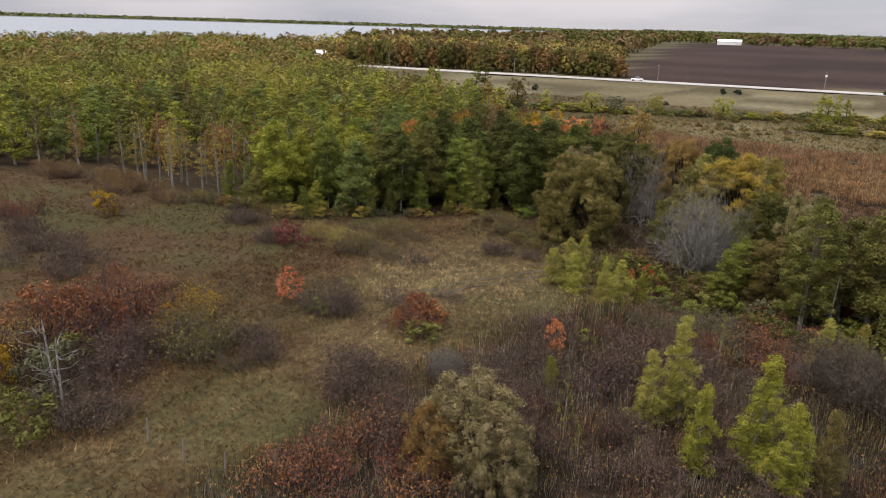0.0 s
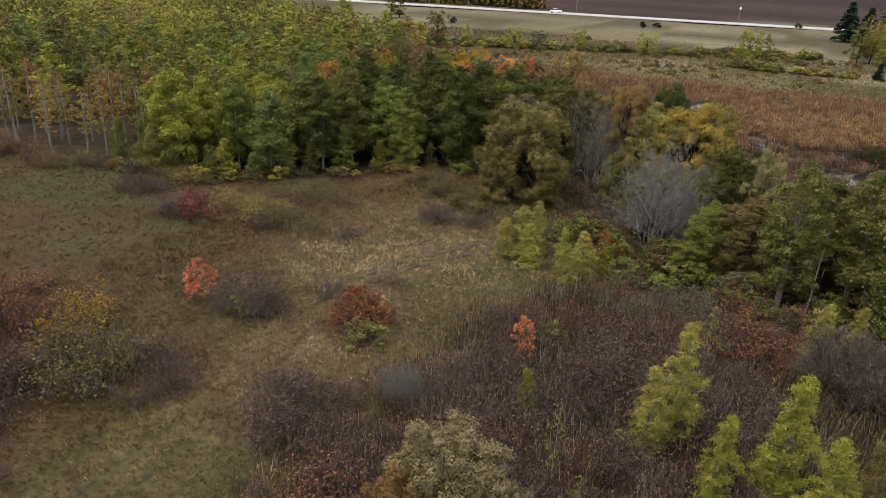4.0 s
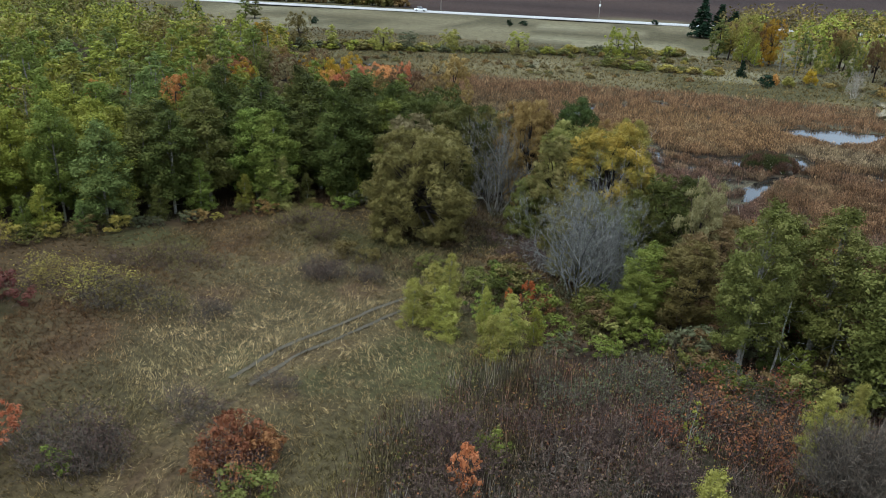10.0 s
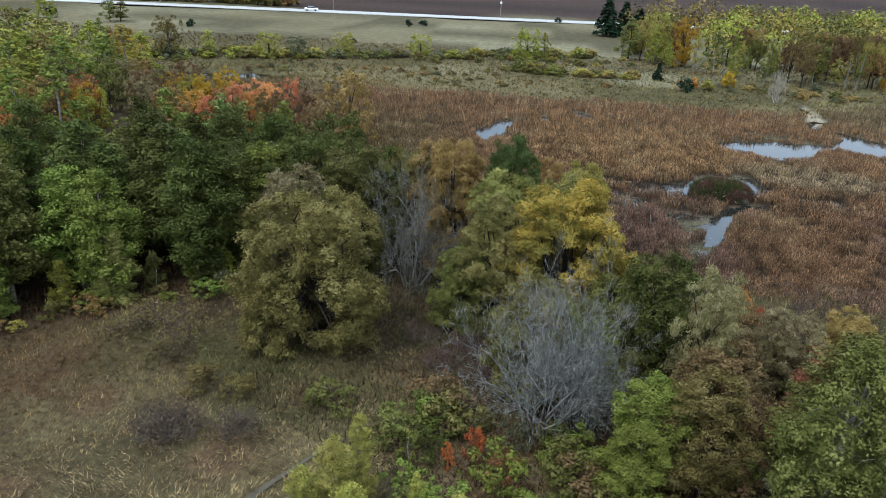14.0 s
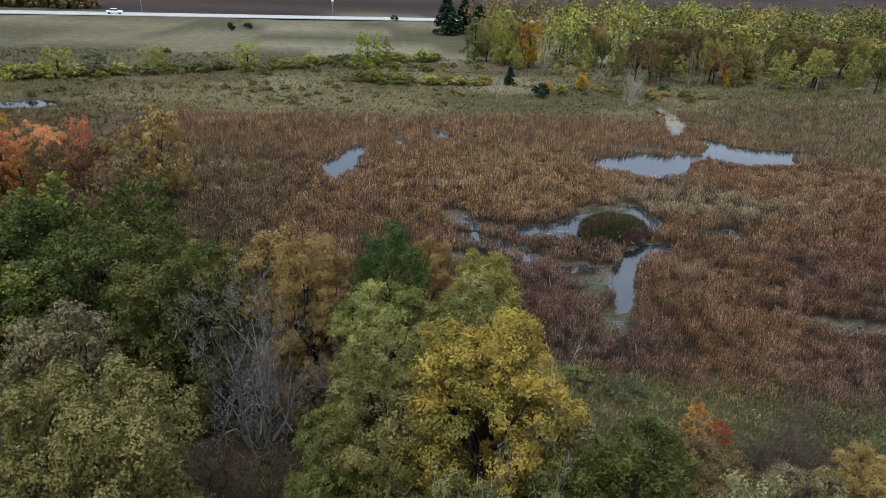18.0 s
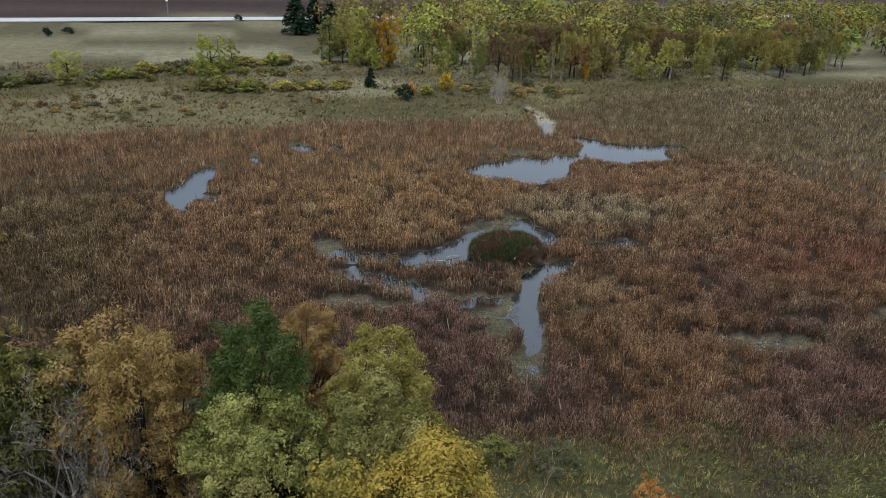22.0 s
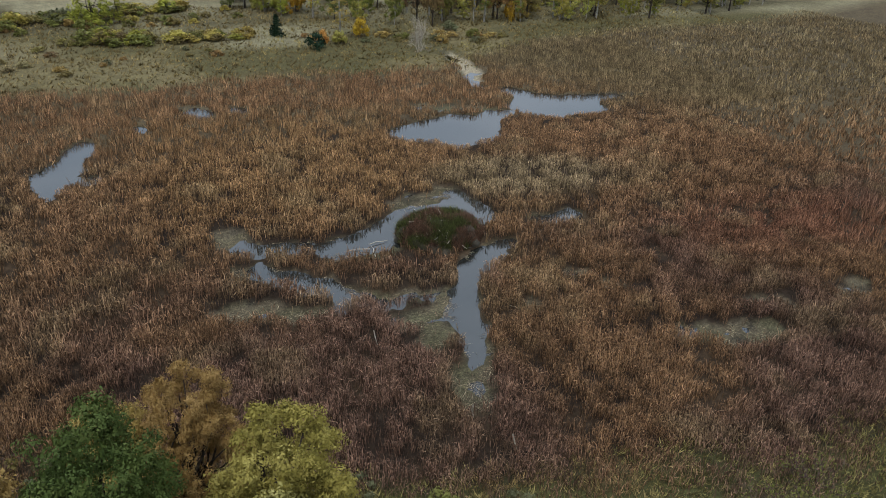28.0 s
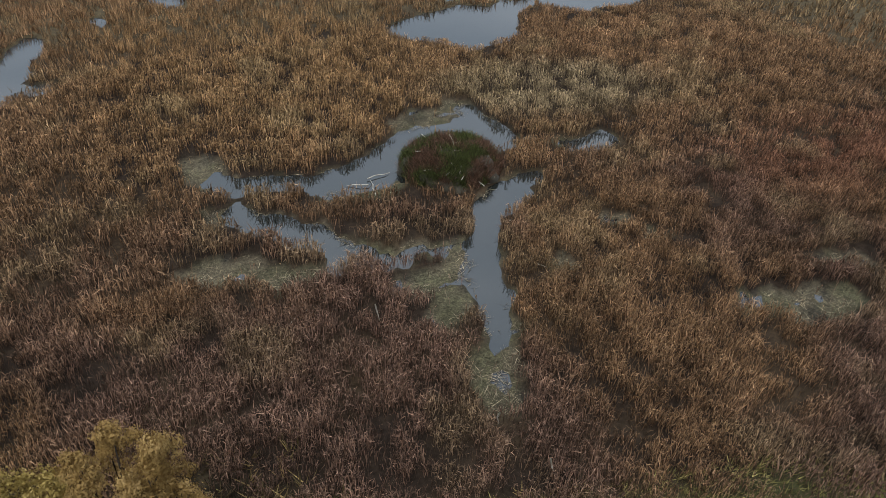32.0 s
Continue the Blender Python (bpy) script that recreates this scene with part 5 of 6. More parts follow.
# ---- the foot of the grove and of the wood ----
verge = rng_for(313)
for i in range(18):
    x = -56 + 37 * (i + verge.random()) / 18
    y = np.interp(x, *FRONT) - verge.uniform(-0.8, 1.6)
    h = verge.uniform(2.6, 5.6)
    tree("young_aspen" if h > 3.6 else "sapling", x, y, h, h * verge.uniform(0.26, 0.36), ("green", "yellow_green", "blue_green", "mixed", "olive_green")[i % 5], "aspen", "young_aspen",
         "leafy green young aspen at the foot of the grove", group="young aspens")
for i in range(40):
    x = -58 + 40 * (i + verge.random()) / 40
    y = np.interp(x, *FRONT) - verge.uniform(0.8, 3.4)
    h = verge.uniform(0.7, 1.7)
    tree("bush", x, y, h, h * verge.uniform(0.7, 1.1), ("olive_green", "yellow", "olive", "green", "tan", "grey_green")[int(verge.integers(6))], "stem", "bush", "low olive bush at the foot of the grove", "bush", "bushes along the wood")
for i in range(46):
    x = verge.uniform(-8, 19)
    y = np.interp(x, (-8, -2, 6, 14, 20), (12, 10, 6.5, 4.5, 3)) + verge.uniform(0, 8.5)
    h = verge.uniform(1.0, 2.6)
    tree("bush", x, y, h, h * verge.uniform(0.6, 0.9), ("green", "olive_green", "grey_green", "dark_green", "brown", "mixed")[int(verge.integers(6))], "stem", "bush", "leafy green bush at the foot of the wood", "bush", "bushes along the wood")

for x, y, h, r, leaf in ((-12.2, 48.0, 1.7, 1.8, "olive_green"), (-15.4, 51.5, 1.8, 1.9, "yellow_green"), (-9.2, 47.0, 1.5, 1.6, "olive"), (-18.4, 55.0, 2.0, 2.0, "yellow"), (-6.4, 45.4, 1.4, 1.5, "grey_green"),
                         (-14.0, 48.4, 2.6, 1.6, "gold"), (-20.0, 59.5, 1.8, 1.8, "olive_green"), (-16.6, 48.0, 2.2, 1.7, "olive"), (4.2, 40.2, 1.2, 1.6, "grey_green"), (7.4, 37.6, 1.2, 1.7, "olive_green"), (10.6, 36.4, 1.1, 1.4, "grey_green")):
    tree("bush", x, y, h, r, leaf, "stem", "bush", "green to yellow bush between wood and reeds", "bush", "bushes by the reeds")


def snag(x, y, h, lean, seed):
    """A dead aspen: a pale broken trunk with a few bare side branches."""
    rng = rng_for(seed)
    e = new("dead_aspen")
    e.location = (x, y, gz(x, y))
    tagged(e, "bare white trunk of a broken dead aspen", "tree", "dead aspens")
    tip = np.array((lean * h, rng.normal() * 0.1, h))
    part("trunk", mesh_of("snag_trunk", *tube([(0, 0, -0.3), tip * 0.35 + (0.05, 0, 0), tip * 0.7, tip, tip + (0.03, 0, 0.18)], [0.07, 0.06, 0.05, 0.035, 0.01], 8), BARK["aspen"], True), None, e)
    for i in range(13):
        s = tip * rng.uniform(0.3, 0.95)
        a = rng.uniform(0, 6.283)
        q = s + np.array((math.cos(a), math.sin(a), rng.uniform(-0.1, 0.5))) * rng.uniform(0.6, 1.9)
        part("branch", mesh_of("snag_branch", *limb_to(s, q, 0.022, 0.007, rng, 5, 0.3), BARK["silver"], True), None, e)


for k, (x, y, h, lean) in enumerate(((8.8, 8.9, 8.2, -0.03), (10.4, 8.8, 5.0, 0.03), (13.4, 9.8, 5.0, 0.03), (-20.8, -29.0, 4.6, 0.05), (-22.4, -28.4, 5.0, 0.02))):
    snag(x, y, h, lean, 350 + k)


# ---- reeds and grasses ----
def toned_material(name, layer, rough=0.8, trans=0.15, light=3.2, dark=0.25):
    """Blades: the tone of their stand from the mesh, each blade lighter or darker."""
    m, n, l, p = material(name)
    v = n.new("ShaderNodeVertexColor")
    v.layer_name = layer
    g = n.new("ShaderNodeNewGeometry")
    c = mix_colour(n, l, 1.0, v.outputs["Color"], ramp(n, l, g.outputs["Random Per Island"], ((dark, dark * 0.92, dark * 0.88), (0.55, 0.53, 0.5), (0.95, 0.92, 0.87), (1.4, 1.35, 1.28), (light, light * 0.97, light * 0.9))), "MULTIPLY")
    l.new(c, p.inputs["Base Color"])
    p.inputs["Roughness"].default_value = rough
    p.inputs["Specular IOR Level"].default_value = 0.05
    t = n.new("ShaderNodeBsdfTranslucent")
    l.new(c, t.inputs["Color"])
    mx = n.new("ShaderNodeMixShader")
    mx.inputs["Fac"].default_value = trans
    l.new(p.outputs["BSDF"], mx.inputs[1])
    l.new(t.outputs["BSDF"], mx.inputs[2])
    l.new(mx.outputs["Shader"], n["Material Output"].inputs["Surface"])
    return m


REED = toned_material("dry_reed_blades", "tone", light=2.5, dark=0.3)
TANGLE = toned_material("thicket_stem_bark", "tone", light=5.0, dark=0.3)
SEDGE = toned_material("far_sedge_blades", "tone", light=1.6, dark=0.7)
GRASS = toned_material("meadow_grass_blades", "tone", light=2.0, dark=0.42)


def blades(name, x, y, z, h, w, lean, az, colour, mat, bent=True):
    """Upright tapering blades, bent over at the tip if asked; colour is a row per blade."""
    n_ = len(x)
    rng = rng_for(n_)
    base = np.stack([x, y, z], 1)
    dirv = np.stack([np.cos(az), np.sin(az), 0 * az], 1)
    fa = rng.uniform(0, np.pi, n_)
    side = np.stack([np.cos(fa), np.sin(fa), 0 * fa], 1) * (w / 2)[:, None]
    up = np.array((0, 0, 1.0))
    if bent:
        mid = base + up * (h * 0.62)[:, None] + dirv * (h * 0.1)[:, None] + rng.normal(size=(n_, 3)) * 0.04
        drop = rng.uniform(-0.9, 1.4, n_)
        tip = mid + (dirv * np.cos(drop)[:, None] + up * np.sin(drop)[:, None]) * (h * rng.uniform(0.14, 0.34, n_))[:, None]
        v = np.stack([base, mid + side, mid - side, mid + side, tip, mid - side], 1).reshape(-1, 3)
        f = np.arange(6 * n_).reshape(-1, 3)
        per = 6
    else:
        tip = base + up * (h * np.sqrt(np.maximum(0.05, 1 - lean ** 2)))[:, None] + dirv * (h * lean)[:, None]
        v = np.stack([base - side, base + side, tip], 1).reshape(-1, 3)
        f = np.arange(3 * n_).reshape(-1, 3)
        per = 3
    me = mesh_of(name, v, f, mat)
    a = me.color_attributes.new("tone", "FLOAT_COLOR", "POINT")
    rgba = np.ones((n_ * per, 4), np.float32)
    rgba[:, :3] = np.repeat(colour, per, 0) * DEPTH
    a.data.foreach_set("color", rgba.ravel())
    return me


def blend(a, b, k):
    return a * (1 - k[:, None]) + np.array(b)[None, :] * k[:, None]


def reed_tone(x, y):
    n1, n2 = fbm(x / 11, y / 11, 201, 4), fbm(x / 3.5, y / 3.5, 207, 3)
    c = np.array((0.205, 0.126, 0.071))[None, :] * np.ones((len(x), 1))
    c = blend(c, (0.16, 0.1, 0.074), smooth_step(n1, 0.36, 0.6) * smooth_step(-y, -66, -52))
    c = blend(c, (0.235, 0.15, 0.075), smooth_step(-np.abs(y - 82 + 0.1 * x), -22, -8) * smooth_step(34 - x, 0, 16) * smooth_step(x, -6, 4) * (0.55 + 0.45 * n2))
    c = blend(c, (0.27, 0.215, 0.135), smooth_step(-blob(x, y, 31, 70, 12, 7, -12), 0, 4) * 0.85)
    c = blend(c, (0.2, 0.1, 0.066), smooth_step(-blob(x, y, 46, 54, 12, 6, -10), -2, 4) * 0.8)
    c = blend(c, (0.15, 0.125, 0.072), smooth_step(x + 0.5 * (y - 90), 42, 70) * smooth_step(y, 66, 88) * 0.8)
    c = blend(c, (0.2, 0.165, 0.1), smooth_step(y, 104, 120) * smooth_step(fbm(x / 9, y / 6, 211, 3), 0.4, 0.6) * 0.8)
    c = blend(c, (0.1, 0.085, 0.045), smooth_step(-x - 6, 0, 10) * smooth_step(-y, -105, -80) * 0.6)
    c = blend(c, (0.22, 0.165, 0.095), smooth_step(n2, 0.58, 0.75) * 0.5)
    # shadows between clumps painted into the blade tone; reeds also lighter past y 60
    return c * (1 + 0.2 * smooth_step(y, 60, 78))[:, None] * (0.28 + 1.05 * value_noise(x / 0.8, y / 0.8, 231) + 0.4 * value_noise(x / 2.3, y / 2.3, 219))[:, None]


def reed_stand(name, x0, x1, y0, y1, density, width, seed, tall=1.35, bent=True):
    rng = rng_for(seed)
    k = int((x1 - x0) * (y1 - y0) * density / 4)
    cx, cy = rng.uniform(x0, x1, k), rng.uniform(y0, y1, k)
    clump = value_noise(cx / 0.8, cy / 0.8, 231)
    keep = (clump > 0.1 + 0.34 * rng.random(k))
    cx, cy = cx[keep], cy[keep]
    x = (cx[:, None] + rng.normal(size=(len(cx), 4)) * 0.13).ravel()
    y = (cy[:, None] + rng.normal(size=(len(cx), 4)) * 0.13).ravel()
    w_, s_ = wet(x, y)
    inside = marsh(x, y)
    lodge = np.hypot(x - LODGE[0], y - LODGE[1])
    keep = (inside > rng.uniform(-2.5, 1.5, len(x))) & ((s_ > 0.05) | ((w_ > 0.3) & (rng.random(len(x)) < 0.012))) & (lodge > 3.5)
    x, y, s_ = x[keep], y[keep], s_[keep]
    h = tall * rng.uniform(0.6, 1.1, len(x)) * (0.72 + 0.5 * fbm(x / 5, y / 5, 241, 3)) * (0.6 + 0.4 * smooth_step(marsh(x, y), -2, 5))
    h = h * (0.62 + 0.5 * value_noise(x / 0.8, y / 0.8, 231))
    h = h * np.where((wet(x, y + 2.2)[0] < 0) & (y > 74), 0.6, 1.0)
    az = rng.uniform(0, 6.283, len(x))
    lean = np.clip(np.abs(rng.normal(size=len(x))) * 0.32 + 0.08, 0, 0.9)
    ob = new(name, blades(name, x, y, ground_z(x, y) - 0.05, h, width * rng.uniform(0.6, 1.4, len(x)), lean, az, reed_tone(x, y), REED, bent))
    return tagged(ob, "dense stand of dry brown cattails in the marsh", "reeds", kind="stuff")


reed_stand("cattails", -16, 48, 30, 56, 185, 0.034, 501)
reed_stand("cattails", 48, 72, 30, 56, 40, 0.07, 505, bent=False)
reed_stand("cattails", -28, 62, 56, 84, 82, 0.05, 502)
reed_stand("cattails", -34, 80, 84, 126, 50, 0.065, 503, tall=1.1, bent=False)
reed_stand("cattails", 62, 150, 56, 142, 15, 0.12, 504, tall=1.0, bent=False)


def grass_tone(x, y):
    n1, n2 = fbm(x / 12, y / 12, 301, 4), fbm(x / 3, y / 3, 307, 3)
    c = np.array((0.165, 0.135, 0.07))[None, :] * np.ones((len(x), 1))
    c = blend(c, (0.13, 0.085, 0.05), smooth_step(n1, 0.45, 0.62))
    c = blend(c, (0.1, 0.1, 0.045), smooth_step(fbm(x / 7, y / 7, 313, 3), 0.5, 0.66) * 0.8)
    c = blend(c, (0.27, 0.225, 0.125), smooth_step(n2, 0.52, 0.72) * 0.7)
    pale = smooth_step(-blob(x, y, -17, 6, 10, 12, 0), -4, 5) + smooth_step(-track_distance(x, y), -3.4, -1.0) * 0.9
    c = blend(c, (0.34, 0.3, 0.19), np.clip(pale, 0, 1) * 0.7)
    c = blend(c, (0.135, 0.084, 0.042), smooth_step(-y, 4, 22) * 0.6)
    c = blend(c, (0.105, 0.066, 0.036), smooth_step(-x - 22, 0, 14) * 0.75)
    c = blend(c, (0.085, 0.065, 0.038), smooth_step(-np.abs(track_distance(x, y) - 0.66), -0.3, -0.1) * 0.9)
    c = blend(c, (0.19, 0.19, 0.085), smooth_step(x, 2, 6) * smooth_step(y, 20, 26) * (0.35 + 0.5 * smooth_step(fbm(x / 3, y / 3, 317, 3), 0.4, 0.6)))
    c = blend(c, (0.145, 0.124, 0.062), smooth_step(y, 100, 116) * (0.35 + 0.65 * smooth_step(n1, 0.35, 0.55)))
    mat_ = value_noise(x / 0.45 + 0.5 * y, y / 0.6, 337) * 0.6 + value_noise(x / 1.3, y / 1.1, 339) * 0.4
    return c * (1.1, 0.99, 0.86) * (0.45 + 1.15 * mat_ * (1 + 0.15 * smooth_step(y, 104, 114)))[:, None]


def grass_stand(name, x0, x1, y0, y1, density, width, tall, seed, label, keep_if, mat=GRASS):
    rng = rng_for(seed)
    k = int((x1 - x0) * (y1 - y0) * density / 5)
    cx, cy = rng.uniform(x0, x1, k), rng.uniform(y0, y1, k)
    x = (cx[:, None] + rng.normal(size=(k, 5)) * 0.07).ravel()
    y = (cy[:, None] + rng.normal(size=(k, 5)) * 0.07).ravel()
    az0 = np.repeat(rng.uniform(0, 6.283, k), 5)
    cast = np.repeat(rng.uniform(0.55, 1.5, k), 5)
    d = track_distance(x, y)
    keep = keep_if(x, y) & (marsh(x, y) < 2) & ~((np.abs(d - 0.66) < 0.14) & (rng.random(len(x)) < 0.95))
    x, y, az0, cast = x[keep], y[keep], az0[keep], cast[keep]
    h = tall * rng.uniform(0.5, 1.25, len(x)) * (0.6 + 0.8 * fbm(x / 3, y / 3, 331, 3))
    az = 9.0 * fbm(x / 5, y / 5, 341, 2) + 0.5 * az0 + rng.normal(size=len(x)) * 0.9
    lean = np.clip(rng.normal(size=len(x)) * 0.17 + 0.72, 0.1, 0.97)
    me = blades(name, x, y, ground_z(x, y) - 0.03, h, width * rng.uniform(0.6, 1.4, len(x)), lean, az, grass_tone(x, y) * cast[:, None], mat, False)
    return tagged(new(name, me), label, "grass", kind="stuff")


def open_meadow(x, y):
    return (y < np.interp(x, *FRONT) + 1.0) & (x < np.interp(y, (-40, -22, -6, 6, 14, 30), (-8, -6, -3, -2, 2, 4)))


grass_stand("meadow_grass", -34, 4, -34, 30, 150, 0.036, 0.3, 601, "matted dry tan and olive meadow grass", open_meadow)
grass_stand("meadow_grass", -104, -34, -28, 18, 30, 0.05, 0.32, 602, "matted dry brown meadow grass", open_meadow)
grass_stand("fringe_grass", 2, 48, 18, 40, 110, 0.045, 0.38, 603, "tall green and tan grass along the marsh", lambda x, y: y > 18)
grass_stand("fringe_grass", -40, 6, 36, 92, 20, 0.06, 0.8, 605, "green and tan grass between wood and reeds", lambda x, y: (marsh(x, y) > -9))
grass_stand("fringe_grass", -80, -28, 74, 118, 14, 0.09, 0.6, 606, "tan and olive grass behind the maples", lambda x, y: y > np.interp(x, *BACK) - 6)
grass_stand("far_sedge", -90, 120, 112, 168, 8.0, 0.12, 0.55, 604, "tan sedge and low scrub beyond the reeds", lambda x, y: marsh(x, y) < 3, SEDGE)

# weeds and broken reeds lying on the mud
rng = rng_for(77)
lx, ly = rng.uniform(1, 44, 130000), rng.uniform(41, 71, 130000)
w_, s_ = wet(lx, ly)
ok = (s_ < 0.2) & (w_ > -0.25 * (fbm(lx / 1.5, ly / 1.5, 401, 2) > 0.55)) & (fbm(lx / 1.1, ly / 1.1, 403, 2) > np.where(lx > 24, 0.66, 0.55))
lx, ly = lx[ok], ly[ok]
k = len(lx)
me = blades("reed_litter", lx, ly, np.full(k, 0.012), rng.uniform(0.1, 0.7, k), rng.uniform(0.015, 0.05, k), np.full(k, 0.985), 6.283 * rng.random(k),
            np.array((0.22, 0.185, 0.13))[None, :] * rng.uniform(0.4, 1.2, (k, 1)), REED, False)
me.vertices.foreach_get("co", co := np.empty(len(me.vertices) * 3, np.float32))
co[2::3] = 0.012 + 0.03 * (np.arange(len(co) // 3) % 3 == 2)
me.vertices.foreach_set("co", co)
tagged(new("reed_litter", me), "pale broken reeds and weed on wet mud", "litter", kind="stuff")

# the beaver lodge: a mound of earth and weeds with sticks over it
mud_mat = plain_material("weedy_mud", (0.04, 0.033, 0.02), 0.95, 0, 0.7, 2.5)
bm = bmesh.new()
bmesh.ops.create_icosphere(bm, subdivisions=4, radius=1)
for v in bm.verts:
    f_ = noise.noise(v.co * 2.2) * 0.2 + noise.noise(v.co * 9) * 0.06
    v.co = Vector((v.co.x * 3.3, v.co.y * 2.9, max(v.co.z, -0.3) * 1.5)) * (1 + f_)
lodge = new("beaver_lodge")
lodge.location = (LODGE[0], LODGE[1], 0.0)
tagged(lodge, "low mound of mud, sticks and weeds in the pool", "beaver lodge")
part("mound", bm_mesh("mound", bm, mud_mat, True), None, lodge, "brown mud and weed mound")
stick = mesh_of("stick", *tube([(-0.75, 0, 0), (-0.2, 0.05, 0.04), (0.3, -0.03, 0.02), (0.75, 0.02, 0)], [0.028, 0.025, 0.02, 0.01], 5), BARK["grey"], True)
for i in range(70):
    a, k_ = rng.uniform(0, 6.283), math.sqrt(rng.random())
    x, y = 2.9 * k_ * math.cos(a), 2.6 * k_ * math.sin(a)
    ob = part("stick", stick, (BARK["grey"], BARK["stem"], BARK["bleached"])[i % 3], lodge)
    ob.matrix_local = Matrix.LocRotScale((x, y, 1.5 * math.sqrt(max(0, 1 - k_ * k_)) + 0.06), Euler((rng.normal() * 0.3, rng.normal() * 0.3, rng.uniform(0, 6.28))), (1, 1, 1))
wa, wr = 6.283 * rng.random(26000), np.sqrt(rng.random(26000))
wx, wy, k_ = LODGE[0] + 3.3 * wr * np.cos(wa), LODGE[1] + 2.95 * wr * np.sin(wa), wr ** 2
tone = np.where((fbm(wx / 0.9, wy / 0.9, 411, 2) > 0.5)[:, None], np.array((0.07, 0.082, 0.028)), np.array((0.12, 0.072, 0.05)))
weeds = blades("weeds", wx, wy, 1.46 * np.sqrt(1 - k_) - 0.05, rng.uniform(0.2, 0.75, len(wx)) * (0.5 + fbm(wx / 0.7, wy / 0.7, 413, 2)), np.full(len(wx), 0.05), rng.uniform(0.3, 0.9, len(wx)), 6.283 * rng.random(len(wx)), tone, GRASS, False)
tagged(new("lodge_weeds", weeds), "green and brown weeds growing on the lodge", "weeds", kind="stuff")

# grey sticks and snags standing or lying in the marsh
for x, y, z, sx, rx, rz in ((9.5, 50.4, 0.6, 0.95, 80, 20), (11.8, 42.9, 0.5, 1.1, 70, 60), (12.5, 40.0, 0.6, 1.2, 75, 10), (19.6, 55.6, 0.06, 1.0, 4, 30), (18.8, 51.6, 0.08, 0.8, 3, 120),
                            (14.2, 62.8, 0.07, 1.1, 2, 10), (12.6, 62.2, 0.07, 0.9, 3, 160), (13.4, 61.6, 0.07, 1.2, 2, 80), (6.4, 52.2, 0.15, 1.3, 6, 40), (-1.6, 44.8, 0.5, 1.4, 8, 15), (26.0, 51.2, 0.06, 1.0, 2, 140)):
    ob = tagged(part("driftwood_stick", stick, BARK["bleached"]), "bleached stick standing or lying in the marsh", "stick", "driftwood sticks")
    ob.matrix_world = Matrix.LocRotScale((x, y, z), Euler((0, radians(rx), radians(rz))), (sx, 1.3, 1.3))


# ---- the tangle of thin stems and fallen leaves between the shrubs ----
def thicket_depth(x, y):
    """Positive inside the thicket, in metres from its edge."""
    west = np.interp(y, (-40, -22, -6, 6, 14), (-11, -9.5, -8, -6, 0))
    return np.minimum(np.minimum(x - west, 24 - x), np.interp(x, (-8, 6, 14, 24), (8, 7, 5, 3)) - y) + (fbm(x / 4, y / 4, 431, 3) - 0.5) * 6


def tangle_tone(x, y):
    n1, n2 = fbm(x / 5, y / 5, 441, 3), fbm(x / 2.2, y / 2.2, 443, 3)
    c = np.array((0.125, 0.106, 0.09))[None, :] * np.ones((len(x), 1))
    c = blend(c, (0.12, 0.068, 0.05), smooth_step(n1, 0.42, 0.58))
    c = blend(c, (0.1, 0.085, 0.044), smooth_step(fbm(x / 6, y / 6, 447, 3), 0.52, 0.66) * 0.8)
    c = blend(c, (0.19, 0.18, 0.16), smooth_step(n2, 0.55, 0.72) * 0.7)
    return c * (0.3 + 1.1 * value_noise(x / 0.9, y / 0.9, 449))[:, None]


rng = rng_for(611)
tx, ty = rng.uniform(-14, 22, 130000), rng.uniform(-34, 10, 130000)
ok = (thicket_depth(tx, ty) > rng.uniform(-1.5, 1.5, len(tx))) & (value_noise(tx / 0.9, ty / 0.9, 449) > 0.15 + 0.2 * rng.random(len(tx)))
tx, ty = tx[ok], ty[ok]
k = len(tx)
th = rng.uniform(0.5, 1.75, k) * (0.55 + 0.7 * value_noise(tx / 1.7, ty / 1.7, 453))
me = blades("thicket_stems", tx, ty, ground_z(tx, ty) - 0.05, th, rng.uniform(0.014, 0.036, k), np.abs(rng.normal(size=k)) * 0.2 + 0.05, 6.283 * rng.random(k), tangle_tone(tx, ty), TANGLE, False)
tagged(new("thicket_stems", me), "tangle of thin leafless grey and brown stems", "undergrowth", kind="stuff")
lz = ground_z(tx, ty) + th * rng.uniform(0.05, 0.9, k)
tint = rng.random(k)
for leaf, lo, hi in (("dry", 0.0, 0.2), ("russet", 0.2, 0.27), ("olive", 0.27, 0.38), ("tan", 0.38, 0.44), ("olive_green", 0.44, 0.5)):
    q = (tint >= lo) & (tint < hi)
    c_ = np.stack([tx[q], ty[q], lz[q]], 1) + rng.normal(size=(q.sum(), 3)) * (0.15, 0.15, 0.05)
    lv = leaf_quads(c_, rng.normal(size=c_.shape) + (0, 0, 0.6), rng.uniform(0.05, 0.11, len(c_)), rng)
    tagged(new("thicket_leaves", mesh_of("thicket_leaves", *lv, LEAF[leaf])), "last dry leaves among the thicket stems", "undergrowth", kind="stuff")

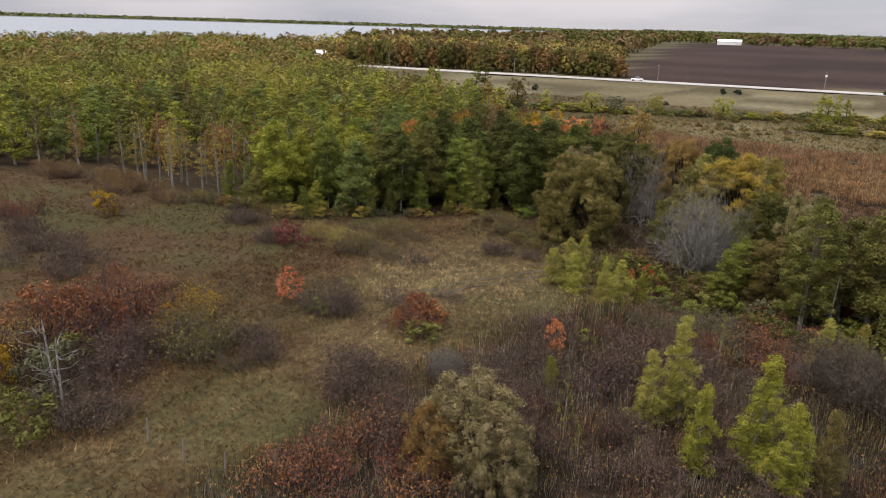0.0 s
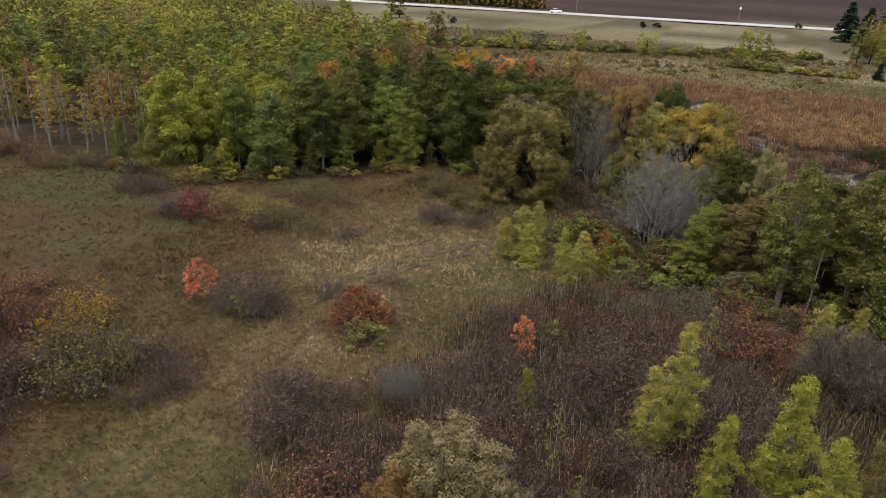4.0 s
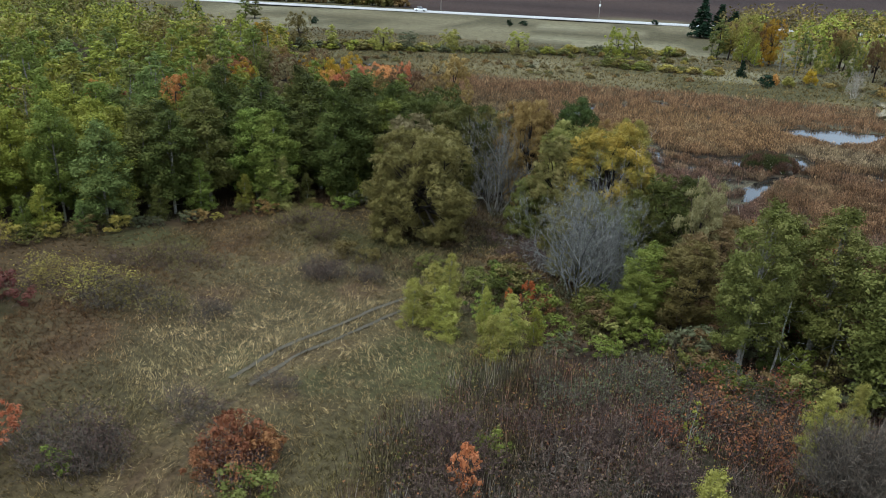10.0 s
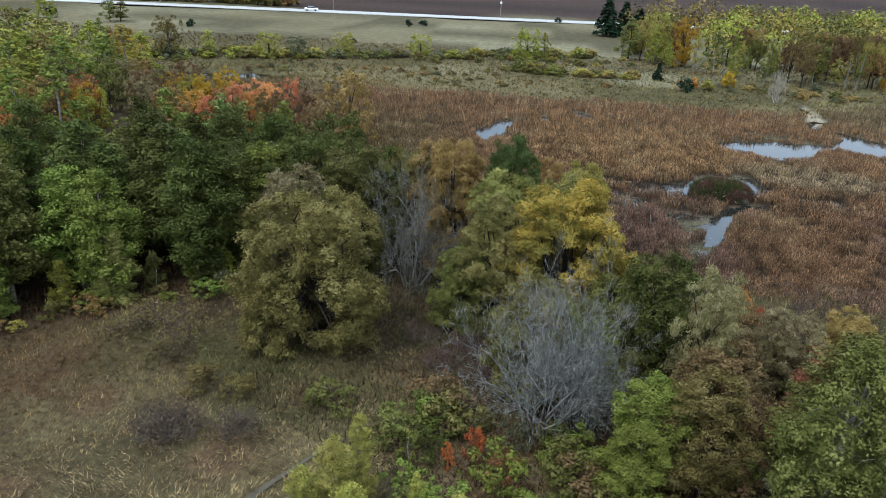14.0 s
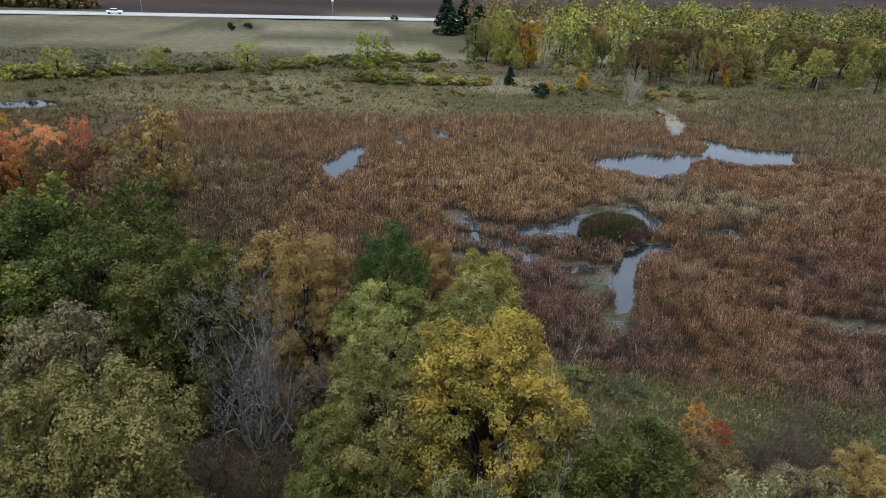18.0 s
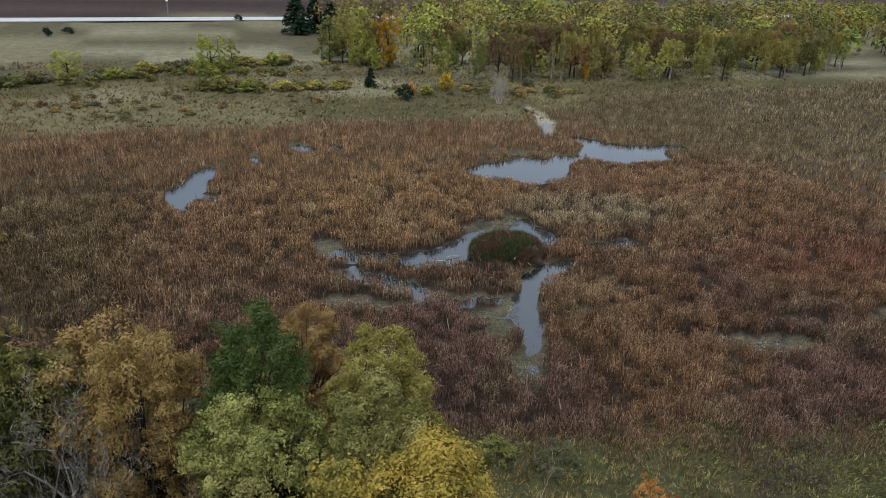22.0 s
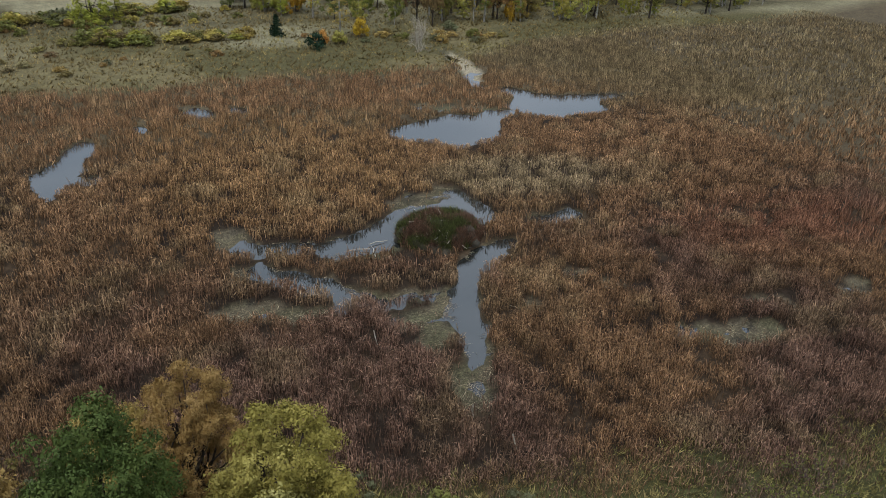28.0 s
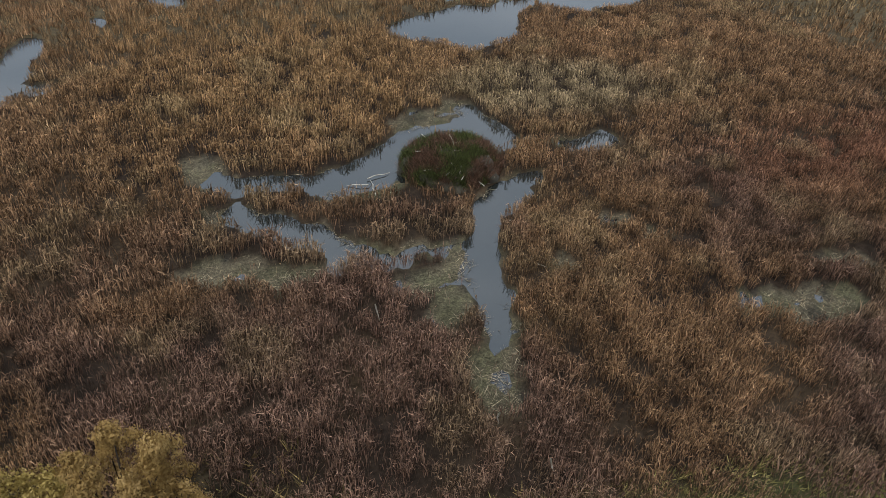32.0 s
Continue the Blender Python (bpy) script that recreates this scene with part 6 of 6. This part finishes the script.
# fallen leaves, ferns and low green growth on the floor of the wood
ux, uy = rng.uniform(-58, 24, 90000), rng.uniform(3, 46, 90000)
edge_ = np.where(ux < -18, np.interp(ux, *FRONT) - 2, np.interp(ux, (-18, -8, 0, 6, 14, 24), (18, 12, 9, 6, 4, 3)))
ok = (uy > edge_) & (uy < edge_ + np.where(ux < -18, 6, 24)) & (marsh(ux, uy) < -1)
ux, uy = ux[ok], uy[ok]
k = len(ux)
tone = blend(np.array((0.08, 0.08, 0.033))[None, :] * np.ones((k, 1)), (0.1, 0.065, 0.036), smooth_step(fbm(ux / 3, uy / 3, 461, 3), 0.45, 0.6))
me = blades("forest_floor_growth", ux, uy, ground_z(ux, uy) - 0.03, rng.uniform(0.15, 0.75, k), rng.uniform(0.04, 0.1, k), rng.uniform(0.2, 0.9, k), 6.283 * rng.random(k), tone, GRASS, False)
tagged(new("forest_floor_growth", me), "low green and brown growth on the wood's floor", "undergrowth", kind="stuff")


# ---- beyond the marsh ----
for x, y, h, r, leaf, kind, label in (
    (-42.3, 142, 5.4, 3.0, "lime", "oak_mid", "yellow-green willow bush on the far meadow"), (-27.0, 151, 5.0, 3.0, "lime", "oak_mid", "yellow-green willow bush on the far meadow"),
    (-3.0, 153, 7.2, 3.2, "yellow_green", "oak_mid", "tall yellow-green willow on the far meadow"), (1.2, 155, 6.4, 1.6, "yellow_green", "aspen_mid", "slim yellow-green tree beside the willow"),
    (-57.0, 135, 5.4, 3.0, "lime", "oak_mid", "yellow-green willow bush on the far meadow"), (-52.0, 139, 4.4, 3.2, "grey_green", "oak_mid", "grey-green willow bush on the far meadow"),
    (-75.0, 127, 8.4, 3.4, "olive", "oak_mid", "brown-olive tree by the small pond"), (-88.0, 125.5, 7.0, 1.9, "green", "aspen_mid", "slim green tree on the far meadow"),
    (-97.5, 123, 7.2, 2.0, "green", "aspen_mid", "slim green tree on the far meadow"), (-103.5, 122, 6.4, 2.4, "green", "aspen_mid", "green tree on the far meadow"),
    (-113.0, 121, 6.6, 2.6, "green", "oak_mid", "green tree on the far meadow"), (-119.0, 124, 7.2, 2.6, "dark_green", "oak_mid", "dark green tree on the far meadow"),
    (-114.0, 178, 8.0, 2.8, "olive_green", "aspen_mid", "olive-green tree near the road"), (-116.5, 177, 7.2, 2.2, "green", "aspen_mid", "green tree near the road"),
    (-135.0, 177, 5.6, 2.8, "yellow_green", "oak_mid", "yellow-green bush near the road"), (-68.0, 131, 5.6, 1.8, "lime", "aspen_mid", "slim yellow-green tree on the far meadow"),
    (-82.0, 122, 6.0, 2.4, "gold", "oak_mid", "golden tree by the small pond"), (-70.5, 107, 6.6, 2.6, "gold", "oak_mid", "golden-orange tree by the small pond"),
):
    tree(kind, x, y, h, r, leaf, "oak", "willow_tree" if "willow" in label else "small_tree", label, group="far meadow trees")
for x, y, h, r, label in ((-38.6, 205.5, 2.3, 1.4, "dark juniper bush in the far field"), (-34.8, 210, 1.8, 1.9, "low dark juniper bush in the far field"), (7.0, 243.6, 2.2, 1.5, "dark juniper bush near the road"),
                          (-93.0, 176, 2.6, 1.4, "dark juniper near the road"), (-137.0, 183.0, 3.0, 1.5, "dark juniper near the road"), (27.6, 127.6, 3.0, 2.1, "round dark juniper at the marsh edge"), (24.2, 138.5, 3.6, 1.3, "dark upright juniper at the marsh edge"),
                          (-46.0, 166, 1.4, 1.0, "small dark juniper in the far field"), (56.0, 262, 2.4, 1.6, "dark juniper near the road")):
    tree("conifer" if "upright" in label else "bush_far", x, y, h, r, "conifer", "oak", "juniper", label, "juniper", "junipers")
for x, y, h, r, leaf, label in ((37.2, 134.2, 3.8, 1.7, "gold", "small golden tree at the marsh edge"), (29.6, 131, 2.6, 1.3, "orange", "orange bush at the marsh edge"), (32.4, 130.6, 2.4, 1.5, "lime", "yellow-green bush at the marsh edge"),
                                (70.5, 143, 4.4, 1.5, "gold", "small golden tree before the wood"), (55.0, 137.5, 2.0, 1.8, "grey_green", "grey-green bush before the wood")):
    tree("bush_far", x, y, h, r, leaf, "stem", "bush", label, "bush")
tree("aspen_bare", 34.0, 135.5, 7.6, 1.8, "yellow", "aspen", "birch_tree", "leaning pale birch with few yellow leaves")
bare_tree("round", 42.6, 122.0, 5.2, "bleached", "dead_tree", "bleached dead snag at the marsh edge", 0.5)

far_bush = rng_for(808)
LOW = ("grey_green", "olive", "yellow_green", "olive_green", "yellow", "tan", "olive")
ROWS = (  # a line of scrub: its two ends, spread, how many, height, tones
    (-66, 133, 14, 166, 3.0, 70, 1.9, ("olive_green", "yellow", "olive", "yellow_green", "grey_green", "olive_green")),
    (-110, 118, -62, 134, 4.0, 40, 2.0, ("olive", "olive_green", "yellow_green", "grey_green")),
    (-8, 139, 22, 139, 3.0, 34, 1.7, ("yellow_green", "olive", "yellow", "olive_green")),
    (-30, 148, 22, 158, 6.0, 34, 1.3, ("olive", "olive_green", "tan", "yellow")),
    (-60, 124, -8, 132, 5.0, 26, 0.8, ("tan", "grey_green", "pale", "brown", "olive")),
    (-20, 121, 14, 128, 4.0, 16, 0.8, ("tan", "olive", "pale", "grey_green")),
    (24, 136, 64, 128, 4.0, 22, 1.2, ("olive", "olive_green", "tan", "grey_green")),
)
for xa, ya, xb, yb, wide, count, size, tones in ROWS:
    for i in range(count):
        k = far_bush.random()
        x, y = xa + (xb - xa) * k + far_bush.normal() * 1.5, ya + (yb - ya) * k + far_bush.normal() * wide * 0.6
        r = size * far_bush.uniform(0.7, 1.5)
        if marsh(np.array([x]), np.array([y]))[0] > 0:
            continue
        tree("bush_far", x, y, r * far_bush.uniform(0.7, 1.1), r, tones[int(far_bush.integers(len(tones)))], "stem", "scrub_bush", "low olive and yellow scrub bush of the far meadow", "bush", "scrub bushes")
for i in range(26):
    x = far_bush.uniform(-190, -95)
    y = np.interp(x, *BACK) + far_bush.uniform(4, 40)
    if y > road_y(x) - 12:
        continue
    r = far_bush.uniform(1.2, 2.6)
    tree("bush_far", x, y, r * 0.9, r, LOW[int(far_bush.integers(len(LOW)))], "stem", "scrub_bush", "low olive and brown scrub bush by the road", "bush", "scrub bushes")

# the wood on the far side of the marsh
EDGE = ((18, 30, 40, 55, 75, 93, 113, 150, 200, 260), (166, 154, 147, 141, 142, 140, 138, 150, 178, 196))
wood = rng_for(909)
for i in range(165):
    x = wood.uniform(20, 150)
    y = np.interp(x, *EDGE) + 26 * wood.random() ** 1.3
    if y > road_y(x) - 12:
        continue
    u = value_noise(np.array([x / 11]), np.array([y / 11]), 911)[0] + wood.normal() * 0.15
    front_row = y - np.interp(x, *EDGE) < 15
    if front_row and wood.random() < 0.75:
        leaf = ("lime", "yellow_green", "olive_green", "yellow_green", "lime", "yellow", "green")[int(np.clip(u * 8 - 0.5, 0, 6.9))]
        tree("aspen_bare" if wood.random() < 0.55 else "aspen_mid", x, y, wood.uniform(5.6, 8.6), wood.uniform(1.2, 1.8), leaf, "aspen", "aspen_tree", "yellow-green aspen with pale trunk at the wood's edge", group="aspens of the far wood")
    else:
        leaf = ("olive", "brown", "olive_green", "tan", "olive_yellow", "olive")[int(np.clip(u * 6.4 - 0.2, 0, 5.9))]
        tree("oak_wood", x, y, wood.uniform(7.2, 9.6), wood.uniform(2.2, 3.2), leaf, "oak", "oak_tree", "olive to tan oak of the far wood", group="oaks of the far wood")
for x, y, h, r, leaf, kind, label in ((21.5, 166, 9.5, 3.0, "blue_green", "aspen_mid", "blue-green tree at the corner of the far wood"), (27.5, 163, 11.5, 3.6, "lime", "oak_mid", "bright yellow tree at the corner of the far wood"),
                                      (33.0, 160, 11.0, 3.4, "gold", "oak_mid", "golden-yellow tree of the far wood"), (38.0, 152, 9.0, 2.4, "blue_green", "aspen_mid", "grey-green tree of the far wood")):
    tree(kind, x, y, h, r, leaf, "oak", "wood_edge_tree", label)
for x, y, h, r in ((20.5, 212, 11.5, 4.4), (26.0, 216, 10.0, 3.8), (29.5, 211, 8.5, 3.8)):
    tree("conifer", x, y, h, r, "conifer", "oak", "spruce_tree", "dark spruce beside the road", "tree", "spruces")
mx_, my_ = wood.uniform(28, 330, 900), wood.uniform(150, 300, 900)
ok = (my_ > np.interp(mx_, *EDGE) + 20) & (my_ < road_y(mx_) - 14) & ((mx_ > 34) | (my_ < 215))
wood_mass("far_wood", mx_[ok], my_[ok], 9.2, 4.0, 0.6, 125, ("olive", "yellow_green", "olive_green", "yellow", "olive_green", "olive"), "olive, tan and brown oak wood beyond the marsh", 703)
mx_, my_ = wood.uniform(150, 420, 260), wood.uniform(110, 240, 260)
ok = (my_ > np.interp(mx_, *EDGE)) & (my_ < np.interp(mx_, *EDGE) + 26)
wood_mass("far_wood", mx_[ok], my_[ok], 8.0, 3.4, 1.1, 55, ("olive_green", "green", "olive"), "green and olive trees at the end of the wood", 704)

# woods beyond the road
for i in range(34):
    x = -226 + 138 * (i + wood.random()) / 34
    tree("oak_far", x, road_y(x) + wood.uniform(17, 25), wood.uniform(9, 12.5), wood.uniform(3.8, 5.0), ("olive", "tan", "olive_green", "olive")[i % 4], "oak", "roadside_oak", "dark olive-brown oak beyond the road", group="oaks beyond the road")
mx_, my_ = wood.uniform(-300, -86, 900), wood.uniform(215, 400, 900)
ok = (my_ > road_y(mx_) + 24) & (mx_ < np.interp(my_, (240, 380, 430), (-92, -136, -150))) & (np.hypot(mx_ + 238, my_ - 236) > 16) & ~((np.abs(mx_ + 238 - (236 - my_) * 0.8) < 12) & (my_ < 236))
wood_mass("roadside_wood", mx_[ok], my_[ok], 10.5, 5.0, 1.0, 85, ("olive", "tan", "olive_green", "brown", "yellow"), "brown and olive oak wood beyond the road", 705)
mx_, my_ = wood.uniform(-1000, 1500, 2600), wood.uniform(1150, 1700, 2600)
ok = (mx_ > shore_x(my_) + 15) & (np.hypot(mx_ + 224, my_ - 1120) > 60)
wood_mass("distant_wood", mx_[ok], my_[ok], 13.0, 9.0, 5.0, 26, ("dark_green", "olive_green", "brown"), "dark line of trees beyond the ploughed field", 706)
mx_, my_ = wood.uniform(-560, -140, 900), wood.uniform(430, 1150, 900)
ok = (mx_ > shore_x(my_) + 15) & (mx_ < np.interp(my_, (400, 1013, 1200), (-140, -296, -330)))
wood_mass("distant_wood", mx_[ok], my_[ok], 12.0, 7.0, 3.2, 36, ("olive_green", "brown", "dark_green"), "wood between the field and the lake", 707)
# far shore trees: distance haze put into paler grey and blue-green leaves
ang = np.radians(wood.uniform(-80, 30, 3600))
dist = 3560 + 420 * wood.random(3600) ** 2
wood_mass("far_shore", 10 + dist * np.sin(ang), -45 + dist * np.cos(ang), 14.0, 26.0, 11.0, 12, ("grey_green", "blue_green"), "wooded far shore of the lake, leaves paled as haze", 708)
bm = bmesh.new()
ring = []
for i in range(61):
    a = radians(-90 + 125 * i / 60)
    for r_, z_ in ((3480, -1.0), (3540, 2.0), (4500, 6.0)):
        ring.append(bm.verts.new((10 + r_ * math.sin(a), -45 + r_ * math.cos(a), z_)))
for i in range(60):
    for j in range(2):
        bm.faces.new((ring[i * 3 + j], ring[i * 3 + j + 3], ring[i * 3 + j + 4], ring[i * 3 + j + 1]))
tagged(new("shore_land", bm_mesh("shore_land", bm, plain_material("distant_land", (0.07, 0.085, 0.06), 0.9, 0, 0.4, 0.01), True)), "low land of the far lake shore", "land", kind="structure")


# ---- buildings, poles, the car ----
white_wall = plain_material("white_siding", (0.78, 0.78, 0.76), 0.6, 0, 0.12, 0.8)
white_roof = plain_material("white_metal_roof", (0.8, 0.82, 0.83), 0.4, 0.1, 0.12, 0.5)
dark_glass = plain_material("dark_window_glass", (0.02, 0.022, 0.025), 0.1)
pole_wood = plain_material("weathered_pole_wood", (0.22, 0.19, 0.16), 0.9, 0, 0.5, 3)
steel = plain_material("galvanised_steel", (0.5, 0.5, 0.5), 0.4, 0.8)


def building(name, x, y, turn, length, width, wall_h, roof_h, label, category, doors=1, windows=4):
    e = new(name)
    e.matrix_world = Matrix.LocRotScale((x, y, gz(x, y) - 0.1), Euler((0, 0, radians(turn))), (1, 1, 1))
    tagged(e, label, category)
    t = 0.2
    for sx, sy, cx, cy in ((length, t, 0, -width / 2), (length, t, 0, width / 2), (t, width - t, -length / 2 + t / 2, 0), (t, width - t, length / 2 - t / 2, 0)):
        bm = bmesh.new()
        box_bm(bm, cx, cy, wall_h / 2, sx, sy, wall_h)
        part("wall", bm_mesh("wall", bm, white_wall), None, e)
    for end in (-1, 1):
        bm = bmesh.new()
        v = [bm.verts.new((end * (length / 2 - t / 2) + o, yy, zz)) for o in (-0.1, 0.1) for yy, zz in ((-width / 2, wall_h), (width / 2, wall_h), (0, wall_h + roof_h))]
        for f in ((0, 1, 2), (3, 5, 4), (0, 3, 4, 1), (1, 4, 5, 2), (2, 5, 3, 0)):
            bm.faces.new([v[i] for i in f])
        part("gable", bm_mesh("gable", bm, white_wall), None, e)
    for side in (-1, 1):
        bm = bmesh.new()
        o = 0.5
        w = width / 2 + o
        drop = roof_h * o / (width / 2)
        v = [bm.verts.new((xx, yy * side, zz)) for zz0 in (0.0, 0.16) for xx, yy, zz in ((-length / 2 - o, w, wall_h - drop + zz0), (length / 2 + o, w, wall_h - drop + zz0), (length / 2 + o, 0, wall_h + roof_h + zz0), (-length / 2 - o, 0, wall_h + roof_h + zz0))]
        for f in ((0, 1, 2, 3), (4, 7, 6, 5), (0, 4, 5, 1), (1, 5, 6, 2), (2, 6, 7, 3), (3, 7, 4, 0)):
            bm.faces.new([v[i] for i in f])
        bmesh.ops.recalc_face_normals(bm, faces=bm.faces)
        part("roof_slope", bm_mesh("roof_slope", bm, white_roof), None, e)
    for i in range(windows):
        bm = bmesh.new()
        box_bm(bm, -length / 2 + length * (i + 0.75) / (windows + 0.5), -width / 2 - t / 2 - 0.02, wall_h * 0.55, 1.1, 0.08, 1.2, 0.02)
        part("window", bm_mesh("window", bm, dark_glass), None, e)
    for i in range(doors):
        bm = bmesh.new()
        box_bm(bm, length / 2 - 2.2 - 4 * i, -width / 2 - t / 2 - 0.03, 1.05, 1.0, 0.1, 2.1, 0.02)
        part("door", bm_mesh("door", bm, pole_wood), None, e)
    return e


building("farmhouse", -238, 236, 40, 13, 8, 3.0, 2.2, "white single-storey house with pale roof beyond the road", "house")
building("barn", -224, 1120, 12, 34, 16, 5.0, 3.2, "long white metal barn at the far end of the field", "barn", 2, 0)


def utility_pole(x, y, h, label, board=False):
    e = new("utility_pole")
    e.location = (x, y, gz(x, y) - 0.2)
    tagged(e, label, "pole", "poles along the road")
    part("post", mesh_of("post", *tube([(0, 0, 0), (0, 0, h * 0.5), (0, 0, h)], [0.17, 0.15, 0.12], 8), pole_wood, True), None, e)
    bm = bmesh.new()
    box_bm(bm, 0, 0, h - 0.45, 0.1, 1.9, 0.12, 0.01)
    part("crossarm", bm_mesh("crossarm", bm, pole_wood), None, e)
    for s in (-0.8, 0.0, 0.8):
        part("insulator", mesh_of("insulator", *tube([(0, s, h - 0.4), (0, s, h - 0.25), (0, s, h - 0.18)], [0.04, 0.06, 0.03], 6), white_roof, True), None, e)
    if board:
        bm = bmesh.new()
        box_bm(bm, 0, -0.2, h - 1.5, 0.7, 0.06, 0.8, 0.02)
        part("board", bm_mesh("board", bm, white_wall), None, e, "plain white board")


for x in (-245, -187, -129, -71, 45, 103, 161, 219):
    utility_pole(x, road_y(x) + 7.5, 6.6, "wooden utility pole beside the road")
utility_pole(-13, road_y(-13) + 7.5, 6.8, "wooden pole with a white board beside the road", True)

stake = mesh_of("stake", *tube([(0, 0, -0.3), (0.01, 0, 0.6), (0.03, 0.01, 1.35)], [0.06, 0.055, 0.05], 6), pole_wood, True)
for x, y in ((-15.9, -27.6), (-13.1, -27.7), (-10.6, -27.4)):
    ob = tagged(part("fence_post", stake), "weathered grey wooden fence post in the grass", "fence post", "fence posts")
    ob.location = (x, y, gz(x, y))

car_paint = plain_material("white_car_paint", (0.8, 0.8, 0.8), 0.25, 0, 0.05)
rubber = plain_material("black_rubber", (0.015, 0.015, 0.015), 0.8)
car = new("car")
car.matrix_world = Matrix.LocRotScale((-76, road_y(-76) - 1.7, 2.93), Euler((0, 0, math.atan(0.19))), (1, 1, 1))
tagged(car, "white car driving along the country road", "car")
bm = bmesh.new()
box_bm(bm, 0, 0, 0.68, 4.5, 1.8, 0.62, 0.14)
part("body", bm_mesh("body", bm, car_paint, True), None, car)
bm = bmesh.new()
r_ = bmesh.ops.create_cube(bm, size=1, matrix=Matrix.LocRotScale((-0.2, 0, 1.24), None, (2.5, 1.6, 0.5)))
for v in r_["verts"]:
    if v.co.z > 1.24:
        v.co.x = -0.2 + (v.co.x + 0.2) * 0.7
        v.co.y *= 0.86
bmesh.ops.bevel(bm, geom=list(bm.edges), offset=0.06, segments=2, affect="EDGES")
part("cabin", bm_mesh("cabin", bm, dark_glass, True), None, car, "dark glass cabin")
bm = bmesh.new()
box_bm(bm, -0.2, 0, 1.5, 1.75, 1.36, 0.05, 0.02)
part("roof", bm_mesh("roof", bm, car_paint), None, car)
wheel = mesh_of("wheel", *tube([(0, -0.1, 0), (0, -0.09, 0), (0, 0.09, 0), (0, 0.1, 0)], [0.2, 0.33, 0.33, 0.2], 14), rubber, True)
for x in (-1.4, 1.4):
    for y in (-0.84, 0.84):
        part("wheel", wheel, None, car).location = (x, y, 0.33)
